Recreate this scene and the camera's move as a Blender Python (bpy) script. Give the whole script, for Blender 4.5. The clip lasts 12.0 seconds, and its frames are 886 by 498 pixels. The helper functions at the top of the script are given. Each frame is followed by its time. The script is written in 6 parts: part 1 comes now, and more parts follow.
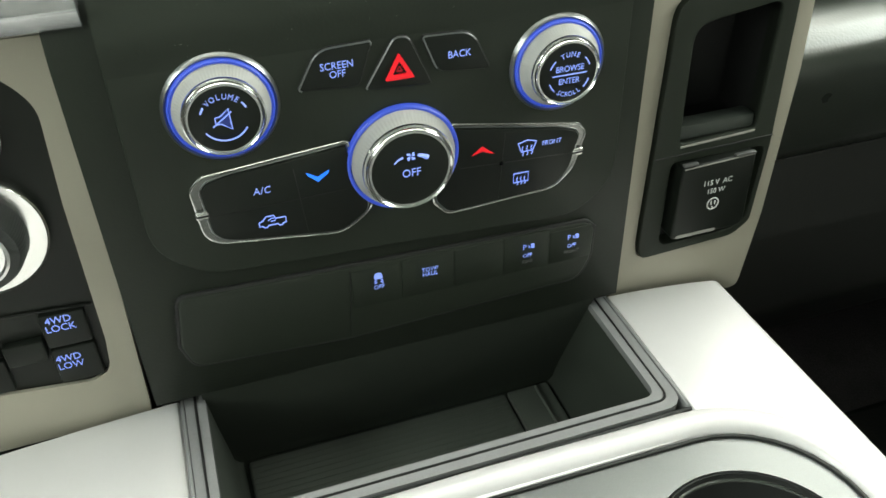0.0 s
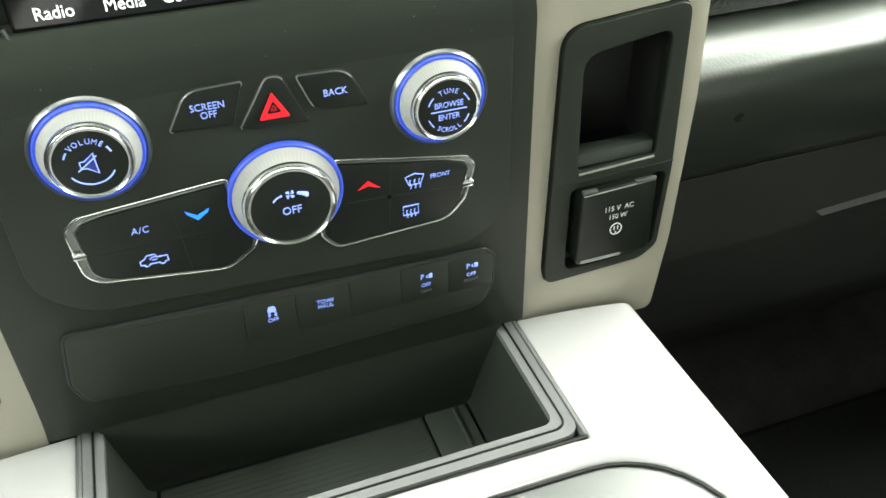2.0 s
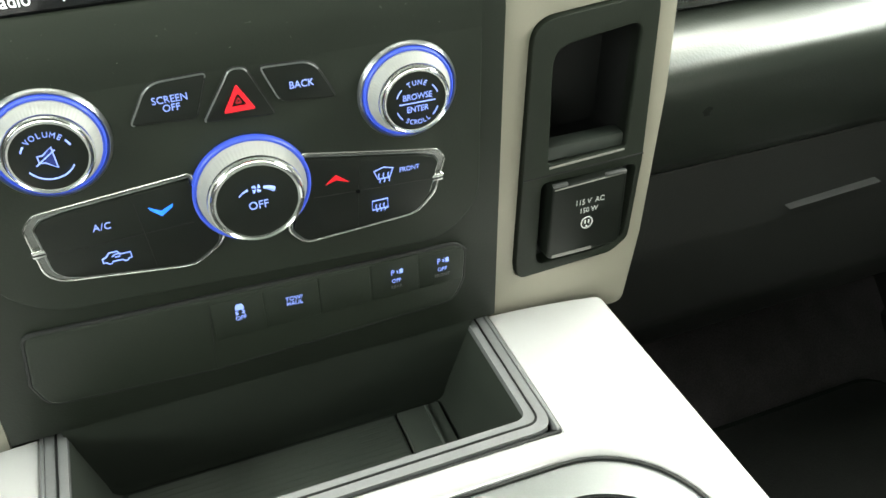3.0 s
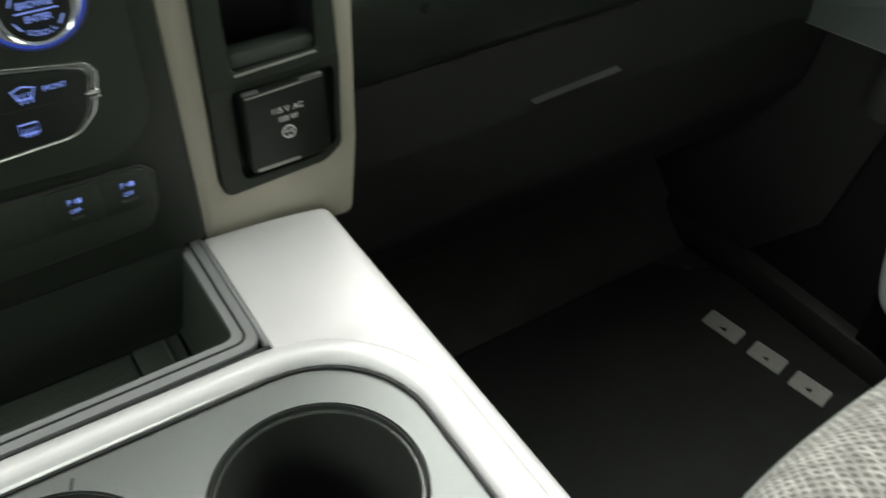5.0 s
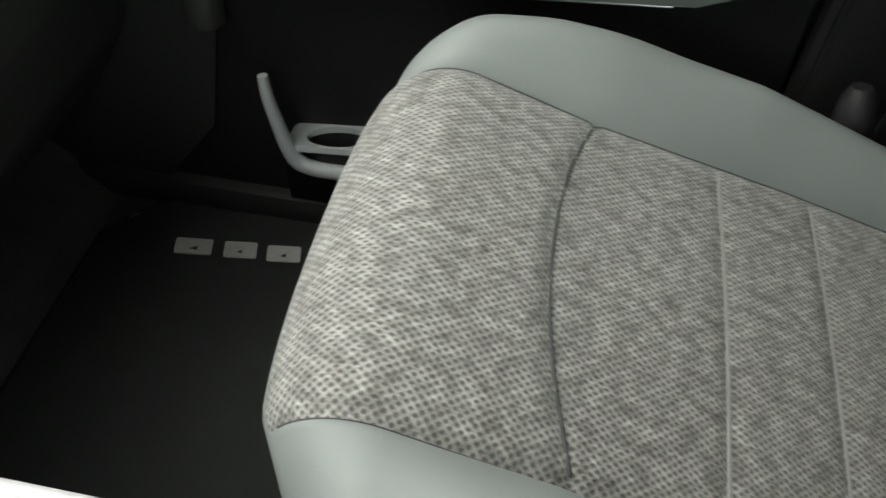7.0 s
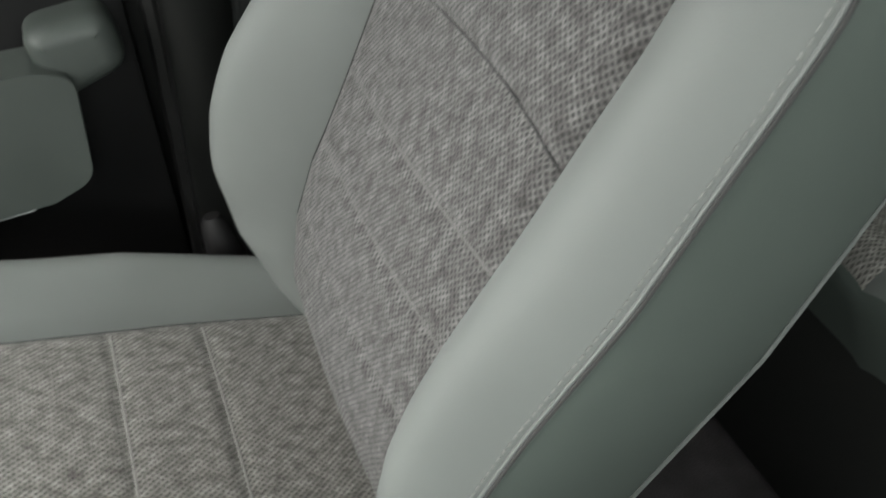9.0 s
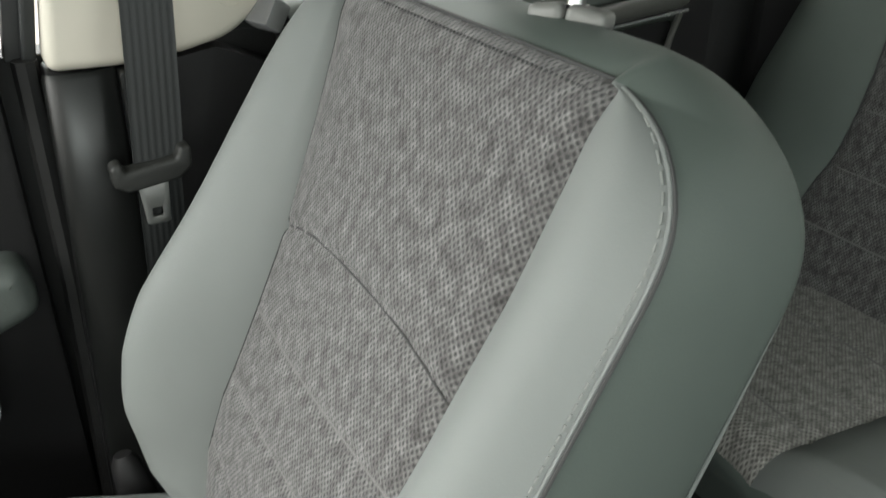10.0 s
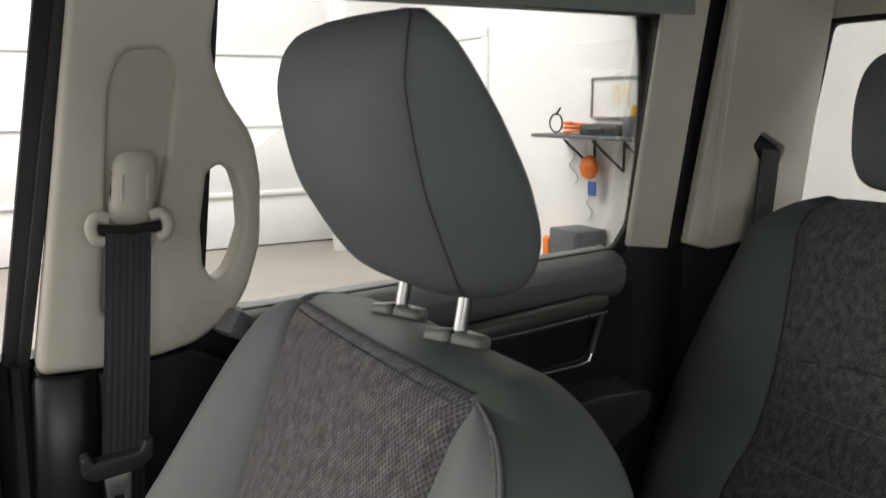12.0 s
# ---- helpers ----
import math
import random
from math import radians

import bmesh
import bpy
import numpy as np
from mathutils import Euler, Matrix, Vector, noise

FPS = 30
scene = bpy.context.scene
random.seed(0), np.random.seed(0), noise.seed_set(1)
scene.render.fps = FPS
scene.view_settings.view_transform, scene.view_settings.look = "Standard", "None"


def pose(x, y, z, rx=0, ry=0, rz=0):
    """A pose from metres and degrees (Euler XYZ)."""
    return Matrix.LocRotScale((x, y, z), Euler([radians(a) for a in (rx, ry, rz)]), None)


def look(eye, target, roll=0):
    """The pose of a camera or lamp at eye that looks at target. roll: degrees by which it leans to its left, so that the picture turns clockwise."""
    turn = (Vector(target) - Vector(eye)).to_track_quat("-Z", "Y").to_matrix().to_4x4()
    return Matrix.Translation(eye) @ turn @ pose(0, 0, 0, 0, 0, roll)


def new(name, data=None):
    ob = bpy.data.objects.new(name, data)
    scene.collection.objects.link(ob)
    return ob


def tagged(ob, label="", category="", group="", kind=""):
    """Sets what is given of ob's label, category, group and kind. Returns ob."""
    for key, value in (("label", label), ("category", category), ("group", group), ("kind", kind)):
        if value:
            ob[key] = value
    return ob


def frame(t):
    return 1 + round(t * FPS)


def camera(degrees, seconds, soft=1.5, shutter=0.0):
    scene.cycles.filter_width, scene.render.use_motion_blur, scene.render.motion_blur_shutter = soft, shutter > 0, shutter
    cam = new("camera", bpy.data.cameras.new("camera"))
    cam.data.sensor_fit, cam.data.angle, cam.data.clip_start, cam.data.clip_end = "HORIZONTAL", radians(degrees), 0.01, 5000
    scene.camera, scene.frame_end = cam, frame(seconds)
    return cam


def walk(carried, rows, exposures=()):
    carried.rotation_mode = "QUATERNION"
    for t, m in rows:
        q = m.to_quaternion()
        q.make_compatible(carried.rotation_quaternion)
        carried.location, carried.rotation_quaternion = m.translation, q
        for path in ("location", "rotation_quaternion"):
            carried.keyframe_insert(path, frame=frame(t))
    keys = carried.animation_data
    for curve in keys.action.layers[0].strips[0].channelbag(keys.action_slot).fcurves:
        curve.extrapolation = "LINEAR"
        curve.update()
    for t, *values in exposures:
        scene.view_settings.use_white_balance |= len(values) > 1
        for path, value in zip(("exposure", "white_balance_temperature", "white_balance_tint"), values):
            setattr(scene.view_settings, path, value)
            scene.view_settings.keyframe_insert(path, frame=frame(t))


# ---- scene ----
cam = camera(55.0, 12.0, soft=1.5, shutter=0.3)
PATH = [
    (0, (-0.083, 0.557, 0.711), (0.41, 2.082, -0.486), -1.4),
    (0.5, (-0.07, 0.557, 0.715), (0.435, 2.079, -0.481), -1.3),
    (1, (-0.045, 0.554, 0.721), (0.45, 2.079, -0.474), -1.7),
    (1.5, (-0.039, 0.552, 0.722), (0.442, 2.081, -0.475), -2.1),
    (2, (-0.037, 0.552, 0.724), (0.483, 2.061, -0.482), -1.4),
    (2.5, (-0.036, 0.552, 0.723), (0.524, 2.048, -0.48), -0.7),
    (4.3, (-0.023, 0.559, 0.708), (0.643, 2.005, -0.502), 0.9),
    (4.5, (-0.011, 0.554, 0.713), (0.689, 1.982, -0.5), 1.6),
    (5, (0.039, 0.521, 0.703), (0.855, 1.768, -0.63), 1.0),
    (5.5, (0.079, 0.521, 0.716), (1.027, 1.541, -0.719), 1.4),
    (6, (0.089, 0.528, 0.731), (1.226, 1.237, -0.753), 2.3),
    (6.5, (0.061, 0.509, 0.767), (1.323, 0.936, -0.725), 3.3),
    (6.7, (0.052, 0.505, 0.777), (1.337, 0.827, -0.721), 3.3),
    (8.3, (-0.026, 0.31, 0.87), (1.354, 0.173, -0.571), -2.7),
    (8.5, (-0.031, 0.294, 0.883), (1.338, 0.043, -0.553), -2.2),
    (9, (-0.048, 0.275, 0.909), (1.341, -0.295, -0.411), -0.6),
    (9.5, (-0.069, 0.274, 0.933), (1.41, -0.457, -0.197), -0.9),
    (10, (-0.081, 0.272, 0.956), (1.468, -0.58, 0.02), -0.2),
    (10.5, (-0.093, 0.268, 0.966), (1.487, -0.631, 0.131), -0.1),
    (11, (-0.124, 0.277, 0.979), (1.496, -0.649, 0.261), 0.1),
    (11.5, (-0.16, 0.276, 0.998), (1.529, -0.669, 0.493), -0.4),
    (12, (-0.214, 0.265, 1.021), (1.509, -0.692, 0.683), -0.4),
]
EXPOSURES = [(0.0, 0.38, 6600, -1), (0.5, 0.80, 6600, -1), (1.0, 0.95, 6600, -1), (2.5, 1.02, 6600, -1), (4.5, 0.84, 6550, 0), (5.0, -0.05, 6450, 2), (5.5, -0.35, 6350, 4), (6.0, 0.08, 6350, 3), (6.5, 0.0, 6350, 3), (8.5, -0.2, 6400, 6), (9.5, 0.14, 6400, 7), (10.0, 0.24, 6400, 6), (10.5, 0.02, 6400, 5), (11.0, -0.12, 6400, 6), (11.5, -0.48, 6430, 7), (12.0, -0.92, 6550, 15)]
walk(cam, [(t, look(eye, target, roll)) for t, eye, target, roll in PATH], EXPOSURES)
LAMP_WIND, LAMP_DRIVER, LAMP_DRIVER_REAR, LAMP_SIDE, LAMP_GARAGE, LAMP_REAR = 12.0, 3.8, 3.8, 6.5, 820.0, 240.0

# ---- world and lights ----
world = bpy.data.worlds.new("garage_world")
scene.world = world
world.use_nodes = True
world.node_tree.nodes["Background"].inputs[0].default_value = (0.9, 0.95, 1.0, 1)
world.node_tree.nodes["Background"].inputs[1].default_value = 0.02


def area_lamp(name, m, sx, sy, watts, colour, spread=180):
    data = bpy.data.lights.new(name, "AREA")
    data.shape, data.size, data.size_y, data.energy, data.color = "RECTANGLE", sx, sy, watts, colour
    data.spread = radians(spread)
    ob = new(name, data)
    ob.matrix_world = m
    return ob


area_lamp("windshield_light", look((0.0, 1.12, 0.97), (0.0, 0.70, 0.44)), 1.40, 0.72, LAMP_WIND, (1.0, 0.98, 0.94), 114)
area_lamp("driver_window_light", look((-0.83, 0.50, 1.00), (0.3, 0.38, 0.72)), 0.70, 0.30, LAMP_DRIVER, (0.95, 1.0, 0.97), 150)
area_lamp("driver_rear_window_light", look((-0.83, -0.40, 1.00), (0.3, -0.50, 0.85)), 0.55, 0.30, LAMP_DRIVER_REAR, (0.97, 1.0, 0.97))
area_lamp("passenger_window_light", look((0.868, 0.83, 0.98), (0.0, 0.79, 0.84)), 0.66, 0.38, LAMP_SIDE, (0.98, 1.0, 0.98))
area_lamp("garage_ceiling_light", look((6.7, -0.4, 3.35), (6.7, -0.4, 0.0)), 3.2, 6.5, LAMP_GARAGE, (1.0, 0.99, 0.96))
area_lamp("garage_rear_light", look((0.5, -3.0, 3.35), (0.5, -3.0, 0.0)), 3.0, 1.6, LAMP_REAR, (1.0, 0.99, 0.96))

# ---- materials ----


def material(name, colour, rough=0.6, metal=0.0, grain=0.0, grain_scale=900.0, vary=0.08, vary_scale=18.0, bump=0.0, coat=0.0,
             emit=None, emit_power=0.0, island=False):
    """A procedural surface: base colour with broad mottling and fine grain, relief from the grain."""
    m = bpy.data.materials.new(name)
    m.use_nodes = True
    nt = m.node_tree
    b = nt.nodes["Principled BSDF"]
    b.inputs["Roughness"].default_value = rough
    b.inputs["Metallic"].default_value = metal
    b.inputs["Coat Weight"].default_value = coat
    co = nt.nodes.new("ShaderNodeTexCoord")
    n1 = nt.nodes.new("ShaderNodeTexNoise")
    n1.inputs["Scale"].default_value = vary_scale
    n1.inputs["Detail"].default_value = 5
    nt.links.new(co.outputs["Object"], n1.inputs["Vector"])
    n2 = nt.nodes.new("ShaderNodeTexNoise")
    n2.inputs["Scale"].default_value = grain_scale
    n2.inputs["Detail"].default_value = 2
    nt.links.new(co.outputs["Object"], n2.inputs["Vector"])
    r = nt.nodes.new("ShaderNodeValToRGB")
    r.color_ramp.elements[0].position, r.color_ramp.elements[1].position = 0.3, 0.7
    r.color_ramp.elements[0].color = (*[c * (1 - vary) for c in colour], 1)
    r.color_ramp.elements[1].color = (*[min(1, c * (1 + vary)) for c in colour], 1)
    nt.links.new(n1.outputs["Fac"], r.inputs["Fac"])
    mix = nt.nodes.new("ShaderNodeMixRGB")
    mix.blend_type = "OVERLAY"
    mix.inputs[0].default_value = grain
    nt.links.new(r.outputs[0], mix.inputs[1])
    nt.links.new(n2.outputs["Fac"], mix.inputs[2])
    nt.links.new(mix.outputs[0], b.inputs["Base Color"])
    mr = nt.nodes.new("ShaderNodeMapRange")
    mr.inputs["To Min"].default_value, mr.inputs["To Max"].default_value = max(0.02, rough - 0.06), min(1, rough + 0.06)
    nt.links.new(n1.outputs["Fac"], mr.inputs["Value"])
    nt.links.new(mr.outputs[0], b.inputs["Roughness"])
    if bump:
        bp = nt.nodes.new("ShaderNodeBump")
        bp.inputs["Strength"].default_value = bump
        bp.inputs["Distance"].default_value = 0.001
        nt.links.new(n2.outputs["Fac"], bp.inputs["Height"])
        nt.links.new(bp.outputs[0], b.inputs["Normal"])
    if emit:
        b.inputs["Emission Color"].default_value = (*emit, 1)
        b.inputs["Emission Strength"].default_value = emit_power
    return m


def leather(name, colour, rough, cell, bump, vary=0.05):
    """Grained plastic or vinyl: cell relief like a pebbled hide."""
    m = material(name, colour, rough, vary=vary, vary_scale=9.0)
    nt = m.node_tree
    b = nt.nodes["Principled BSDF"]
    co = nt.nodes.new("ShaderNodeTexCoord")
    v = nt.nodes.new("ShaderNodeTexVoronoi")
    v.feature = "SMOOTH_F1"
    v.inputs["Scale"].default_value = 1 / cell
    bp = nt.nodes.new("ShaderNodeBump")
    bp.inputs["Strength"].default_value = bump
    bp.inputs["Distance"].default_value = cell * 0.35
    nt.links.new(co.outputs["Object"], v.inputs["Vector"])
    nt.links.new(v.outputs["Distance"], bp.inputs["Height"])
    nt.links.new(bp.outputs[0], b.inputs["Normal"])
    nt.links.new(bp.outputs[0], b.inputs["Coat Normal"])
    return m


def weave(name, light, dark, cell_u, cell_v, cover, low):
    """Open woven upholstery on metre UVs: staggered pits between yarns, heathered in streaks."""
    m = bpy.data.materials.new(name)
    m.use_nodes = True
    nt = m.node_tree
    b = nt.nodes["Principled BSDF"]
    b.inputs["Roughness"].default_value = 0.85
    b.inputs["Sheen Weight"].default_value = 0.15
    uv = nt.nodes.new("ShaderNodeUVMap")
    mp = nt.nodes.new("ShaderNodeMapping")
    mp.inputs["Scale"].default_value = (1 / cell_u, 1 / cell_v, 1)
    mp.inputs["Rotation"].default_value = (0, 0, radians(45))
    nt.links.new(uv.outputs[0], mp.inputs["Vector"])
    wob = nt.nodes.new("ShaderNodeTexNoise")
    wob.inputs["Scale"].default_value = 60
    nt.links.new(uv.outputs[0], wob.inputs["Vector"])
    add = nt.nodes.new("ShaderNodeMixRGB")
    add.blend_type = "ADD"
    add.inputs[0].default_value = 0.22
    nt.links.new(mp.outputs[0], add.inputs[1])
    nt.links.new(wob.outputs["Color"], add.inputs[2])
    vo = nt.nodes.new("ShaderNodeTexVoronoi")
    vo.voronoi_dimensions = "2D"
    vo.inputs["Scale"].default_value = 1.0
    vo.inputs["Randomness"].default_value = 0.10
    nt.links.new(add.outputs[0], vo.inputs["Vector"])
    br = nt.nodes.new("ShaderNodeMapRange")
    br.interpolation_type = "SMOOTHSTEP"
    br.inputs["From Min"].default_value, br.inputs["From Max"].default_value = 0.12, 0.42
    nt.links.new(vo.outputs["Distance"], br.inputs["Value"])
    st = nt.nodes.new("ShaderNodeMapping")
    st.inputs["Scale"].default_value = (100, 66, 1)
    nt.links.new(uv.outputs[0], st.inputs["Vector"])
    n1 = nt.nodes.new("ShaderNodeTexNoise")
    n1.inputs["Scale"].default_value = 1.0
    n1.inputs["Detail"].default_value = 6
    n1.inputs["Roughness"].default_value = 0.62
    nt.links.new(st.outputs[0], n1.inputs["Vector"])
    n2 = nt.nodes.new("ShaderNodeTexNoise")
    n2.inputs["Scale"].default_value = 1400
    nt.links.new(uv.outputs[0], n2.inputs["Vector"])
    base = nt.nodes.new("ShaderNodeMixRGB")
    base.inputs[1].default_value = (*dark, 1)
    base.inputs[2].default_value = (*light, 1)
    dash = nt.nodes.new("ShaderNodeMapping")
    dash.inputs["Scale"].default_value = (520, 170, 1)
    nt.links.new(uv.outputs[0], dash.inputs["Vector"])
    n3 = nt.nodes.new("ShaderNodeTexNoise")
    n3.inputs["Scale"].default_value = 1.0
    n3.inputs["Detail"].default_value = 3
    nt.links.new(dash.outputs[0], n3.inputs["Vector"])
    fade = nt.nodes.new("ShaderNodeMapRange")
    fade.inputs["From Min"].default_value, fade.inputs["From Max"].default_value = 0.30, 0.66
    fade.inputs["To Min"].default_value, fade.inputs["To Max"].default_value = cover, 0.0
    nt.links.new(n1.outputs["Fac"], fade.inputs["Value"])
    fill = nt.nodes.new("ShaderNodeMath")
    fill.operation = "MAXIMUM"
    nt.links.new(br.outputs[0], fill.inputs[0])
    nt.links.new(fade.outputs[0], fill.inputs[1])
    nt.links.new(fill.outputs[0], base.inputs[0])
    ramp = nt.nodes.new("ShaderNodeValToRGB")
    ramp.color_ramp.elements[0].position, ramp.color_ramp.elements[1].position = 0.34, 0.66
    ramp.color_ramp.elements[0].color = (low, low * 0.965, low * 0.94, 1)
    ramp.color_ramp.elements[1].color = (1.20, 1.21, 1.19, 1)
    nt.links.new(n1.outputs["Fac"], ramp.inputs[0])
    mul = nt.nodes.new("ShaderNodeMixRGB")
    mul.blend_type = "MULTIPLY"
    mul.inputs[0].default_value = 1.0
    hi = nt.nodes.new("ShaderNodeMapRange")
    hi.inputs["From Min"].default_value, hi.inputs["From Max"].default_value = 0.40, 0.66
    hi.inputs["To Min"].default_value, hi.inputs["To Max"].default_value = 0.96, 1.24
    nt.links.new(vo.outputs["Distance"], hi.inputs["Value"])
    yarn = nt.nodes.new("ShaderNodeMixRGB")
    yarn.blend_type = "MULTIPLY"
    yarn.inputs[0].default_value = 1.0
    nt.links.new(base.outputs[0], yarn.inputs[1])
    nt.links.new(hi.outputs[0], yarn.inputs[2])
    nt.links.new(yarn.outputs[0], mul.inputs[1])
    nt.links.new(ramp.outputs[0], mul.inputs[2])
    ov = nt.nodes.new("ShaderNodeMixRGB")
    ov.blend_type = "OVERLAY"
    ov.inputs[0].default_value = 0.35
    ov3 = nt.nodes.new("ShaderNodeMixRGB")
    ov3.blend_type = "OVERLAY"
    ov3.inputs[0].default_value = 0.75
    nt.links.new(mul.outputs[0], ov3.inputs[1])
    nt.links.new(n3.outputs["Fac"], ov3.inputs[2])
    nt.links.new(ov3.outputs[0], ov.inputs[1])
    nt.links.new(n2.outputs["Fac"], ov.inputs[2])
    nt.links.new(ov.outputs[0], b.inputs["Base Color"])
    bp = nt.nodes.new("ShaderNodeBump")
    bp.inputs["Strength"].default_value = 0.5
    bp.inputs["Distance"].default_value = 0.0012
    nt.links.new(br.outputs[0], bp.inputs["Height"])
    nt.links.new(bp.outputs[0], b.inputs["Normal"])
    return m


def ribbed(name, colour, count, rough=0.45):
    """Fine ribs round a knob's skirt."""
    m = material(name, colour, rough, vary=0.03)
    nt = m.node_tree
    b = nt.nodes["Principled BSDF"]
    uv = nt.nodes.new("ShaderNodeUVMap")
    w = nt.nodes.new("ShaderNodeTexWave")
    w.inputs["Scale"].default_value = count
    bp = nt.nodes.new("ShaderNodeBump")
    bp.inputs["Strength"].default_value = 0.18
    bp.inputs["Distance"].default_value = 0.0005
    nt.links.new(uv.outputs[0], w.inputs["Vector"])
    nt.links.new(w.outputs["Fac"], bp.inputs["Height"])
    nt.links.new(bp.outputs[0], b.inputs["Normal"])
    return m


BLACK = leather("black_soft_plastic", (0.0185, 0.0230, 0.0165), 0.48, 0.0011, 0.10)
BLACK.node_tree.nodes["Principled BSDF"].inputs["Specular IOR Level"].default_value = 0.32
BUTTON = material("button_black", (0.0085, 0.0105, 0.0080), 0.42, bump=0.03)
BUTTON.node_tree.nodes["Principled BSDF"].inputs["Specular IOR Level"].default_value = 0.32
GLOSS = material("gloss_black", (0.006, 0.006, 0.007), 0.12, vary=0.3)
DASH = leather("dash_grain", (0.030, 0.035, 0.030), 0.26, 0.0024, 0.26)
DASH.node_tree.nodes["Principled BSDF"].inputs["Specular IOR Level"].default_value = 0.8
PADDASH = leather("dash_pad_grain", (0.034, 0.040, 0.033), 0.30, 0.0016, 0.16, 0.0)
_b = PADDASH.node_tree.nodes["Principled BSDF"]
_b.inputs["Specular IOR Level"].default_value = 0.8
_b.inputs["Coat Weight"].default_value = 0.35
_b.inputs["Coat Roughness"].default_value = 0.38
DARK = leather("dark_plastic", (0.0240, 0.0245, 0.0228), 0.48, 0.0018, 0.15)
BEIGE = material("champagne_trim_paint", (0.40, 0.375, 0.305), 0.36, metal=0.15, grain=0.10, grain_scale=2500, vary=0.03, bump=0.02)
# Trim paint whitened: the glare on the console top is in its colour.
CONSOLE = material("console_paint_glare", (0.61, 0.595, 0.600), 0.36, metal=0.10, grain=0.08, grain_scale=2500, vary=0.03)
SILVER = material("satin_silver", (0.62, 0.63, 0.64), 0.26, metal=0.85, vary=0.03)
PLATE = material("cup_plate_grey", (0.185, 0.192, 0.190), 0.40, metal=0.45, grain=0.12, grain_scale=1800, vary=0.04)
SATIN = material("dark_satin_chrome", (0.30, 0.31, 0.31), 0.30, metal=0.9, vary=0.03)
CHROME = material("chrome", (0.82, 0.82, 0.80), 0.20, metal=1.0, vary=0.02)
RUBBER = material("grey_rubber_rim", (0.205, 0.205, 0.210), 0.60, grain=0.1, bump=0.05)
BINMAT = material("bin_rubber_mat", (0.105, 0.115, 0.100), 0.42, bump=0.05)
BINDARK = material("bin_black", (0.034, 0.040, 0.032), 0.60)
RUBBERMAT = material("black_rubber", (0.020, 0.021, 0.020), 0.70, bump=0.1)
KNOBSKIRT = ribbed("silver_knob_skirt", (0.40, 0.40, 0.385), 26)
BLUERING = material("blue_light_ring", (0.05, 0.08, 0.4), 0.4, emit=(0.055, 0.12, 0.92), emit_power=0.28)
BLUEGLYPH = material("blue_lit_print", (0.3, 0.35, 0.7), 0.5, emit=(0.17, 0.28, 1.0), emit_power=0.55)
BLUEARROW = material("blue_lit_arrow", (0.05, 0.2, 0.7), 0.5, emit=(0.01, 0.15, 1.0), emit_power=0.85)
REDGLYPH = material("red_lit_print", (0.45, 0.01, 0.02), 0.5, emit=(1.0, 0.004, 0.018), emit_power=0.42)
BLUEDIM = material("dim_blue_print", (0.02, 0.03, 0.14), 0.5, emit=(0.04, 0.08, 0.6), emit_power=0.12)
REDDIM = material("dim_red_print", (0.30, 0.01, 0.02), 0.5, emit=(0.8, 0.003, 0.015), emit_power=0.10)
# Chrome with the dark reflection on the climate frames put into its colour.
CHROMEDARK = material("chrome_dark_reflection", (0.34, 0.34, 0.33), 0.16, metal=1.0, vary=0.02)
DASHLOW = leather("dark_grey_lip", (0.040, 0.046, 0.040), 0.42, 0.0014, 0.10)
WHITEPRINT = material("white_print", (0.75, 0.75, 0.73), 0.6, vary=0.05)
GREYPRINT = material("grey_print", (0.10, 0.10, 0.10), 0.6)
SCREEN = material("lit_screen_black", (0.004, 0.004, 0.005), 0.10)
SCREENTEXT = material("screen_lettering", (0.8, 0.8, 0.8), 0.5, emit=(1.0, 1.0, 1.0), emit_power=0.9)
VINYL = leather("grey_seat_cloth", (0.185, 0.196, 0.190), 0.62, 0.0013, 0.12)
# Seat cloth again, darker: shade on sides and rear bench put in the colour.
VINYLSHADE = leather("grey_seat_cloth_shaded", (0.097, 0.117, 0.104), 0.62, 0.0013, 0.12)
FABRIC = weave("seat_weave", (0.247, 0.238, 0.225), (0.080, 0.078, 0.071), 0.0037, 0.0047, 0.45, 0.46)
# Same weave, darkened: the weaker light on the backrests is in its colours.
FABRICSHADE = weave("seat_weave_shaded", (0.157, 0.152, 0.152), (0.046, 0.046, 0.048), 0.0034, 0.0044, 0.50, 0.40)
THREAD = material("seat_thread", (0.235, 0.245, 0.232), 0.8)
# DOORGREY's vinyl made lighter: window light on the pad is in the colour.
DOORPAD = leather("door_grey_vinyl_lit", (0.150, 0.165, 0.155), 0.50, 0.0016, 0.15)
HANDLE = leather("handle_dark_grey", (0.075, 0.075, 0.068), 0.40, 0.0016, 0.10)
SEAM = material("dark_seam_thread", (0.05, 0.05, 0.05), 0.8)
# Welt darkened along with the backrest weave; WELTC keeps the cushion's tone.
WELT = material("shaded_welt_thread", (0.178, 0.173, 0.170), 0.85, grain=0.3)
COLUMN = leather("satin_black_column", (0.011, 0.0115, 0.011), 0.34, 0.0016, 0.05)
WELTC = material("cushion_welt_thread", (0.235, 0.228, 0.217), 0.85, grain=0.3)
HEADREST = leather("headrest_cloth", (0.125, 0.142, 0.138), 0.70, 0.0011, 0.12)
DOORGREY = leather("door_grey_vinyl", (0.080, 0.092, 0.085), 0.50, 0.0016, 0.15)
DOORDARK = leather("door_dark_plastic", (0.013, 0.0125, 0.013), 0.55, 0.0018, 0.12)
for _m in (DOORDARK,):
    _m.node_tree.nodes["Principled BSDF"].inputs["Specular IOR Level"].default_value = 0.28
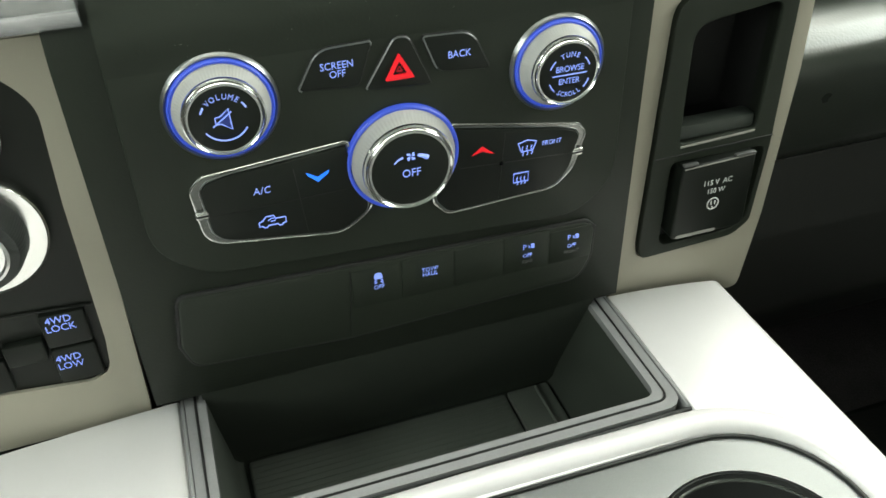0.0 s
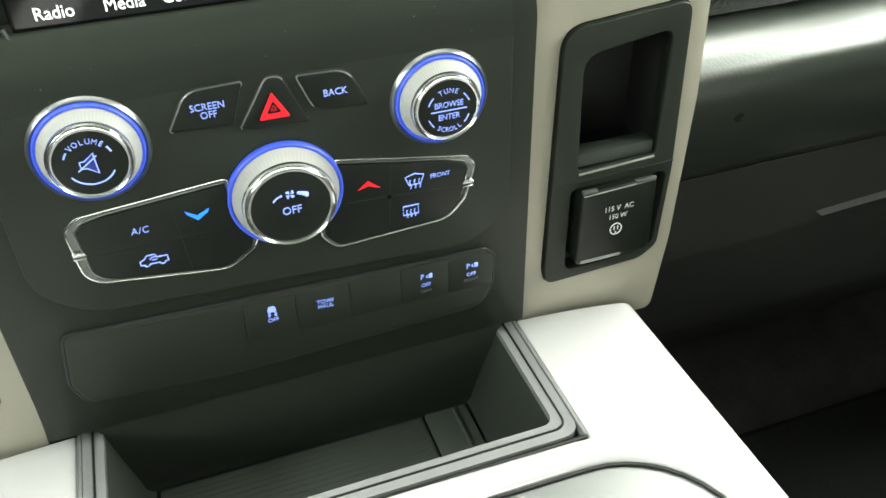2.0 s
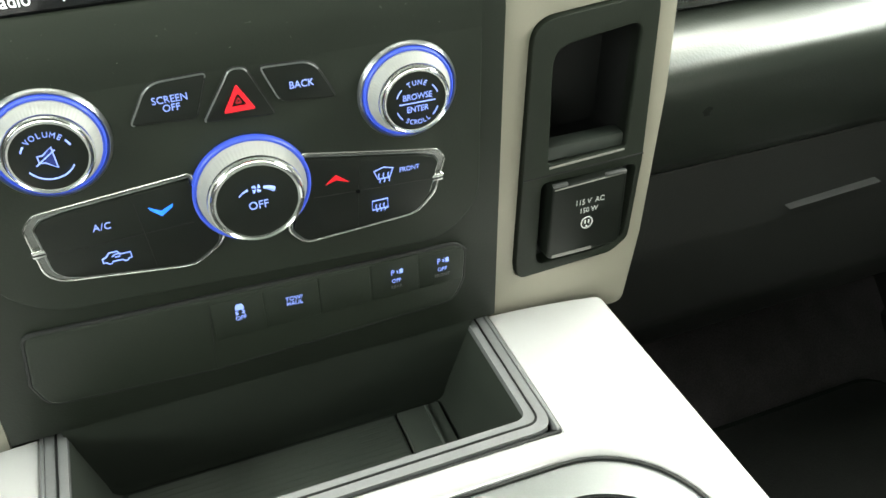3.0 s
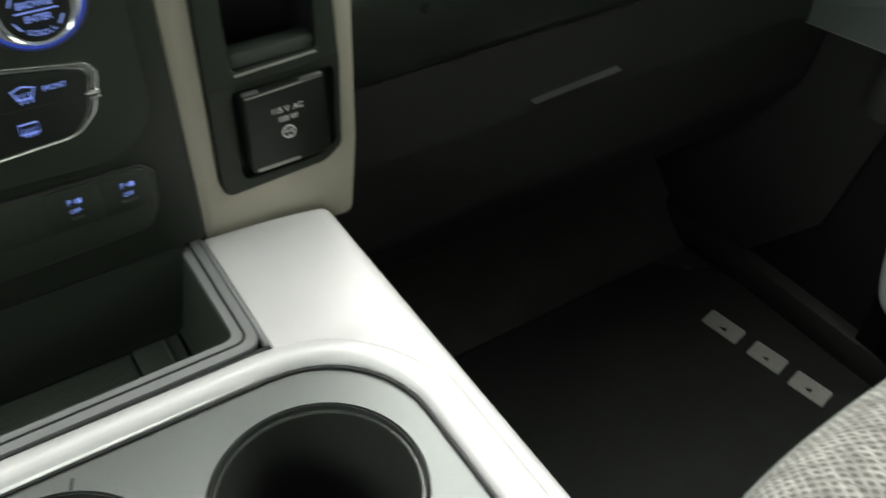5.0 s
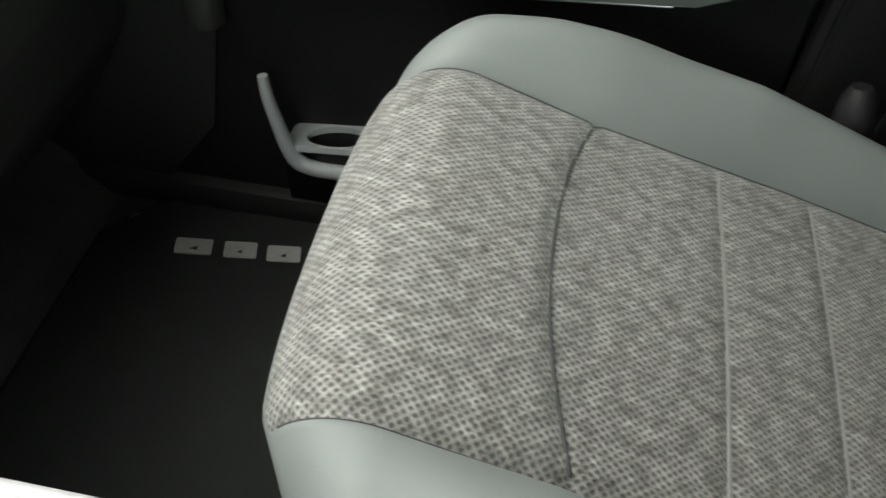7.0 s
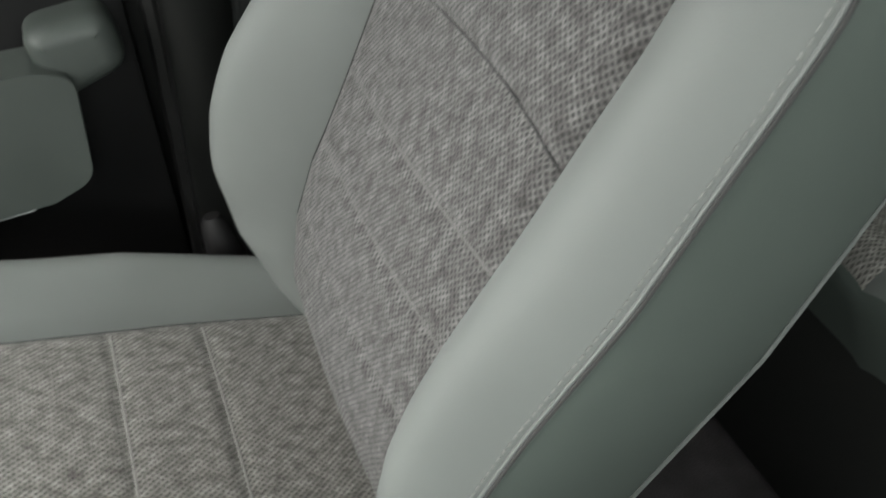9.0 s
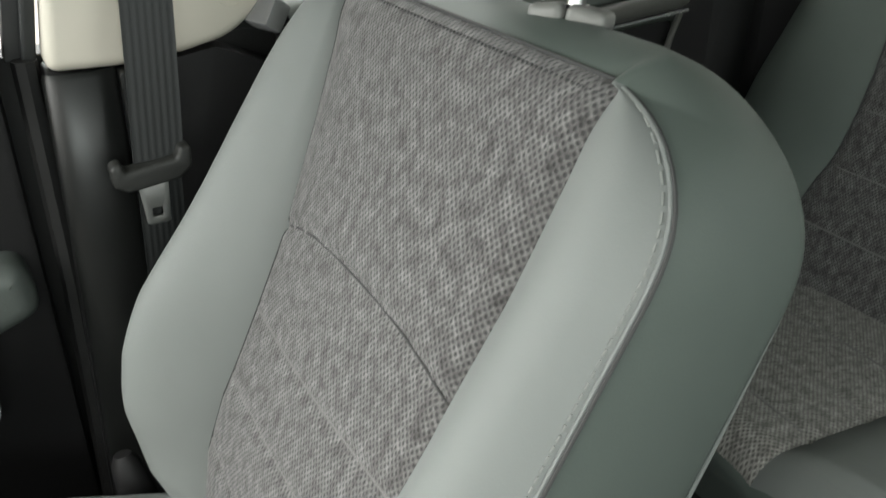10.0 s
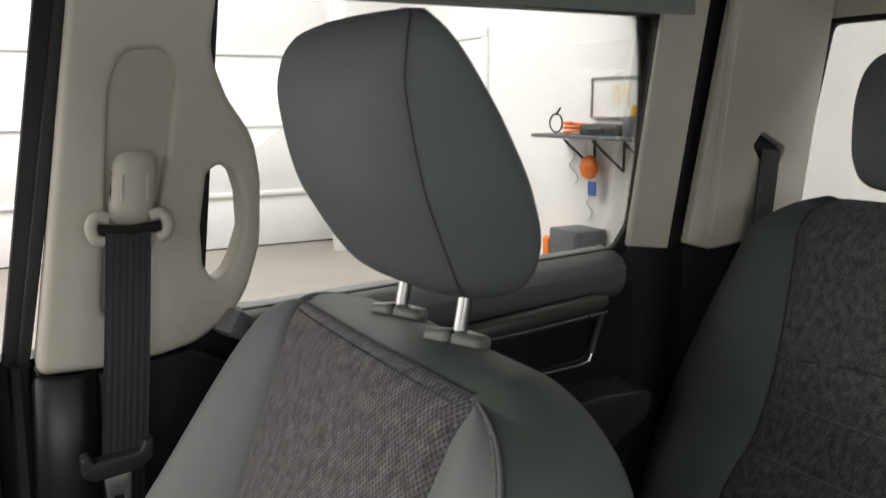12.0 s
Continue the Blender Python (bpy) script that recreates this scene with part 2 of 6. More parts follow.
LIGHTGREY = material("light_grey_plastic", (0.36, 0.37, 0.37), 0.5, vary=0.04)
GUIDE = material("guide_grey_plastic", (0.27, 0.26, 0.24), 0.45, vary=0.04)
POSTGUIDE = material("post_guide_grey", (0.185, 0.185, 0.175), 0.42, vary=0.04)
PILLAR = leather("beige_pillar_trim", (0.69, 0.645, 0.555), 0.55, 0.0010, 0.10)
HEADLINER = material("headliner_grey", (0.30, 0.33, 0.31), 0.9, grain=0.2, bump=0.2)
CARPET = material("black_carpet", (0.080, 0.070, 0.074), 0.95, grain=0.5, grain_scale=500, vary=0.25, bump=0.8)
MAT = material("black_floor_mat", (0.023, 0.024, 0.022), 0.9, grain=0.5, grain_scale=700, vary=0.2, bump=0.8)
MATLOGO = material("woven_logo_grey", (0.42, 0.41, 0.39), 0.9, grain=0.4, grain_scale=700)
WEBBING = leather("black_webbing", (0.015, 0.0165, 0.0165), 0.55, 0.0016, 0.2)
LATCHGLINT = material("latch_glint_grey", (0.062, 0.062, 0.062), 0.40, vary=0.1)
LATCH = material("grey_latch_plastic", (0.10, 0.10, 0.10), 0.35, vary=0.1)
SEAL = material("black_rubber_seal", (0.008, 0.008, 0.008), 0.55)
METAL = material("brushed_steel", (0.55, 0.55, 0.54), 0.30, metal=1.0, vary=0.05)
WALLWHITE = material("white_wall_paint", (0.80, 0.79, 0.77), 0.7, vary=0.03, vary_scale=1.5)
DOORWHITE = material("white_door_panel", (0.80, 0.80, 0.79), 0.5, vary=0.03, vary_scale=1.5)
CONCRETE = material("painted_concrete", (0.27, 0.245, 0.22), 0.45, vary=0.12, vary_scale=1.2, grain=0.15, grain_scale=60)
GALV = material("galvanised_steel", (0.55, 0.58, 0.59), 0.45, metal=0.4, vary=0.1)
BLACKSTEEL = material("black_steel", (0.02, 0.02, 0.02), 0.5)
ORANGE = material("orange_plastic", (0.85, 0.20, 0.03), 0.5)
BLUE = material("blue_card", (0.06, 0.12, 0.40), 0.6)
PAPER = material("cream_paper", (0.78, 0.70, 0.55), 0.8)
GREYBOX = material("grey_box_paint", (0.09, 0.095, 0.10), 0.5)
CARD = material("brown_carton", (0.40, 0.28, 0.18), 0.8)
YELLOW = material("yellow_plastic", (0.75, 0.45, 0.03), 0.5)
GLASS = bpy.data.materials.new("side_glass")
GLASS.use_nodes = True
_n = GLASS.node_tree
_n.nodes.clear()
_o, _t, _g, _m, _f = (_n.nodes.new(k) for k in ("ShaderNodeOutputMaterial", "ShaderNodeBsdfTransparent", "ShaderNodeBsdfGlossy", "ShaderNodeMixShader", "ShaderNodeFresnel"))
_t.inputs[0].default_value = (0.93, 0.95, 0.94, 1)
_g.inputs["Roughness"].default_value = 0.02
_n.links.new(_f.outputs[0], _m.inputs[0])
_n.links.new(_t.outputs[0], _m.inputs[1])
_n.links.new(_g.outputs[0], _m.inputs[2])
_n.links.new(_m.outputs[0], _o.inputs[0])

# ---- builders ----


def part(name, bm, mat, parent=None, label="", smooth=40):
    """Links a bmesh as one mesh object, under a thing or a part."""
    me = bpy.data.meshes.new(name)
    bmesh.ops.recalc_face_normals(bm, faces=bm.faces)
    bm.to_mesh(me)
    bm.free()
    me.materials.append(mat)
    if smooth:
        for p in me.polygons:
            p.use_smooth = True
        me.set_sharp_from_angle(angle=radians(smooth))
    ob = new(name, me)
    if parent:
        ob.parent = parent
    if label:
        ob["label"] = label
    return ob


def thing(name, label, category, group="", kind=""):
    return tagged(new(name), label, category, group, kind)


def box(x0, x1, y0, y1, z0, z1, bevel=0.0, seg=2, bm=None):
    own = bm is None
    b = bmesh.new()
    bmesh.ops.create_cube(b, size=1, matrix=Matrix.Translation(((x0 + x1) / 2, (y0 + y1) / 2, (z0 + z1) / 2)) @ Matrix.Diagonal((x1 - x0, y1 - y0, z1 - z0, 1)))
    if bevel:
        bmesh.ops.bevel(b, geom=b.edges[:], offset=bevel, segments=seg, affect="EDGES", profile=0.5, clamp_overlap=True)
    if own:
        return b
    join(bm, b)
    return bm


def join(bm, other):
    me = bpy.data.meshes.new("tmp")
    other.to_mesh(me)
    other.free()
    bm.from_mesh(me)
    bpy.data.meshes.remove(me)
    return bm


def rounded(pts, r, seg=5):
    """A closed 2D outline with its corners rounded; r is one radius or one for each corner."""
    out = []
    n = len(pts)
    rs = r if isinstance(r, (list, tuple)) else [r] * n
    for i in range(n):
        p, a, b = Vector(pts[i]), Vector(pts[i - 1]), Vector(pts[(i + 1) % n])
        u, v = (a - p), (b - p)
        lu, lv = u.length, v.length
        u.normalize(), v.normalize()
        half = max(0.05, u.angle(v) / 2)
        t = min(rs[i] / math.tan(half), lu * 0.48, lv * 0.48)
        if t < 1e-5:
            out.append(p)
            continue
        s, e = p + u * t, p + v * t
        for k in range(seg + 1):
            f = k / seg
            out.append(s * (1 - f) ** 2 + p * 2 * f * (1 - f) + e * f ** 2)
    return out


def plate(outer, to3, depth, holes=(), bevel=0.0, seg=2):
    """A flat plate from a 2D outline with holes. to3(a, b, d) lays it in space; depth runs from d0 to d1."""
    d0, d1 = depth
    b = bmesh.new()
    front, back = [], []
    loops = [outer, *holes]
    for lp in loops:
        front.append([b.verts.new(to3(p[0], p[1], d1)) for p in lp])
    edges = []
    for lp in front:
        for i in range(len(lp)):
            edges.append(b.edges.new((lp[i - 1], lp[i])))
    if holes:
        bmesh.ops.triangle_fill(b, use_beauty=True, use_dissolve=False, edges=edges)
    else:
        b.faces.new(front[0])
    faces = b.faces[:]
    rim = [e for e in edges]
    ret = bmesh.ops.extrude_face_region(b, geom=faces)
    vs = [g for g in ret["geom"] if isinstance(g, bmesh.types.BMVert)]
    shift = Vector(to3(0, 0, d0)) - Vector(to3(0, 0, d1))
    bmesh.ops.translate(b, verts=vs, vec=shift)
    if bevel:
        live = [e for e in rim if e.is_valid]
        bmesh.ops.bevel(b, geom=live, offset=bevel, segments=seg, affect="EDGES", profile=0.5, clamp_overlap=True)
    return b


def even(pts, step):
    """The same closed outline with points at even distances."""
    P = [Vector(p) for p in pts]
    P.append(P[0])
    total = sum((b - a).length for a, b in zip(P, P[1:]))
    n = max(12, int(total / step))
    out, i, walked = [], 0, 0.0
    for k in range(n):
        want = total * k / n
        while walked + (P[i + 1] - P[i]).length < want:
            walked += (P[i + 1] - P[i]).length
            i += 1
        seg = (P[i + 1] - P[i]).length
        out.append(P[i].lerp(P[i + 1], (want - walked) / seg if seg > 1e-9 else 0))
    return out


def pillow(outer, to3, d0, d1, r, holes=(), rims=(), steps=5, step=0.005):
    """A moulded plate with broad rounded rims: to3(a, b, d) lays it in space, r is the rim's radius, rims those of the holes."""
    b = bmesh.new()

    def loop_rings(pts, sign, r):
        pts = even(pts, step)
        n = len(pts)
        area = sum(pts[i - 1].x * pts[i].y - pts[i].x * pts[i - 1].y for i in range(n))
        s = sign * (1 if area > 0 else -1)
        nrm = []
        for i in range(n):
            t = (pts[(i + 1) % n] - pts[i - 1]).normalized()
            nrm.append(Vector((-t.y, t.x)) * s)
        rings = [[b.verts.new(to3(p.x, p.y, d0)) for p in pts]]
        for k in range(steps + 1):
            a = math.pi / 2 * k / steps
            rings.append([b.verts.new(to3(p.x + q.x * r * (1 - math.cos(a)), p.y + q.y * r * (1 - math.cos(a)), d1 - r * (1 - math.sin(a)))) for p, q in zip(pts, nrm)])
        for A, B in zip(rings, rings[1:]):
            for i in range(n):
                b.faces.new((A[i - 1], A[i], B[i], B[i - 1]))
        top_ring = rings[-1]
        return [b.edges.get((top_ring[i - 1], top_ring[i])) for i in range(n)]
    edges = loop_rings(outer, 1, r)
    for h, rim in zip(holes, rims):
        edges += loop_rings(h, -1, rim)
    bmesh.ops.triangle_fill(b, use_beauty=True, use_dissolve=False, edges=edges)
    return b


def smooth_line(pts, n=5, closed=False):
    """A soft curve through the points given."""
    P = [Vector(p) for p in pts]
    m = len(P)
    out = []
    for i in range(m if closed else m - 1):
        p1, p2 = P[i], P[(i + 1) % m]
        p0 = P[i - 1] if (closed or i > 0) else p1 * 2 - p2
        p3 = P[(i + 2) % m] if (closed or i + 2 < m) else p2 * 2 - p1
        for k in range(n):
            f = k / n
            out.append(0.5 * (2 * p1 + (p2 - p0) * f + (2 * p0 - 5 * p1 + 4 * p2 - p3) * f * f + (3 * p1 - p0 - 3 * p2 + p3) * f ** 3))
    if not closed:
        out.append(P[-1])
    return out


def soft(table, x):
    """Smooth interpolation in a table of (x, value), without overshoot."""
    n = len(table)
    if x <= table[0][0]:
        return table[0][1]
    if x >= table[-1][0]:
        return table[-1][1]
    slope = [(table[i + 1][1] - table[i][1]) / (table[i + 1][0] - table[i][0]) for i in range(n - 1)]
    m = [slope[0]] + [0.0 if a * b <= 0 else 2 * a * b / (a + b) for a, b in zip(slope, slope[1:])] + [slope[-1]]
    i = max(k for k in range(n - 1) if table[k][0] <= x)
    h = table[i + 1][0] - table[i][0]
    f = (x - table[i][0]) / h
    return table[i][1] * (2 * f ** 3 - 3 * f * f + 1) + m[i] * h * (f ** 3 - 2 * f * f + f) + table[i + 1][1] * (3 * f * f - 2 * f ** 3) + m[i + 1] * h * (f ** 3 - f * f)


def tube(points, r, closed=False, seg=8, flat=1.0, up=None):
    """A round bar along a line of points; flat squeezes it along the second axis."""
    pts = [Vector(p) for p in points]
    b = bmesh.new()
    n = len(pts)
    rings = []
    prev = None
    for i, p in enumerate(pts):
        a = pts[i - 1] if (closed or i > 0) else p
        c = pts[(i + 1) % n] if (closed or i < n - 1) else p
        t = (c - a).normalized()
        ref = Vector(up) if up else (prev if prev is not None else (Vector((0, 0, 1)) if abs(t.z) < 0.9 else Vector((0, 1, 0))))
        s = t.cross(ref).normalized()
        w = s.cross(t).normalized()
        prev = w
        rr = r[i] if isinstance(r, (list, tuple)) else r
        rings.append([b.verts.new(p + (s * math.cos(2 * math.pi * k / seg) + w * math.sin(2 * math.pi * k / seg) * flat) * rr) for k in range(seg)])
    m = n if closed else n - 1
    for i in range(m):
        A, B = rings[i], rings[(i + 1) % n]
        for k in range(seg):
            b.faces.new((A[k], A[(k + 1) % seg], B[(k + 1) % seg], B[k]))
    if not closed:
        b.faces.new(rings[0][::-1])
        b.faces.new(rings[-1])
    return b


def lathe(profile, m, seg=48, uv=False):
    """A turned form: profile of (radius, height), turned about the local z of m."""
    b = bmesh.new()
    layer = b.loops.layers.uv.new("UVMap") if uv else None
    rings = []
    for r, h in profile:
        rings.append([b.verts.new(m @ Vector((r * math.cos(2 * math.pi * k / seg), r * math.sin(2 * math.pi * k / seg), h))) for k in range(seg)])
    for i in range(len(profile) - 1):
        for k in range(seg):
            f = b.faces.new((rings[i][k], rings[i][(k + 1) % seg], rings[i + 1][(k + 1) % seg], rings[i + 1][k]))
            if uv:
                for lp, q in zip(f.loops, (k, k + 1, k + 1, k)):
                    lp[layer].uv = (q / seg, 0)
    if profile[-1][0] > 1e-4:
        b.faces.new(rings[-1])
    return b


def writing(text, size, m, mat, parent, name="lettering", spacing=1.0, label="", bold=0.0, lean=0.0):
    """Flat lettering from the built-in font, centred on m, lying in m's xy plane."""
    cu = bpy.data.curves.new("tmp_text", "FONT")
    cu.body, cu.size, cu.align_x, cu.align_y, cu.extrude, cu.resolution_u = text, size, "CENTER", "CENTER", 0.0001, 3
    cu.space_character, cu.offset, cu.space_line, cu.shear = spacing, bold, 0.85, lean
    ob = bpy.data.objects.new("tmp_text", cu)
    scene.collection.objects.link(ob)
    me = bpy.data.meshes.new_from_object(ob.evaluated_get(bpy.context.evaluated_depsgraph_get()))
    bpy.data.objects.remove(ob)
    bpy.data.curves.remove(cu)
    me.transform(m @ Matrix.Diagonal((0.90, 1, 1, 1)))
    me.materials.clear()
    me.materials.append(mat)
    out = new(name, me)
    out.parent = parent
    if label:
        out["label"] = label
    return out


def grid_parts(rows, classify, uv, closed=False):
    """Splits one smooth grid of points into a bmesh for each class of face, with metre UVs."""
    made = {}
    nr, nc = len(rows), len(rows[0])
    for i in range(nr - 1):
        for j in range(nc if closed else nc - 1):
            key = classify(i, j)
            if key is None:
                continue
            if key not in made:
                b = bmesh.new()
                made[key] = (b, b.loops.layers.uv.new("UVMap"), {})
            b, layer, seen = made[key]
            vs = []
            for a, c in ((i, j), (i, (j + 1) % nc), (i + 1, (j + 1) % nc), (i + 1, j)):
                if (a, c) not in seen:
                    seen[a, c] = b.verts.new(rows[a][c])
                vs.append((seen[a, c], (a, c)))
            try:
                f = b.faces.new([v for v, _ in vs])
            except ValueError:
                continue
            for lp, (_, ac) in zip(f.loops, vs):
                lp[layer].uv = uv(*ac)
    return {k: v[0] for k, v in made.items()}


def lerp(table, x):
    """Straight interpolation in a table of (x, value)."""
    if x <= table[0][0]:
        return table[0][1]
    for (a, va), (b, vb) in zip(table, table[1:]):
        if x <= b:
            return va + (vb - va) * (x - a) / (b - a)
    return table[-1][1]

# ---- garage round the truck ----
GROUND = -0.60
WX, WY = 9.3, -4.45


def setting(name, bm, mat, label="", smooth=0):
    return tagged(part(name, bm, mat, smooth=smooth), label, kind="structure")


setting("ground", box(-5, WX + 0.2, WY - 0.2, 6, GROUND - 0.1, GROUND), CONCRETE, "painted grey-beige concrete garage floor")
setting("wall_south", box(-5, WX, WY - 0.2, WY, GROUND, 3.6), WALLWHITE, "white painted garage wall behind the shelf")
setting("wall_north", box(-5, WX, 6.0, 6.2, GROUND, 3.6), WALLWHITE, "plain white garage wall")
setting("wall_west", box(-5.2, -5, WY, 6, GROUND, 3.6), WALLWHITE, "plain white garage wall")
setting("wall_east_south", box(WX, WX + 0.2, WY, -3.70, GROUND, 3.6), WALLWHITE, "white painted garage wall beside the door")
setting("wall_east_top", box(WX, WX + 0.2, -3.70, 6, 2.75, 3.6), WALLWHITE, "white wall over the garage door")
setting("ceiling_garage", box(-5, WX + 0.2, WY - 0.2, 6.2, 3.6, 3.7), WALLWHITE, "white garage ceiling")

# sectional garage door, one piece each section
gdoor = thing("garage_door", "white sectional garage door, closed", "garage door", kind="structure")
STEP = 0.785
for i in range(5):
    z0 = 0.05 + (i - 1) * STEP
    z0, z1 = max(GROUND + 0.01, z0), z0 + STEP
    b = box(WX + 0.02, WX + 0.09, -3.55, 6, z0 + 0.001, z1 - 0.001, 0.003)
    box(WX - 0.015, WX + 0.03, -3.55, 6, z1 - 0.060, z1 - 0.016, 0.006, bm=b)
    sec = part("door_section", b, DOORWHITE, gdoor)
    if i == 2:
        for y0 in (0.05, 1.4, 2.8):
            w = box(WX + 0.008, WX + 0.018, y0, y0 + 0.95, z0 + 0.16, z1 - 0.22, 0.004)
            part("window_pane", w, WALLWHITE, sec, "pale translucent pane")
part("door_track", box(WX - 0.04, WX + 0.02, -3.68, -3.55, GROUND, 3.2, 0.008), GALV, gdoor, "galvanised steel track")
part("bottom_seal", box(WX + 0.02, WX + 0.08, -3.55, 6, GROUND, GROUND + 0.03, 0.008), SEAL, gdoor)

post = thing("white_post", "white painted post beside the garage door", "post")
part("post_body", box(8.50, 8.64, -3.40, -3.24, GROUND, 2.4, 0.01), WALLWHITE, post)
carton = thing("carton", "brown cardboard carton on the garage floor", "box")
part("carton_body", box(8.88, 9.27, -4.42, -3.92, GROUND, GROUND + 0.25, 0.006), CARD, carton)
carton2 = thing("low_block", "low grey block on the garage floor beside the carton", "block")
part("block_body", box(8.72, 8.98, -3.72, -3.46, GROUND, GROUND + 0.13, 0.008), GREYBOX, carton2)
cab = thing("exit_door_frame", "white door frame in the garage wall", "door frame", kind="structure")
for x0, x1, z0, z1 in ((7.28, 7.38, GROUND, 1.68), (8.30, 8.40, GROUND, 1.68), (7.28, 8.40, 1.68, 1.78)):
    part("frame_member", box(x0, x1, WY, WY + 0.04, z0, z1, 0.006), DOORWHITE, cab)
part("door_leaf", box(7.38, 8.30, WY, WY + 0.02, GROUND, 1.68, 0.004), DOORWHITE, cab)

# wall shelf with what stands and hangs on it
SZ = 0.755
shelf = thing("wall_shelf", "long grey wall shelf on black steel brackets", "shelf")
part("shelf_board", box(4.2, 5.96, WY, WY + 0.40, SZ - 0.03, SZ, 0.005), GREYBOX, shelf)
for bx in (4.79, 5.165, 5.54):
    b = tube([(bx, WY + 0.03, SZ - 0.03), (bx, WY + 0.03, SZ - 0.30)], 0.012, seg=6)
    join(b, tube([(bx, WY + 0.03, SZ - 0.30), (bx, WY + 0.36, SZ - 0.04)], 0.010, seg=6))
    part("bracket", b, BLACKSTEEL, shelf, "black steel bracket")
pic = thing("framed_notice", "framed paper notice leaning on the wall over the shelf", "picture")
part("frame", plate(rounded([(4.87, SZ + 0.13), (5.60, SZ + 0.13), (5.60, SZ + 0.47), (4.87, SZ + 0.47)], 0.005), lambda a, b, d: (a, WY + d, b), (0.01, 0.04),
     holes=[rounded([(4.885, SZ + 0.145), (5.585, SZ + 0.145), (5.585, SZ + 0.455), (4.885, SZ + 0.455)], 0.002)]), GUIDE, pic)
part("board", box(4.885, 5.585, WY + 0.012, WY + 0.022, SZ + 0.145, SZ + 0.455), WALLWHITE, pic)
part("paper", box(5.12, 5.34, WY + 0.024, WY + 0.026, SZ + 0.25, SZ + 0.41), PAPER, pic, "cream paper sheet")
case = thing("tool_case", "black plastic tool case on the shelf", "case")
part("case_body", box(4.95, 5.42, WY + 0.08, WY + 0.30, SZ, SZ + 0.09, 0.02), BLACKSTEEL, case)
part("case_handle", tube([(5.10, WY + 0.29, SZ + 0.03), (5.10, WY + 0.32, SZ + 0.05), (5.28, WY + 0.32, SZ + 0.05), (5.28, WY + 0.29, SZ + 0.03)], 0.012), BLACKSTEEL, case)
bucket = thing("black_canister", "dark canister with a yellow cap on the shelf", "canister")
part("canister_body", lathe([(0.0, 0), (0.085, 0), (0.09, 0.02), (0.09, 0.12), (0.07, 0.15), (0.03, 0.16)], Matrix.Translation((4.84, WY + 0.22, SZ)), 20), GREYBOX, bucket)
part("cap", lathe([(0.032, 0.16), (0.032, 0.22), (0.02, 0.24)], Matrix.Translation((4.84, WY + 0.22, SZ)), 14), YELLOW, bucket, "yellow cap")
lead = thing("extension_cord", "coiled orange cord on the shelf", "cord")
part("cord_coil", tube([(5.56 + 0.10 * math.cos(a * 0.7), WY + 0.22 + 0.10 * math.sin(a * 0.7), SZ + 0.015 + 0.004 * a) for a in range(22)], 0.014, seg=6), ORANGE, lead)
wire = thing("wire_holder", "thin wire hose holder on the shelf end", "holder")
part("wire_loop", tube([(5.80 + 0.09 * math.cos(a * 0.42), WY + 0.25, SZ + 0.02 + 0.07 + 0.08 * math.sin(a * 0.42)) for a in range(15)], 0.008, closed=True, seg=6), BLACKSTEEL, wire)
part("wire_stem", tube([(5.80, WY + 0.25, SZ + 0.16), (5.74, WY + 0.25, SZ + 0.22)], 0.01, seg=6), BLACKSTEEL, wire)
hang = thing("orange_reel", "orange cord reel hanging under the shelf", "reel")
part("reel_body", lathe([(0.0, -0.05), (0.08, -0.04), (0.10, -0.02), (0.10, 0.02), (0.08, 0.04), (0.0, 0.04)], Matrix.Translation((5.50, WY + 0.12, SZ - 0.28)) @ pose(0, 0, 0, 90, 0, 0), 22), ORANGE, hang)
tag = thing("blue_card", "blue card hanging under the orange reel", "card")
part("card_sheet", box(5.42, 5.53, WY + 0.10, WY + 0.106, SZ - 0.52, SZ - 0.40, 0.001), BLUE, tag)
for x0, z1, x1 in ((5.58, -0.35, 5.62), (5.66, -0.10, 5.60), (5.92, -0.05, 5.80)):
    c = thing("hanging_cable", "thin grey cable hanging on the white wall", "cable", "cables under the shelf")
    part("cable_run", tube([(x0 + (x1 - x0) * k / 10 + 0.05 * math.sin(k * 1.3), WY + 0.02, SZ + z1 - 0.040 * k) for k in range(11)], 0.006, seg=5), GALV, c)
chest = thing("grey_cabinet", "dark grey steel cabinet against the garage wall", "cabinet")
part("cabinet_body", box(5.37, 5.75, WY + 0.02, WY + 0.34, GROUND, -0.05, 0.012), GREYBOX, chest)
part("cabinet_door", box(5.39, 5.73, WY + 0.34, WY + 0.352, GROUND + 0.06, -0.08, 0.004), GREYBOX, chest)
cone = thing("orange_tool", "orange tool beside the grey cabinet", "tool")
part("tool_body", box(5.78, 5.88, WY + 0.15, WY + 0.33, GROUND, -0.14, 0.03), ORANGE, cone)

# ---- cab shell ----
FLOOR = -0.05
setting("floor", box(-0.80, 0.83, -1.15, 1.45, FLOOR - 0.03, FLOOR), CARPET, "black cab floor carpet")
toe = bmesh.new()
vs = [toe.verts.new(p) for p in ((0.19, 1.06, FLOOR), (0.83, 1.06, FLOOR), (0.83, 1.40, 0.28), (0.19, 1.40, 0.28), (0.19, 1.45, 0.28), (0.83, 1.45, 0.28), (0.83, 1.45, FLOOR), (0.19, 1.45, FLOOR))]
for q in ((0, 1, 2, 3), (3, 2, 5, 4), (4, 5, 6, 7), (0, 7, 6, 1), (1, 6, 5, 2), (0, 3, 4, 7)):
    toe.faces.new([vs[k] for k in q])
setting("floor_toe_board", toe, CARPET, "black carpet rising to the firewall")
setting("wall_firewall", box(-0.83, 0.86, 1.45, 1.49, FLOOR, 0.66), DARK, "black firewall")
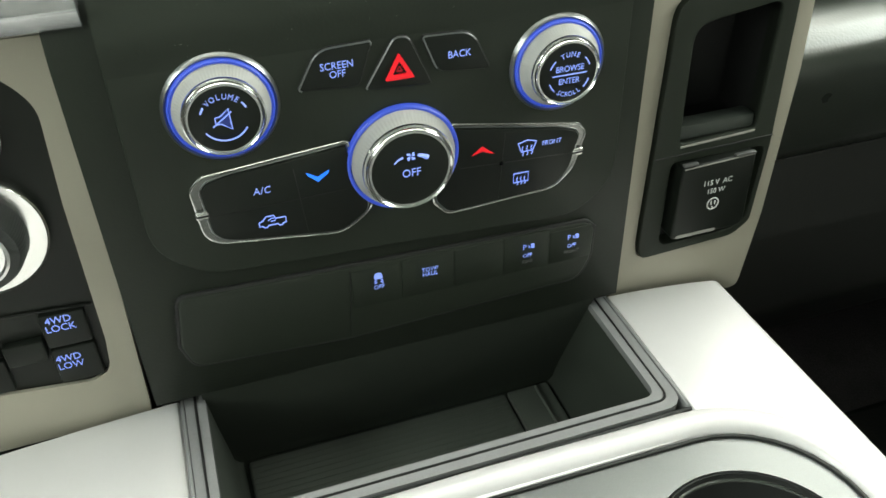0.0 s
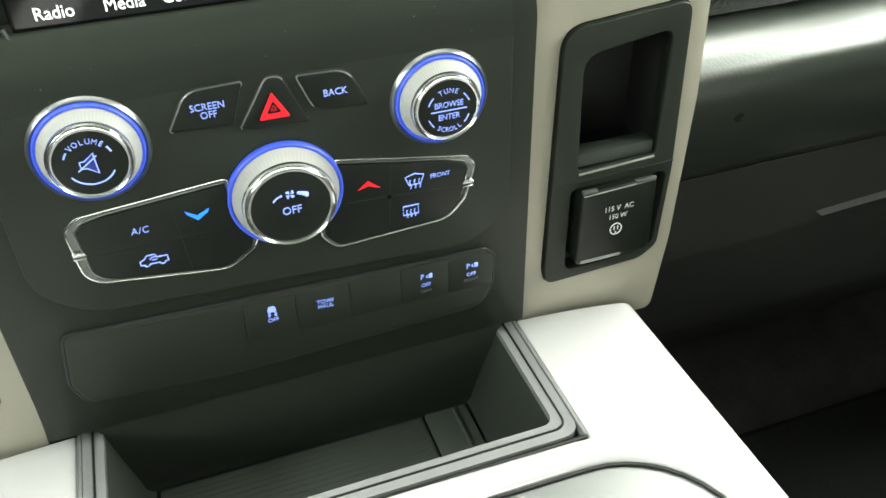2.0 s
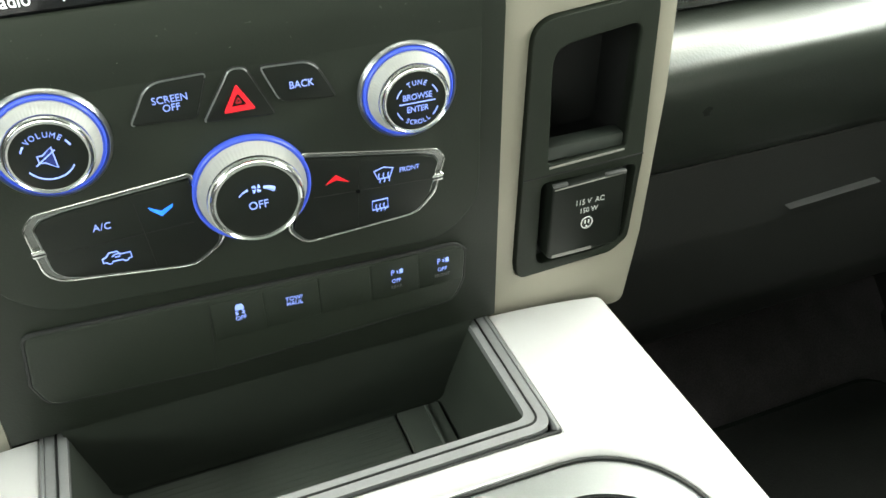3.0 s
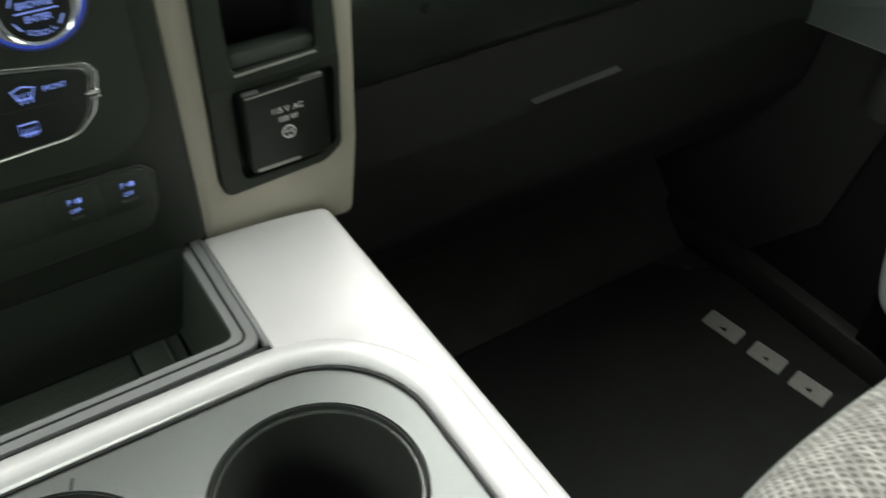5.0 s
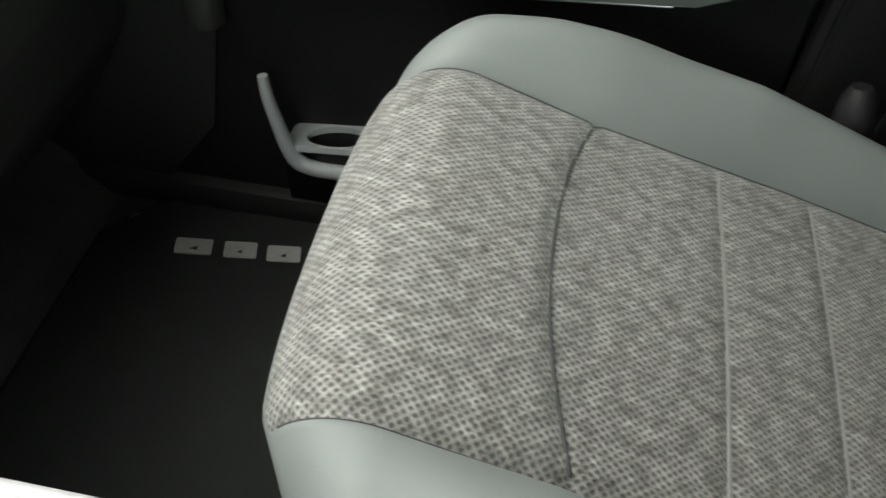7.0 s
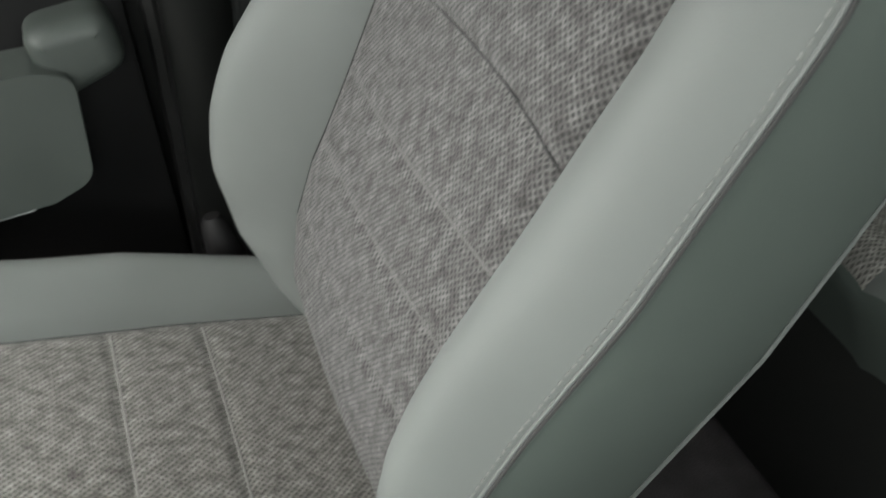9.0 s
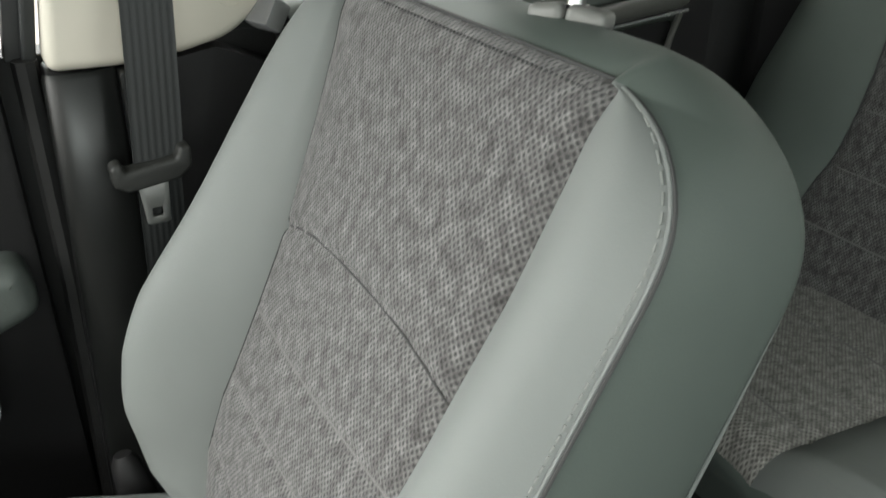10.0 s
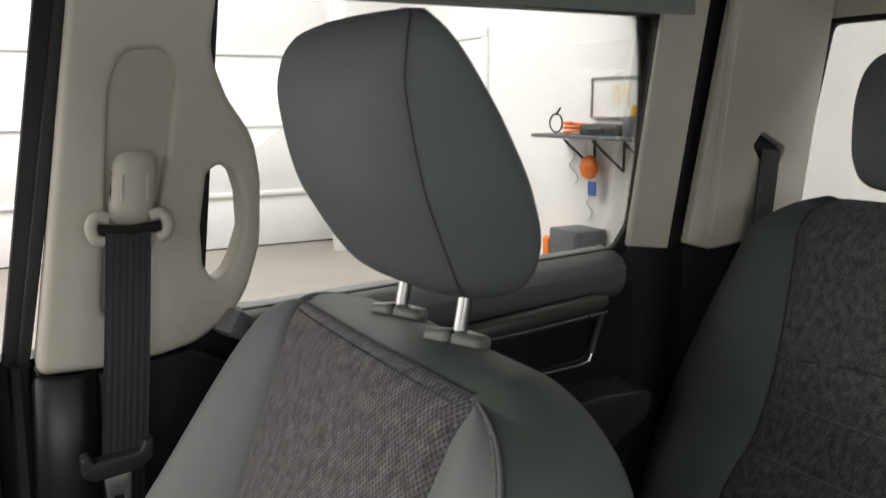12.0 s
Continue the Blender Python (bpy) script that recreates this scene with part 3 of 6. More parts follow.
setting("wall_back_low", box(-0.83, 0.86, -1.14, -1.10, FLOOR, 0.818), DARK, "dark cab back wall")
setting("wall_back_top", box(-0.83, 0.86, -1.14, -1.10, 1.165, 1.30), PILLAR, "cab back wall over the rear glass")
setting("wall_driver_side", box(-0.90, -0.86, -1.19, 1.49, FLOOR, 0.76), DARK, "dark driver side of the cab")
setting("wall_driver_rear", box(-0.90, -0.86, -1.19, 0.0, 0.76, 1.30), HEADLINER, "driver side rear pillar")
setting("ceiling", box(-0.86, 0.86, -1.19, 0.80, 1.215, 1.25, 0.01), HEADLINER, "grey woven headliner")
b = bmesh.new()
vs = [b.verts.new(p) for p in ((0.80, -0.755, 1.155), (0.80, 0.80, 1.155), (0.80, 0.80, 1.215), (0.80, -0.755, 1.215), (0.86, -0.755, 1.155), (0.86, 0.80, 1.155), (0.86, 0.80, 1.215), (0.86, -0.755, 1.215))]
for q in ((0, 1, 2, 3), (4, 5, 6, 7), (0, 1, 5, 4), (3, 2, 6, 7), (0, 3, 7, 4), (1, 2, 6, 5)):
    b.faces.new([vs[k] for k in q])
setting("trim_roof_rail", b, HEADLINER, "grey headliner rail over the doors")


def side(x):
    """Lays a (y, z) outline in the plane of the passenger side; depth runs inward from x."""
    return lambda a, b, d: (x - d, a, b)


# ---- dashboard on the passenger side ----
dash = thing("dashboard", "black grained dashboard with a rolled pad over the glovebox", "dashboard")


def extrude_x(profile, x0, x1, closed=True, seg=1):
    b = bmesh.new()
    ends = []
    for k in range(seg + 1):
        x = x0 + (x1 - x0) * k / seg
        ends.append([b.verts.new((x, p[0], p[1])) for p in profile])
    n = len(profile)
    for A, B in zip(ends, ends[1:]):
        for i in range(n if closed else n - 1):
            b.faces.new((A[i], A[(i + 1) % n], B[(i + 1) % n], B[i]))
    if closed:
        b.faces.new(ends[0])
        b.faces.new(ends[-1][::-1])
    return b


pad = [(1.30, 0.400), (0.9665, 0.4035)] + [tuple(p) for p in smooth_line([Vector(p) for p in ((0.9590, 0.4140), (0.9480, 0.4400), (0.9400, 0.4650), (0.9375, 0.4820), (0.9405, 0.4950), (0.9490, 0.5030), (0.9620, 0.5080), (0.9850, 0.5130))], 6)] + [(1.30, 0.518)]
part("dash_pad", extrude_x(pad, 0.205, 0.83), PADDASH, dash, "rolled pebble-grained pad", 60)
upper = rounded([(1.44, 0.510), (0.980, 0.5150), (0.975, 0.530), (0.988, 0.550), (1.08, 0.570), (1.44, 0.62)], [0.005, 0.002, 0.008, 0.02, 0.03, 0.005], 6)
part("dash_top", extrude_x(upper, 0.205, 0.86), DASH, dash)
low = rounded([(1.25, 0.15), (1.02, 0.17), (0.972, 0.25), (0.960, 0.34), (0.9655, 0.4034), (1.25, 0.4034)], [0.005, 0.03, 0.06, 0.03, 0.0010, 0.001], 6)
glove = part("glovebox_door", extrude_x(low, 0.235, 0.775), DARK, dash, "black glovebox lid")
# Tapered paler strip drawn as the glint along the latch edge.
part("glovebox_latch_glint", plate(rounded([(0.402, 0.3504), (0.488, 0.3534), (0.494, 0.3548), (0.414, 0.3513)], 0.0004), lambda a, b, d: (a, 0.964 - d, b), (0.0, 0.010), bevel=0.003), LATCHGLINT, glove)
part("knee_panel", extrude_x(rounded([(1.25, 0.15), (1.0, 0.20), (0.965, 0.30), (0.975, 0.41), (1.25, 0.43)], 0.02), 0.205, 0.232), DARK, dash)
part("end_panel", extrude_x(rounded([(1.44, 0.10), (1.05, 0.15), (0.99, 0.30), (0.99, 0.56), (1.44, 0.60)], 0.02), 0.78, 0.845), DARK, dash)

# ---- centre stack ----
FY = 0.873


def face(x, z, d=0.0):
    return (x, FY - d, z)


def onface(x, z, d):
    """A frame on the stack face for lettering: x across, y up, z out to the cabin."""
    return pose(x, FY - d, z, 90, 0, 0)


stack = thing("center_stack", "black centre stack with lit knobs and climate buttons", "control panel")
prof = [(0.92, 0.4035), (FY + 0.003, 0.4035), (FY, 0.4065), (FY, 0.582), (FY + 0.003, 0.594), (FY + 0.010, 0.602), (FY + 0.013, 0.605), (0.92, 0.61)]
part("bezel", extrude_x(prof, -0.1285, 0.1195), BLACK, stack, smooth=50)
part("bezel_top", box(-0.1285, 0.1195, FY + 0.014, 0.92, 0.60, 0.76, 0.004), BLACK, stack)
roll = [(FY + 0.004, 0.5755), (FY - 0.0037, 0.5755)] + [tuple(p) for p in smooth_line([Vector(p) for p in ((FY - 0.0039, 0.5770), (FY - 0.0040, 0.5850), (FY - 0.0033, 0.5910), (FY - 0.0014, 0.5965), (FY + 0.0014, 0.6010), (FY + 0.0045, 0.6040))], 4)] + [(FY + 0.007, 0.6040)]
part("bezel_roll", extrude_x(roll, -0.1108, 0.1068), BLACK, stack, "black roll sloping up to the screen", 60)
pan = rounded([(-0.111, 0.5835), (-0.111, 0.496), (-0.090, 0.4795), (0.088, 0.4695), (0.107, 0.487), (0.107, 0.5835)], [0.001, 0.03, 0.035, 0.035, 0.03, 0.001], 8)
part("control_pan", plate(pan, face, (0.0, 0.0038), bevel=0.0036, seg=4), BLACK, stack)
# dust on the roll under the screen
rng = random.Random(4)
dust = bmesh.new()
for _ in range(40):
    x, f = rng.uniform(-0.085, 0.095), rng.random()
    z, r = 0.5800 + 0.020 * f, rng.uniform(0.00007, 0.00018)
    y = FY - soft([(0.580, 0.00405), (0.586, 0.00400), (0.591, 0.00335), (0.5965, 0.00145), (0.601, -0.00135)], z)
    a = rng.uniform(0, math.pi)
    run = rng.choice((1.0, 1.0, 1.2, 3.5))
    dust.faces.new([dust.verts.new((x + r * run * math.cos(a + q) * (1 if q in (0, math.pi) else 1 / run), y - 0.00006, z + r * math.sin(a + q))) for q in (0, math.pi / 2, math.pi, 3 * math.pi / 2)])
tagged(part("dust", dust, GUIDE, stack, "pale dust specks", 0), kind="stuff")
# touch screen
screen = part("touch_screen", box(-0.0865, 0.0865, FY + 0.006, FY + 0.014, 0.6030, 0.735, 0.002), SCREEN, stack, "dark lit touch screen")
part("screen_lip", tube([(-0.089, FY + 0.006, 0.606), (-0.087, FY + 0.004, 0.6020), (0.087, FY + 0.004, 0.6020), (0.089, FY + 0.006, 0.606)], 0.0010), SATIN, screen)
for k, word in enumerate(("Radio", "Media", "Controls", "Apps", "Phone", "Settings")):
    if k < 3:
        writing(word, 0.0068, pose(-0.0705 + 0.0245 * k, FY + 0.0055, 0.6098, 90, 0, 0), SCREENTEXT, screen, "screen_word")
    cx, cz = -0.0705 + 0.0245 * k, 0.6198
    part("screen_icon", tube([(cx + 0.0035 * math.cos(a), FY + 0.0055, cz + 0.0035 * math.sin(a)) for a in [1.57 + 2.513 * i for i in range(5)]], 0.0004, closed=True, seg=5), SCREENTEXT, screen)

OUT = pose(0, 0, 0, 90, 0, 0)


def knob(name, x, z, r0, r1, depth, label):
    """A turning knob: chrome seat, blue light ring, ribbed skirt, chrome rim and dark cap."""
    base = Matrix.Translation((x, FY - 0.003, z)) @ OUT
    k = part(name, lathe([(r0 * 0.945, 0.002), (r0 * 0.93, 0.004), (r0 * 0.86, depth * 0.45), (r1 * 1.02, depth - 0.002), (r1 * 0.99, depth)], base, 64, True), KNOBSKIRT, stack, label)
    part("seat_ring", lathe([(r0 * e, h) for e, h in ((1.15, -0.001), (1.12, 0.0016), (1.06, 0.0028), (1.01, 0.0014), (0.98, 0.0))] if r1 < 0.0170 else [(r0 * 1.045, -0.001), (r0 * 1.03, 0.0010), (r0 * 0.98, 0.0)], base, 64), SATIN if r1 < 0.0170 else BUTTON, k)
    part("light_ring", lathe([(r0 * 1.02, 0.001), (r0 * 1.012, 0.0030), (r0 * 0.985, 0.0036), (r0 * 0.955, 0.0030)], base, 64), BLUERING, k, "blue glowing ring")
    part("rim", lathe([(r1 * 1.03, depth - 0.0036), (r1 * 1.085, depth - 0.0024), (r1 * 1.075, depth - 0.0012), (r1 * 1.030, depth - 0.0010), (r1 * 1.028, depth + 0.0002), (r1 * 0.995, depth + 0.0009), (r1 * 0.955, depth + 0.0002)], base, 64), CHROME, k, "polished chrome rim")
    cap = part("cap", lathe([(r1 * 0.96, depth - 0.0015), (r1 * 0.945, depth), (r1 * 0.82, depth + 0.0007), (r1 * 0.3, depth + 0.0010), (0.0, depth + 0.0010)], base, 48), BUTTON, k, "black cap with lit print")
    return k, cap, depth + 0.0048


def arc_marks(cap, x, z, d, r, a0, a1, w=0.0004, mat=None):
    part("arc_mark", tube([face(x + r * math.cos(radians(a0 + (a1 - a0) * i / 12)), z + r * math.sin(radians(a0 + (a1 - a0) * i / 12)), d) for i in range(13)], w, seg=5), mat or BLUEGLYPH, cap)


def arc_word(cap, word, x, z, d, r, a0, a1, size, inward=False):
    n = len(word)
    for i, ch in enumerate(word):
        a = a0 + (a1 - a0) * i / max(1, n - 1)
        m = pose(x + r * math.cos(radians(a)), FY - d, z + r * math.sin(radians(a)), 90, 0, 0) @ pose(0, 0, 0, 0, 0, (a + 90 if inward else a - 90))
        writing(ch, size, m, BLUEGLYPH, cap, "letter")


vx, vz = -0.0716, 0.5582
_, cap, d = knob("volume_knob", vx, vz, 0.0204, 0.0150, 0.0112, "silver ribbed volume knob with blue light ring")
arc_word(cap, "VOLUME", vx, vz + 0.001, d, 0.0090, 128, 52, 0.0032)
arc_marks(cap, vx, vz + 0.001, d, 0.0092, 158, 142)
arc_marks(cap, vx, vz + 0.001, d, 0.0092, 38, 22)
arc_marks(cap, vx, vz + 0.001, d, 0.0092, 212, 328, 0.00035)
part("speaker_symbol", tube([face(vx + a, vz + b, d) for a, b in ((-0.0036, -0.0010), (-0.0036, 0.0020), (-0.0018, 0.0020), (0.0018, 0.0049), (0.0022, -0.0038), (-0.0016, -0.0010))], 0.0003, closed=True, seg=5), BLUEGLYPH, cap)
part("speaker_fill", plate([Vector((vx + a, vz + b)) for a, b in ((-0.0018, 0.0016), (0.0015, 0.0042), (0.0019, -0.0030), (-0.0016, -0.0006))], face, (d - 0.0004, d - 0.0001)), BLUEDIM, cap)
part("mute_stroke", tube([face(vx - 0.0048, vz - 0.0018, d), face(vx + 0.0028, vz + 0.0036, d)], 0.0003, seg=5), BLUEGLYPH, cap)

tx, tz = 0.0722, 0.5532
tune, cap, d = knob("tune_knob", tx, tz, 0.0200, 0.0146, 0.0116, "silver ribbed tune knob with blue light ring")
arc_word(cap, "TUNE", tx, tz, d, 0.0090, 113, 67, 0.0032)
arc_word(cap, "SCROLL", tx, tz, d, 0.0092, 240, 300, 0.0031, True)
for a0, a1 in ((160, 135), (45, 20), (200, 225), (315, 340)):
    arc_marks(cap, tx, tz, d, 0.0096, a0, a1, 0.0003)
writing("BROWSE", 0.0038, onface(tx, tz + 0.0027, d), BLUEGLYPH, cap, spacing=0.95)
writing("ENTER", 0.0038, onface(tx, tz - 0.0030, d), BLUEGLYPH, cap, spacing=0.95)
part("dividing_line", tube([face(tx - 0.0080, tz, d), face(tx + 0.0080, tz, d)], 0.0003, seg=5), BLUEGLYPH, cap)

fx, fz = 0.0004, 0.5212
fan, cap, d = knob("fan_knob", fx, fz, 0.0250, 0.0189, 0.0126, "large silver ribbed fan knob with blue light ring")
writing("OFF", 0.0054, onface(fx, fz - 0.0008, d), BLUEGLYPH, cap)
for i in range(4):
    a = radians(45 + 90 * i)
    part("fan_blade", tube([face(fx + 0.0004 * math.cos(a), fz + 0.0072 + 0.0004 * math.sin(a), d), face(fx + 0.0013 * math.cos(a - 0.25), fz + 0.0072 + 0.0013 * math.sin(a - 0.25), d), face(fx + 0.0021 * math.cos(a + 0.2), fz + 0.0072 + 0.0021 * math.sin(a + 0.2), d)], [0.0002, 0.0007, 0.0004], seg=6), BLUEGLYPH, cap)
part("low_mark", tube([face(fx - 0.0074, fz + 0.0050, d), face(fx - 0.0056, fz + 0.0066, d), face(fx - 0.0035, fz + 0.0074, d)], [0.0003, 0.0004, 0.0005], seg=5), BLUEGLYPH, cap)
part("high_mark", tube([face(fx + 0.0030, fz + 0.0074, d), face(fx + 0.0052, fz + 0.0068, d), face(fx + 0.0074, fz + 0.0056, d)], [0.0006, 0.0009, 0.0012], seg=5), BLUEGLYPH, cap)


def button(name, pts, r, label, lift=0.0055, edge=(0.0, 1.0)):
    """A low push button whose lit upper edge carries a thin chrome line."""
    out = rounded(pts, r, 6)
    k = part(name, plate(out, face, (0.0, lift), bevel=0.0009, seg=2), BUTTON, stack, label)
    line = [face(p[0], p[1], lift - 0.0004) for p in out]
    n = len(out)
    part("edge_line", tube(line[int(edge[0] * n):int(edge[1] * n)], 0.00042, seg=6), SATIN, k)
    part("button_gap", tube([face(p[0], p[1], 0.0038) for p in out], 0.0007, closed=True, seg=6), SEAL, k)
    return k


so = button("screen_off_button", [(-0.0412, 0.5600), (-0.0322, 0.5760), (-0.0100, 0.5765), (-0.0163, 0.5582)], [0.001, 0.010, 0.0012, 0.003], "black screen off button", edge=(0.0, 0.76))
writing("SCREEN\nOFF", 0.0043, onface(-0.0250, 0.5670, 0.0060), BLUEGLYPH, so)
hz = button("hazard_button", [(-0.0139, 0.5560), (-0.0008, 0.5765), (0.0050, 0.5760), (0.0146, 0.5540)], [0.001, 0.004, 0.004, 0.001], "black triangular hazard button", edge=(0.08, 0.72))
T3 = lambda k: rounded([(0.0006 - 0.0064 * k, 0.5630 - 0.0044 * k), (0.0006, 0.5630 + 0.0072 * k), (0.0006 + 0.0064 * k, 0.5630 - 0.0044 * k)], 0.0006, 3)
part("hazard_triangle", plate(T3(1.0), face, (0.0055, 0.0061), holes=[T3(0.50)]), REDGLYPH, hz, "red lit triangle")
part("inner_triangle", plate(T3(0.26), face, (0.0055, 0.0060), holes=[T3(0.12)]), REDDIM, hz, "dim red inner outline")
bk = button("back_button", [(0.0405, 0.5568), (0.0172, 0.5590), (0.0110, 0.5750), (0.0322, 0.5742)], [0.001, 0.006, 0.0012, 0.010], "black back button", edge=(0.40, 0.98))
writing("BACK", 0.0044, onface(0.0264, 0.5656, 0.0060), BLUEGLYPH, bk)

# climate pads on both sides of the fan knob
LPAD = ([(-0.0235, 0.5342), (-0.0850, 0.5292), (-0.0908, 0.5240), (-0.0885, 0.5000), (-0.0825, 0.4952), (-0.0290, 0.4880), (-0.0140, 0.4985)], [0.001, 0.006, 0.005, 0.010, 0.010, 0.014, 0.008])
RPAD = ([(0.0225, 0.5328), (0.0850, 0.5213), (0.0892, 0.5165), (0.0838, 0.4985), (0.0745, 0.4888), (0.0200, 0.4862), (0.0130, 0.4945)], [0.001, 0.003, 0.005, 0.010, 0.014, 0.008, 0.006])


def inset_line(pts, thin, thick, far):
    """The outline moved inward: thin all round, thick towards the end at x = far."""
    n = len(pts)
    s = 1 if sum(pts[i - 1].x * pts[i].y - pts[i].x * pts[i - 1].y for i in range(n)) > 0 else -1
    out = []
    for i, p in enumerate(pts):
        t = (pts[(i + 1) % n] - pts[i - 1]).normalized()
        w = max(0.0, 1 - abs(p.x - far) / 0.016)
        out.append(p + Vector((-t.y, t.x)) * s * (thin + (thick - thin) * w))
    return out


for sgn, (pts, rr) in ((-1, LPAD), (1, RPAD)):
    out = even(rounded(pts, rr, 6), 0.0022)
    far = sgn * 0.0905
    inner = inset_line(out, 0.0014, 0.0036, far)
    padp = part("climate_pad", plate(inset_line(out, 0.0019, 0.0041, far), face, (0.0, 0.0060), bevel=0.0010), BUTTON, stack, "black climate button pad in a chrome frame")
    part("chrome_frame", plate(out, face, (0.0, 0.0042), holes=[inner]), CHROMEDARK, padp, "polished chrome frame")
    part("frame_edge", tube([face(p.x, p.y, 0.0042) for p in out], 0.00055, closed=True, seg=8), CHROME, padp, "bright outer chrome edge")
    part("frame_edge", tube([face(p.x, p.y, 0.0044) for p in inner], 0.00036, closed=True, seg=8), SATIN, padp)
    cz = 0.5115 if sgn < 0 else 0.5070
    cx = -0.0877 if sgn < 0 else 0.0848
    clip = part("frame_clip", box(cx - 0.0030, cx + 0.0030, FY - 0.0062, FY - 0.003, cz - 0.0019, cz + 0.0019, 0.0009, 3), CHROME, padp, "small chrome clip on the frame end")
    part("clip_split", box(cx - 0.0029, cx + 0.0029, FY - 0.00635, FY - 0.005, cz - 0.0003, cz + 0.0003), SEAL, clip)
    for a, b in (((0.0260, 0.5105), (0.0835, 0.5072)), ((0.0478, 0.5250), (0.0450, 0.4900))):
        part("pad_groove", tube([face(sgn * a[0], a[1] + (0.001 if sgn < 0 else 0), 0.0060), face(sgn * b[0], b[1] + (0.003 if sgn < 0 else 0), 0.0060)], 0.00016, seg=5), SEAL, padp)
    if sgn < 0:
        writing("A/C", 0.0046, onface(-0.0620, 0.5187, 0.0064), BLUEGLYPH, padp, spacing=1.1, lean=0.12)
        part("down_arrow", plate([Vector(p) for p in ((-0.0427, 0.5232), (-0.0380, 0.5203), (-0.0328, 0.5228), (-0.0334, 0.5212), (-0.0380, 0.5180), (-0.0420, 0.5216))], face, (0.0056, 0.0064)), BLUEARROW, padp, "blue lit down arrow")
        car = [(-0.0660, 0.4965), (-0.0660, 0.4985), (-0.0640, 0.4993), (-0.0625, 0.5010), (-0.0590, 0.5010), (-0.0582, 0.4994), (-0.0535, 0.4994), (-0.0535, 0.4966), (-0.0548, 0.4964), (-0.0555, 0.4955), (-0.0568, 0.4955), (-0.0575, 0.4964), (-0.0618, 0.4964), (-0.0625, 0.4955), (-0.0638, 0.4955), (-0.0645, 0.4964)]
        part("recirculation_symbol", tube([face(-0.0596 + (a + 0.0597) * 0.92, b + 0.0046, 0.0064) for a, b in car], 0.00034, closed=True, seg=5), BLUEGLYPH, padp)
        part("recirculation_arrow", tube([face(a, b + 0.0044, 0.0064) for a, b in ((-0.0615, 0.4990), (-0.0600, 0.5000), (-0.0580, 0.4998), (-0.0585, 0.4985), (-0.0605, 0.4985))], 0.00028, seg=5), BLUEGLYPH, padp)
    else:
        part("up_arrow", plate([Vector(p) for p in ((0.0318, 0.5160), (0.0368, 0.5199), (0.0424, 0.5152), (0.0400, 0.5160), (0.0368, 0.5174), (0.0340, 0.5166))], face, (0.0056, 0.0064)), REDGLYPH, padp, "red lit up arrow")
        part("light_sensor", lathe([(0.0011, 0.0058), (0.0009, 0.0064), (0.0, 0.0064)], Matrix.Translation((0.0462, FY, 0.5090)) @ OUT, 12), GLOSS, padp, "tiny black sensor dot")
        scr = [(0.0541, 0.5177), (0.0586, 0.5190), (0.0631, 0.5177), (0.0614, 0.5132), (0.0558, 0.5132)]
        part("front_defrost_symbol", tube([face(a, b, 0.0064) for a, b in scr], 0.00035, closed=True, seg=5), BLUEGLYPH, padp)
        part("rear_defrost_symbol", tube([face(a, b, 0.0064) for a, b in ((0.0524, 0.5021), (0.0598, 0.5021), (0.0598, 0.4973), (0.0524, 0.4973))], 0.00035, closed=True, seg=5), BLUEGLYPH, padp)
        for cx, z0, k in ((0.0586, 0.5113, 1.0), (0.0561, 0.4960, 0.85)):
            for dx in (-0.0022, 0.0, 0.0022):
                part("heat_wave", tube([face(cx + dx * k + 0.0004 * math.sin(i * 1.6), z0 + 0.0012 * i * k, 0.0066) for i in range(5)], 0.00028, seg=5), BLUEGLYPH, padp)
        writing("FRONT", 0.0033, onface(0.0709, 0.5156, 0.0064), BLUEGLYPH, padp)

# lower switch bank
bank_out = rounded([(-0.1065, 0.4685), (0.0955, 0.4618), (0.1008, 0.4570), (0.1000, 0.4390), (0.0945, 0.4255), (-0.0310, 0.4215), (-0.1060, 0.4265), (-0.1105, 0.4400)], [0.005, 0.005, 0.004, 0.008, 0.012, 0.05, 0.008, 0.006], 5)
bank = part("switch_bank", plate(bank_out, face, (0.0, 0.0022), bevel=0.0016, seg=3), BLACK, stack, "black switch bank under the climate pads")
part("bank_groove", tube([face(p[0], p[1], 0.0004) for p in bank_out], 0.0013, closed=True, seg=8), SEAL, bank)
part("bank_groove", tube([face(-0.0278, 0.4640, 0.0023), face(-0.0305, 0.4240, 0.0023)], 0.00025, seg=5), SEAL, bank)
XS = (-0.0280, -0.0030, 0.0238, 0.0499, 0.0751, 0.0990)
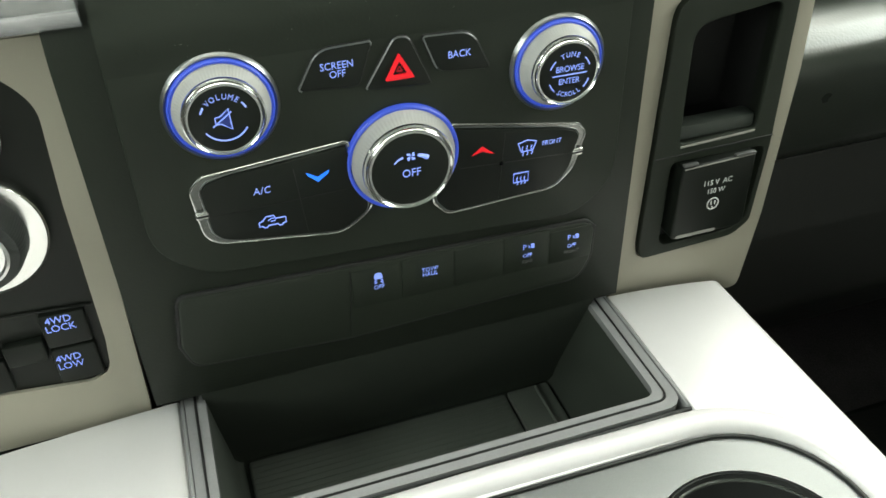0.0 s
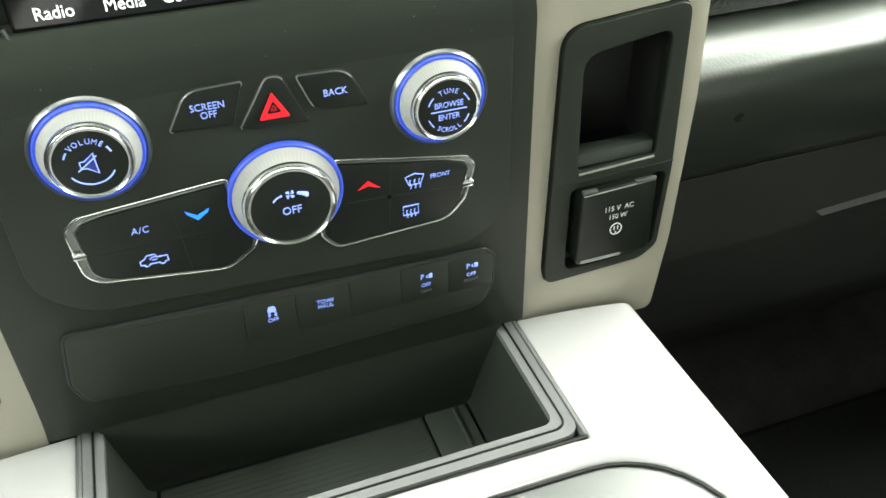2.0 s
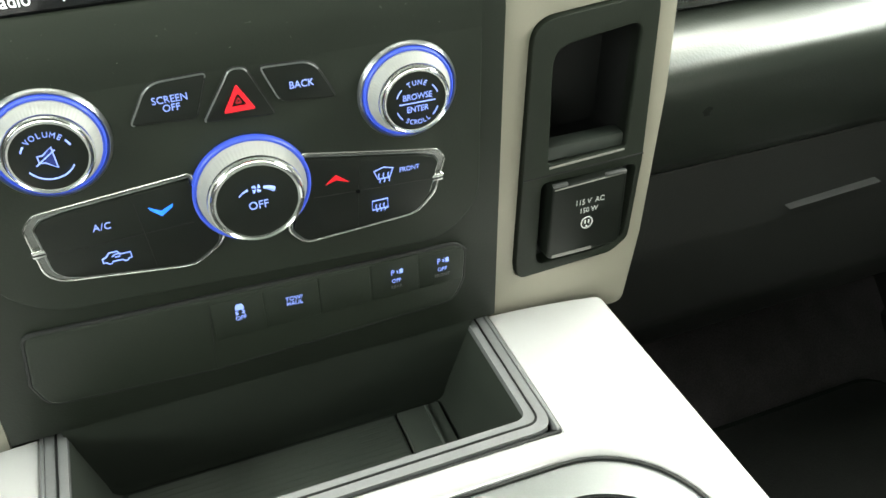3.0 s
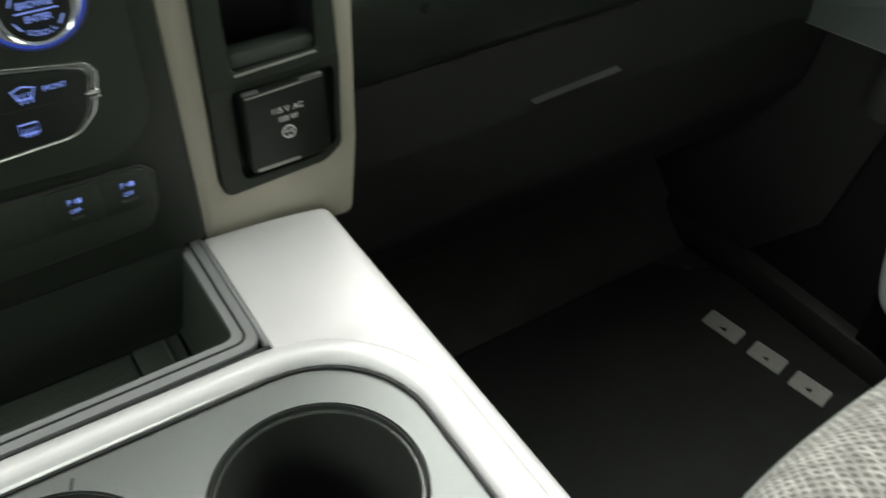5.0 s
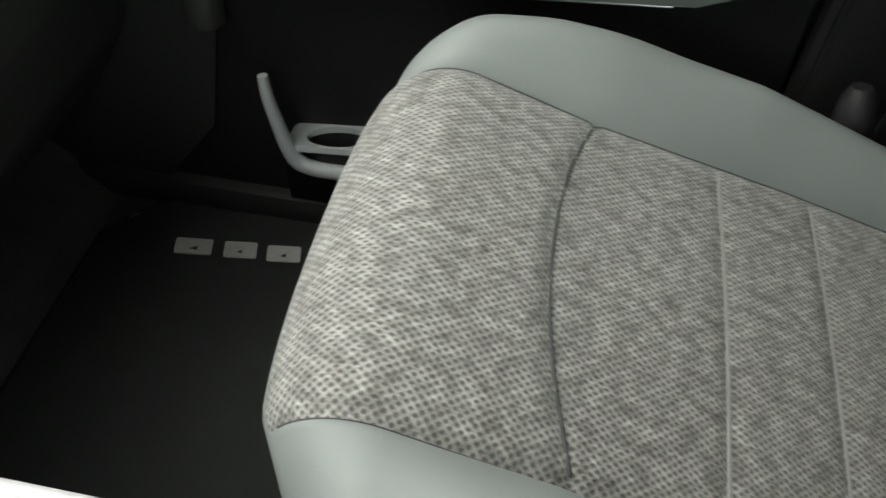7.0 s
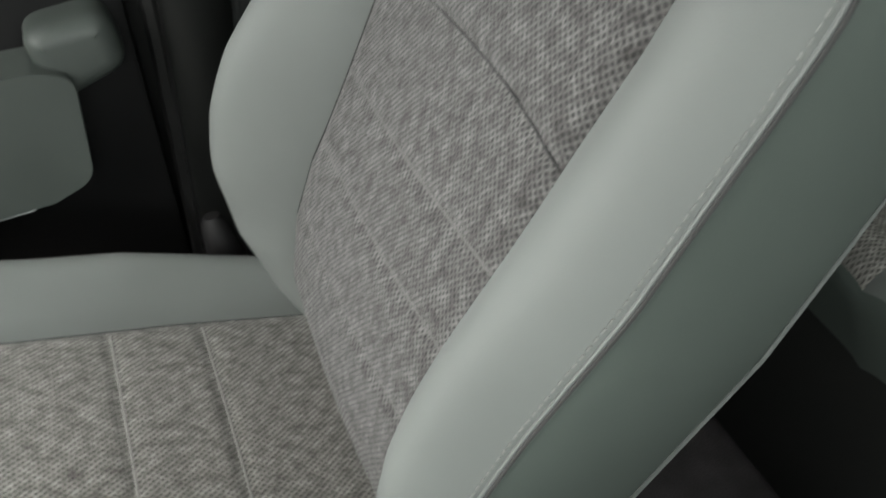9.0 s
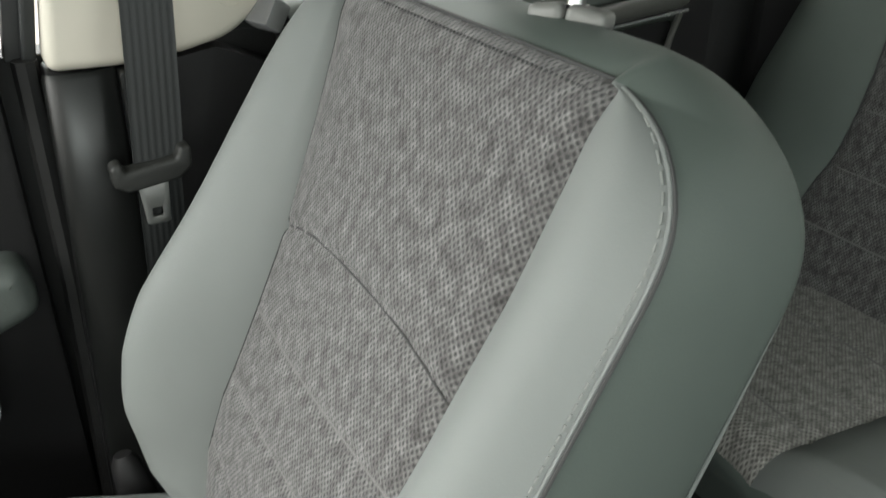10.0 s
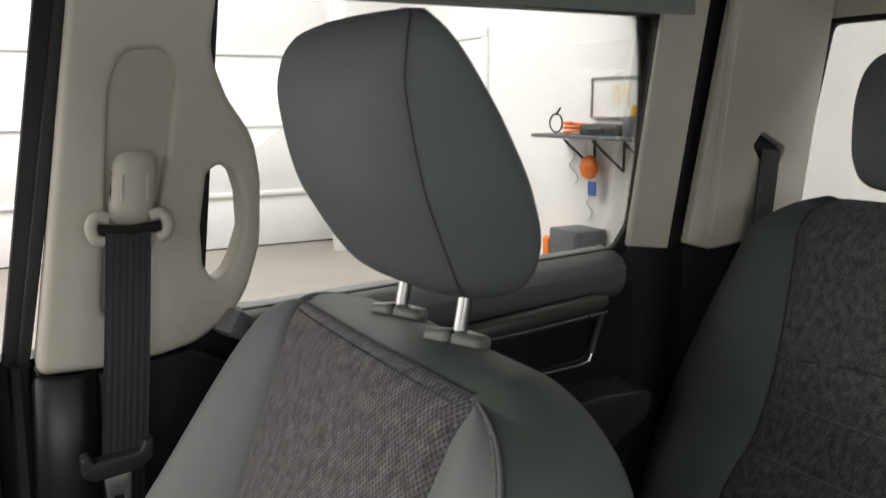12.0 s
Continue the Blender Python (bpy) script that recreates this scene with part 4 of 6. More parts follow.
for i, (a, b) in enumerate(zip(XS, XS[1:])):
    s = part("switch", box(a + 0.0003, b - 0.0003, FY - 0.0026, FY - 0.001, 0.4400, 0.4625 if i < 4 else 0.4600, 0.0007), BLACK, bank, "black push switch")
    cx = (a + b) / 2 + (0.0008 if i < 2 else 0.0004)
    if i == 0:
        writing("OFF", 0.0034, onface(cx, 0.4513, 0.0034), BLUEGLYPH, s)
        part("skid_symbol", plate([Vector((cx + u, v)) for u, v in ((-0.0020, 0.4562), (-0.0020, 0.4576), (-0.0012, 0.4592), (0.0012, 0.4592), (0.0020, 0.4576), (0.0020, 0.4562))], face, (0.0026, 0.0034)), BLUEGLYPH, s)
        for u in (-0.0014, 0.0014):
            part("skid_mark", tube([face(cx + u * 0.7, 0.4558, 0.0034), face(cx + u * 1.5, 0.4550, 0.0034), face(cx + u * 0.7, 0.4542, 0.0034), face(cx + u * 1.5, 0.4536, 0.0034)], 0.00032, seg=5), BLUEGLYPH, s)
    if i == 1:
        writing("TOW/\nHAUL", 0.0034, onface(cx, 0.4537, 0.0034), BLUEGLYPH, s)
    if i in (3, 4):
        writing("P", 0.0044, onface(cx - 0.0018, 0.4553, 0.0034), BLUEGLYPH, s)
        for u, w in ((0.0004, 0.0007), (0.0016, 0.0012)):
            part("sonar_mark", tube([face(cx + u, 0.4553 - w, 0.0034), face(cx + u + 0.0006, 0.4553, 0.0034), face(cx + u, 0.4553 + w, 0.0034)], 0.0003, seg=5), BLUEGLYPH, s)
        part("sonar_block", box(cx + 0.0024, cx + 0.0036, FY - 0.0034, FY - 0.0026, 0.4540, 0.4562), BLUEGLYPH, s)
        writing("OFF", 0.0032, onface(cx, 0.4500, 0.0034), BLUEGLYPH, s)
        writing("REAR" if i == 3 else "FRONT", 0.0028, onface(cx, 0.4462, 0.0034), GREYPRINT, s)

# trim panels either side of the stack
TY = 0.884


def trimface(x, z, d=0.0):
    return (x, TY - d, z)


rt = thing("stack_trim", "champagne painted trim with a pocket and a power outlet", "trim panel")
hole = rounded([(0.1375, 0.5690), (0.2060, 0.5745), (0.2090, 0.480), (0.2070, 0.4290), (0.1960, 0.4210), (0.1365, 0.4185), (0.1345, 0.4300)], [0.014, 0.008, 0.05, 0.008, 0.012, 0.006, 0.02], 7)
shape = rounded([(0.1225, 0.640), (0.1225, 0.3860), (0.1240, 0.3840), (0.1920, 0.3780), (0.2105, 0.3780), (0.2160, 0.430), (0.2185, 0.520), (0.2135, 0.640)], [0.001, 0.001, 0.001, 0.003, 0.006, 0.05, 0.05, 0.001], 5)
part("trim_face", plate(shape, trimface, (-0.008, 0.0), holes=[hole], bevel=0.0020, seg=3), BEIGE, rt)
sidewall = bmesh.new()
sv = [[sidewall.verts.new((x, TY + k * 0.03 + 0.004, z)) for x, z in ((0.2105, 0.378), (0.2158, 0.43), (0.2180, 0.52), (0.2132, 0.64))] for k in (0, 1, 2)]
for A, B in zip(sv, sv[1:]):
    for i in range(3):
        sidewall.faces.new((A[i], A[i + 1], B[i + 1], B[i]))
bmesh.ops.solidify(sidewall, geom=sidewall.faces[:], thickness=0.004)
part("trim_side", sidewall, BEIGE, rt)
pocket = rounded([(0.1490, 0.5540), (0.1970, 0.5605), (0.1965, 0.4915), (0.1508, 0.4900)], [0.011, 0.006, 0.003, 0.003], 6)
flap_hole = rounded([(0.1478, 0.4795), (0.2050, 0.4790), (0.2030, 0.4330), (0.1930, 0.4270), (0.1478, 0.4262)], [0.004, 0.004, 0.006, 0.010, 0.006], 4)
inset = inset_line(even(hole, 0.003), 0.0008, 0.0008, 0.0)
obz = part("outlet_bezel", plate(inset, trimface, (-0.006, 0.0030), holes=[pocket, flap_hole], bevel=0.0018, seg=3), BLACK, rt, "black bezel round pocket and outlet")
pk = bmesh.new()
for k in range(len(pocket)):
    p, q = pocket[k - 1], pocket[k]
    pk.faces.new([pk.verts.new(v) for v in (trimface(p.x, p.y, 0.001), trimface(q.x, q.y, 0.001), trimface(q.x, q.y, -0.032), trimface(p.x, p.y, -0.032))])
bmesh.ops.remove_doubles(pk, verts=pk.verts[:], dist=1e-5)
pk.faces.new([pk.verts.new(trimface(p.x, p.y, -0.0319)) for p in pocket])
part("pocket_liner", pk, SEAL, obz, "black open pocket")
part("pocket_lip", box(0.1508, 0.1962, TY - 0.0008, TY + 0.010, 0.4902, 0.4990, 0.002), DASHLOW, obz, "dark grey pocket lip")
part("lip_line", tube([trimface(0.1515, 0.4882, 0.0030), trimface(0.1955, 0.4900, 0.0030)], 0.0007), GUIDE, obz)
part("bezel_seam", tube([trimface(0.1370, 0.4835, 0.0030), trimface(0.2080, 0.4848, 0.0030)], 0.0005), SEAL, obz)
part("flap_recess", plate(flap_hole, trimface, (-0.012, -0.006)), SEAL, obz)
flap = part("outlet_flap", plate(rounded([(0.1518, 0.4785), (0.1962, 0.4800), (0.1972, 0.4325), (0.1512, 0.4320)], [0.002, 0.003, 0.005, 0.004], 4), trimface, (-0.006, 0.0085), bevel=0.0024, seg=3), BUTTON, rt, "black hinged outlet flap")
for a, b in ((0.1520, 0.1605), (0.1830, 0.1955)):
    part("flap_tab", box(a, b, TY - 0.0090, TY - 0.0064, 0.4788, 0.4806, 0.0006), LATCH, flap)
# Pale tube drawn for the light along the flap's top edge.
part("flap_lit_edge", tube([trimface(0.1530, 0.4772, 0.0080), trimface(0.1950, 0.4787, 0.0080)], 0.0006, seg=6), GUIDE, flap)
part("flap_pull", box(0.1540, 0.1790, TY - 0.0088, TY - 0.004, 0.4326, 0.4352, 0.0008), GUIDE, flap, "worn grey finger pull")
writing("115 V  AC", 0.0046, pose(0.1744, TY - 0.0088, 0.4660, 90, 0, 0), WHITEPRINT, flap)
writing("150 W", 0.0044, pose(0.1742, TY - 0.0088, 0.4605, 90, 0, 0), WHITEPRINT, flap)
part("socket_symbol", tube([trimface(0.1739 + 0.0034 * math.cos(a * 0.3927), 0.4522 + 0.0036 * math.sin(a * 0.3927), 0.0088) for a in range(16)], 0.00035, closed=True, seg=5), WHITEPRINT, flap)
for dx in (-0.0011, 0.0011):
    part("socket_slot", tube([trimface(0.1739 + dx, 0.4517, 0.0088), trimface(0.1739 + dx, 0.4539, 0.0088)], 0.0004, seg=5), WHITEPRINT, flap)
part("socket_slot", tube([trimface(0.1739, 0.4495, 0.0088), trimface(0.1739, 0.4503, 0.0088)], 0.0005, seg=5), WHITEPRINT, flap)

lt = thing("driver_trim", "champagne painted trim round the four-wheel-drive buttons", "trim panel")
LH = [(-0.1500, 0.5800), (-0.1385, 0.5640), (-0.1410, 0.5200), (-0.1425, 0.4450), (-0.1445, 0.4260), (-0.1540, 0.4215), (-0.2300, 0.4290), (-0.2300, 0.580)]
LR = [0.02, 0.02, 0.05, 0.02, 0.010, 0.010, 0.001, 0.001]
lhole = rounded(LH, LR, 5)
lshape = rounded([(-0.2400, 0.592), (-0.1250, 0.591), (-0.1280, 0.5360), (-0.1322, 0.4030), (-0.1330, 0.3920), (-0.2400, 0.3900)], 0.001, 2)
part("trim_face", plate(lshape, trimface, (-0.008, 0.0), holes=[lhole], bevel=0.0020, seg=3), BEIGE, lt)
lb = part("switch_plate", plate([Vector((p.x + 0.0004, p.y)) for p in lhole], trimface, (-0.012, -0.002)), BUTTON, lt, "black switch plate")
for z0, z1, zt, xt, word in ((0.4470, 0.4660, 0.4608, -0.1583, "4WD\nLOCK"), (0.4255, 0.4462, 0.4383, -0.1598, "4WD\nLOW")):
    s = part("drive_switch", box(-0.1665, -0.1470, TY - 0.0015, TY + 0.004, z0, z1, 0.0014), BUTTON, lb, "black lit push switch")
    writing(word, 0.0054, pose(xt, TY - 0.0019, zt, 90, 0, 0), BLUEGLYPH, s)
for z0, z1 in ((0.4475, 0.4660), (0.4270, 0.4460)):
    part("drive_switch", box(-0.2050, -0.1860, TY - 0.0010, TY + 0.004, z0, z1, 0.0012), BUTTON, lb)
part("small_switch", box(-0.1850, -0.1675, TY - 0.0025, TY + 0.004, 0.4415, 0.4535, 0.0014), BUTTON, lb)
part("plate_seam", tube([trimface(-0.21, 0.4700, -0.001), trimface(-0.1435, 0.4660, -0.001)], 0.0006), SEAL, lb)
DIAL = Matrix.Translation((-0.1775, TY + 0.002, 0.5120)) @ OUT
shifter = part("rotary_shifter", lathe([(0.0215, 0.0), (0.0210, 0.004), (0.0195, 0.014), (0.0180, 0.017), (0.0, 0.0175)], DIAL, 72, True), ribbed("dark_ribbed_dial", (0.030, 0.034, 0.032), 30), lb, "dark ribbed rotary dial")
part("shifter_well", lathe([(0.0274, 0.0038), (0.0225, 0.0010), (0.0, 0.0010)], DIAL, 64), BUTTON, shifter, "sloping black ring round the dial")
part("shifter_ring", lathe([(0.0288, 0.0), (0.0287, 0.0042), (0.0282, 0.0048), (0.0276, 0.0040)], DIAL, 64), CHROME, shifter, "thin chrome ring")
part("hub_ring", lathe([(0.0150, 0.0165), (0.0146, 0.0188), (0.0134, 0.0192), (0.0126, 0.0175)], DIAL, 48), CHROME, shifter, "chrome ring on the dial face")
part("upper_dial_ring", lathe([(0.0200, 0.0), (0.0195, 0.004), (0.0182, 0.005), (0.0175, 0.003)], Matrix.Translation((-0.1735, TY + 0.002, 0.5560)) @ OUT, 48), CHROME, lb)
vent = thing("air_vent", "silver capped air vent over the driver trim", "vent")
part("vent_bezel", extrude_x(rounded([(TY - 0.016, 0.6035), (TY - 0.010, 0.5950), (TY + 0.03, 0.5945), (TY + 0.03, 0.66), (TY - 0.004, 0.66)], 0.003), -0.24, -0.1135), SILVER, vent)
vent2 = thing("air_vent", "black capped air vent over the outlet trim", "vent")
part("vent_bezel", extrude_x(rounded([(TY - 0.014, 0.648), (TY - 0.010, 0.642), (TY + 0.03, 0.642), (TY + 0.03, 0.70), (TY - 0.004, 0.70)], 0.003), 0.108, 0.225), SILVER, vent2)
dl = thing("driver_dash", "black dashboard on the driver side", "dashboard")
part("dash_body", extrude_x([(1.44, 0.10), (0.93, 0.15), (0.90, 0.39), (0.90, 0.66), (1.44, 0.66)], -0.86, -0.13), DARK, dl)
part("dash_core", box(-0.128, 0.21, 0.925, 1.44, 0.10, 0.66), DARK, dl)

# ---- centre console ----
CZ = 0.397


def top(x, y, d=0.0):
    return (x, y, CZ + d)


con = thing("center_console", "centre console with light painted top, bin and cup holders", "console")
for nme, pts in (("body_side", ((0.180, 0.190), (0.190, 0.203))), ("body_side", ((-0.240, -0.231), (-0.250, -0.241)))):
    b = bmesh.new()
    (t0, t1), (f0, f1) = pts
    v = [b.verts.new(p) for y in (0.20, 0.93) for p in ((t0, y, CZ - 0.018), (t1, y, CZ - 0.018), (f1, y, FLOOR), (f0, y, FLOOR))]
    for q in ((0, 1, 2, 3), (4, 5, 6, 7), (0, 1, 5, 4), (1, 2, 6, 5), (2, 3, 7, 6), (3, 0, 4, 7)):
        b.faces.new([v[k] for k in q])
    part(nme, b, DARK, con)
part("body_end", box(-0.187, 0.187, 0.20, 0.22, FLOOR, CZ - 0.02, 0.004), DARK, con)


def strip(sgn):
    """The painted side strip of the console top: flat on top, rolled over its outer edge."""
    rows = []
    for y in [0.20 + 0.02 * i for i in range(28)] + [0.750, 0.758, 0.765, 0.772, 0.775, 0.777, 0.79, 0.82, 0.85, 0.8815]:
        inner = lerp([(0.70, 0.1730), (0.72, 0.1715), (0.74, 0.1655), (0.758, 0.1560), (0.768, 0.1470), (0.775, 0.1360), (0.777, 0.1185)], y)
        line = [(inner, CZ - 0.015), (inner, CZ - 0.0015), (inner + 0.0015, CZ)]
        xo = 0.1945 if sgn > 0 else 0.245
        dip = -0.004
        for k in range(1, 5):
            f = k / 5
            line.append((inner + 0.0015 + (xo - 0.010 - inner) * f, CZ + dip * f * f))
        for a in range(0, 91, 15):
            line.append((xo - 0.010 + 0.010 * math.sin(radians(a)), CZ + dip - 0.010 * (1 - math.cos(radians(a)))))
        line.append((xo + 0.001, CZ - 0.028))
        rows.append([Vector((sgn * x, y - (max(0, x - 0.12) * 0.05 if y > 0.86 else 0), z)) for x, z in line])
    made = grid_parts(rows, lambda i, j: 0, lambda i, j: (j * 0.01, i * 0.02))
    return made[0]


part("painted_strip", strip(1), CONSOLE, con, "champagne painted top strip, lightened for its glare")
part("painted_strip", strip(-1), CONSOLE, con, "champagne painted top strip, lightened for its glare")
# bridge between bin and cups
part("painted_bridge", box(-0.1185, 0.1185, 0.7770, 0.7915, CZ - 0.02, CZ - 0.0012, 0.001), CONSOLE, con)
part("bridge_step", tube([top(-0.119, 0.7925, -0.001), top(0.119, 0.7925, -0.001)], 0.0012), SEAL, con)


def arch(off, y0=0.788, y1=0.25):
    """Line of the band: along one side, round the corner, across and back."""
    xw = 0.1765 + off
    r = 0.066 + off
    yt = y0 + off
    pts = [(-xw, y1), (-xw, yt - r)]
    for a in range(1, 9):
        t = radians(90 * a / 9)
        pts.append((-xw + r - r * math.cos(t), yt - r + r * math.sin(t)))
    pts += [(-xw + r, yt), (0, yt + 0.0015), (xw - r, yt)]
    for a in range(1, 9):
        t = radians(90 * a / 9)
        pts.append((xw - r + r * math.sin(t), yt - r + r * math.cos(t)))
    pts += [(xw, yt - r), (xw, y1)]
    return pts


def band_height(f, y):
    """Domed where it crosses the console, flush with the side strip further back."""
    dome = CZ - 0.002 + 0.0050 * math.sin(math.pi * (0.12 + 0.80 * f)) - (0.003 if f in (0.0, 1.0) else 0)
    flat = CZ + 0.0004 - 0.004 * max(0, (f - 0.72) / 0.28) ** 2
    w = min(1, max(0, (y - 0.725) / 0.045))
    w = w * w * (3 - 2 * w)
    return dome * w + flat * (1 - w)


ba, bi = arch(0.0035), arch(-0.0115)
bb = bmesh.new()
prof_n = 11
rings = []
for (xa, ya), (xb, yb) in zip(ba, bi):
    rings.append([bb.verts.new((xa + (xb - xa) * k / (prof_n - 1), ya + (yb - ya) * k / (prof_n - 1), band_height(k / (prof_n - 1), min(ya, yb)))) for k in range(prof_n)])
for A, B in zip(rings, rings[1:]):
    for k in range(prof_n - 1):
        bb.faces.new((A[k], A[k + 1], B[k + 1], B[k]))
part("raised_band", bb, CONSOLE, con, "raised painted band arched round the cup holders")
part("band_shadow_line", tube([top(x, y, -0.0025) for x, y in arch(-0.0128)], 0.0010), SEAL, con)
# cup plate with two wells
po = arch(-0.0135)
well = []
for cx, cy, r in ((0.1040, 0.7105, 0.0465), (-0.0015, 0.7240, 0.0455)):
    well.append([Vector((cx + r * math.cos(2 * math.pi * k / 48), cy + r * math.sin(2 * math.pi * k / 48))) for k in range(48)])
plate_out = [Vector(p) for p in po]
plate_out = [Vector((p.x, max(p.y, 0.45))) for p in plate_out]
cp = part("cup_plate", plate(plate_out, top, (-0.014, -0.0035), holes=well), PLATE, con, "grey metallic cup holder plate", 22)
part("plate_seam", tube([top(0.020, 0.7705, -0.0034), top(0.018, 0.7655, -0.0034)], 0.0006), SEAL, cp)
for cx, cy, r in ((0.1040, 0.7105, 0.0450), (-0.0015, 0.7240, 0.0440)):
    part("cup_well", lathe([(r + 0.0010, CZ - 0.0045), (r - 0.0005, CZ - 0.0030), (r - 0.0015, CZ - 0.008), (r - 0.004, CZ - 0.030), (r - 0.007, CZ - 0.075), (r - 0.012, CZ - 0.080), (0.0, CZ - 0.080)], Matrix.Translation((cx, cy, 0)), 48), RUBBERMAT, cp, "black rubber cup well")
    part("well_rim", tube([(cx + (r - 0.0015) * math.cos(2 * math.pi * k / 40), cy + (r - 0.0015) * math.sin(2 * math.pi * k / 40), CZ - 0.0065) for k in range(40)], 0.0010, closed=True, seg=6), DASH, cp)
part("armrest_lid", box(-0.203, 0.203, 0.128, 0.44, CZ - 0.02, 0.476, 0.022, 5), VINYL, con, "grey padded armrest lid")
# storage bin with its rubber rim
bo = rounded([(-0.1165, 0.900), (-0.1165, 0.7945), (0.1165, 0.7945), (0.1165, 0.900)], [0.001, 0.010, 0.010, 0.001], 6)
bi2 = rounded([(-0.1065, 0.900), (-0.1065, 0.8045), (0.1065, 0.8045), (0.1065, 0.900)], [0.001, 0.007, 0.007, 0.001], 6)
binp = part("bin_rim", plate(bo, top, (-0.02, 0.0010), holes=[[p for p in bi2]], bevel=0.0012), RUBBER, con, "grey rubber bin rim")
part("rim_groove", tube([top(-0.1120, 0.895, 0.0010)] + [top(p.x * 1.045, p.y - 0.0045, 0.0010) for p in bi2[6:-6]] + [top(0.1120, 0.895, 0.0010)], 0.0007, seg=5), SEAL, binp)
bn = bmesh.new()
rim_loop = [(-0.1062, 0.9085), (-0.1062, 0.8048), (0.1062, 0.8048), (0.1062, 0.9085)]
levels = [(0.0, CZ - 0.003), (0.002, CZ - 0.040), (0.005, CZ - 0.078), (0.010, CZ - 0.084)]
loops = [[bn.verts.new((x - math.copysign(e, x), y + (e if y < 0.85 else -e * 0.2), z)) for x, y in rim_loop] for e, z in levels]
for A, B in zip(loops, loops[1:]):
    for k in range(4):
        bn.faces.new((A[k - 1], A[k], B[k], B[k - 1]))
bn.faces.new(loops[-1])
part("bin_tub", bn, BINDARK, binp, "deep black storage bin")
part("bin_mat", box(-0.094, 0.067, 0.816, 0.902, CZ - 0.0838, CZ - 0.0803, 0.0016), BINMAT, binp, "ribbed dark rubber mat")
for k in range(20):
    part("mat_rib", box(-0.092, 0.065, 0.8185 + k * 0.0041, 0.8207 + k * 0.0041, CZ - 0.0808, CZ - 0.0800), BINMAT, binp)
part("bin_step", box(0.0685, 0.0960, 0.816, 0.902, CZ - 0.0838, CZ - 0.0795, 0.0012), BINMAT, binp)
part("step_rib", box(0.0862, 0.0880, 0.818, 0.900, CZ - 0.0800, CZ - 0.0775, 0.0006), BINMAT, binp)
fall = smooth_line([Vector(p) for p in ((0.8745, 0.4080), (0.8775, 0.3990), (0.8850, 0.3780), (0.8960, 0.3480), (0.9035, 0.3240), (0.9045, CZ - 0.0820))], 5)
part("bin_back", extrude_x([tuple(p) for p in fall] + [(0.9080, CZ - 0.0820), (0.9080, 0.4080)], -0.1075, 0.1075), BINDARK, binp, "black panel curving down from the switch bank", 60)
part("trim_rail", box(0.1168, 0.1186, 0.7925, 0.8835, CZ - 0.012, CZ + 0.0018, 0.0006), RUBBER, con)
part("trim_rail", box(-0.1186, -0.1168, 0.7925, 0.8835, CZ - 0.012, CZ + 0.0018, 0.0006), RUBBER, con)

# ---- floor mat ----
fm = thing("floor_mat", "black carpet floor mat with a woven grey logo", "floor mat")
part("mat_body", plate(rounded([(0.235, 0.36), (0.775, 0.36), (0.790, 0.62), (0.785, 0.98), (0.71, 1.05), (0.235, 1.05)], 0.05, 6), lambda a, b, d: (a, b, FLOOR + d), (0.0, 0.012), bevel=0.004), MAT, fm)
edge = rounded([(0.237, 0.362), (0.773, 0.362), (0.788, 0.62), (0.783, 0.978), (0.709, 1.048), (0.237, 1.048)], 0.05, 6)
part("mat_binding", tube([(p.x, p.y, FLOOR + 0.010) for p in edge], 0.004, closed=True, seg=6), DASH, fm, "bound mat edge")
# logo as plain blocks
for y0, y1, x0 in ((0.779, 0.828, 0.704), (0.836, 0.884, 0.699), (0.894, 0.948, 0.692)):
    q = [(x0, y0), (x0 + 0.026, y0 + 0.006), (x0 + 0.020, y1), (x0 - 0.006, y1 - 0.006)]
    part("logo_block", plate(rounded(q, 0.003, 2), lambda a, b, d: (a, b, FLOOR + d), (0.011, 0.0135), holes=[rounded([(x0 + 0.004, y0 + 0.020), (x0 + 0.012, y0 + 0.022), (x0 + 0.005, y1 - 0.020)], 0.001, 2)]), MATLOGO, fm, "woven grey logo block")

# ---- front passenger seat ----
SC = 0.415
SCC = 0.409
U, N = Vector((0, -0.424, 0.906)), Vector((0, 0.906, 0.424))
O = Vector((SC, 0.147, 0.479))


def back_pt(x, s, d):
    return O + Vector((x, 0, 0)) + U * s + N * d


def bump(r):
    """Cross-section of a side bolster from the insert (0) to the piping (1)."""
    if r < 0.62:
        return math.sin(math.pi / 2 * r / 0.62)
    return 1 - 0.62 * (1 - math.cos(math.pi / 2 * (r - 0.62) / 0.38))


def groove(dist, w):
    return math.exp(-(dist / w) ** 2)


TOPS = 0.412


def back_width(s):
    s0, rc = 0.292, 0.120
    if s <= s0:
        return 0.251 - 0.020 * max(0, (0.12 - s)) / 0.2
    f = min(1, (s - s0) / rc)
    return 0.251 - 0.138 * (1 - math.sqrt(max(0, 1 - f ** 2.3)))


def insert_width(s):
    return soft([(-0.2, 0.142), (-0.08, 0.146), (0.05, 0.140), (0.17, 0.144), (0.26, 0.154), (0.33, 0.160), (0.384, 0.166)], s)


def piping_width(s, k=0.142):
    w = lerp([(-0.2, 0.222), (-0.09, 0.229), (0.07, 0.238), (0.16, 0.246), (0.27, 0.248)], s)
    f = min(0.953, max(0, (s - 0.280) / 0.106))
    return w - k * (1 - math.sqrt(1 - f ** 3.2))


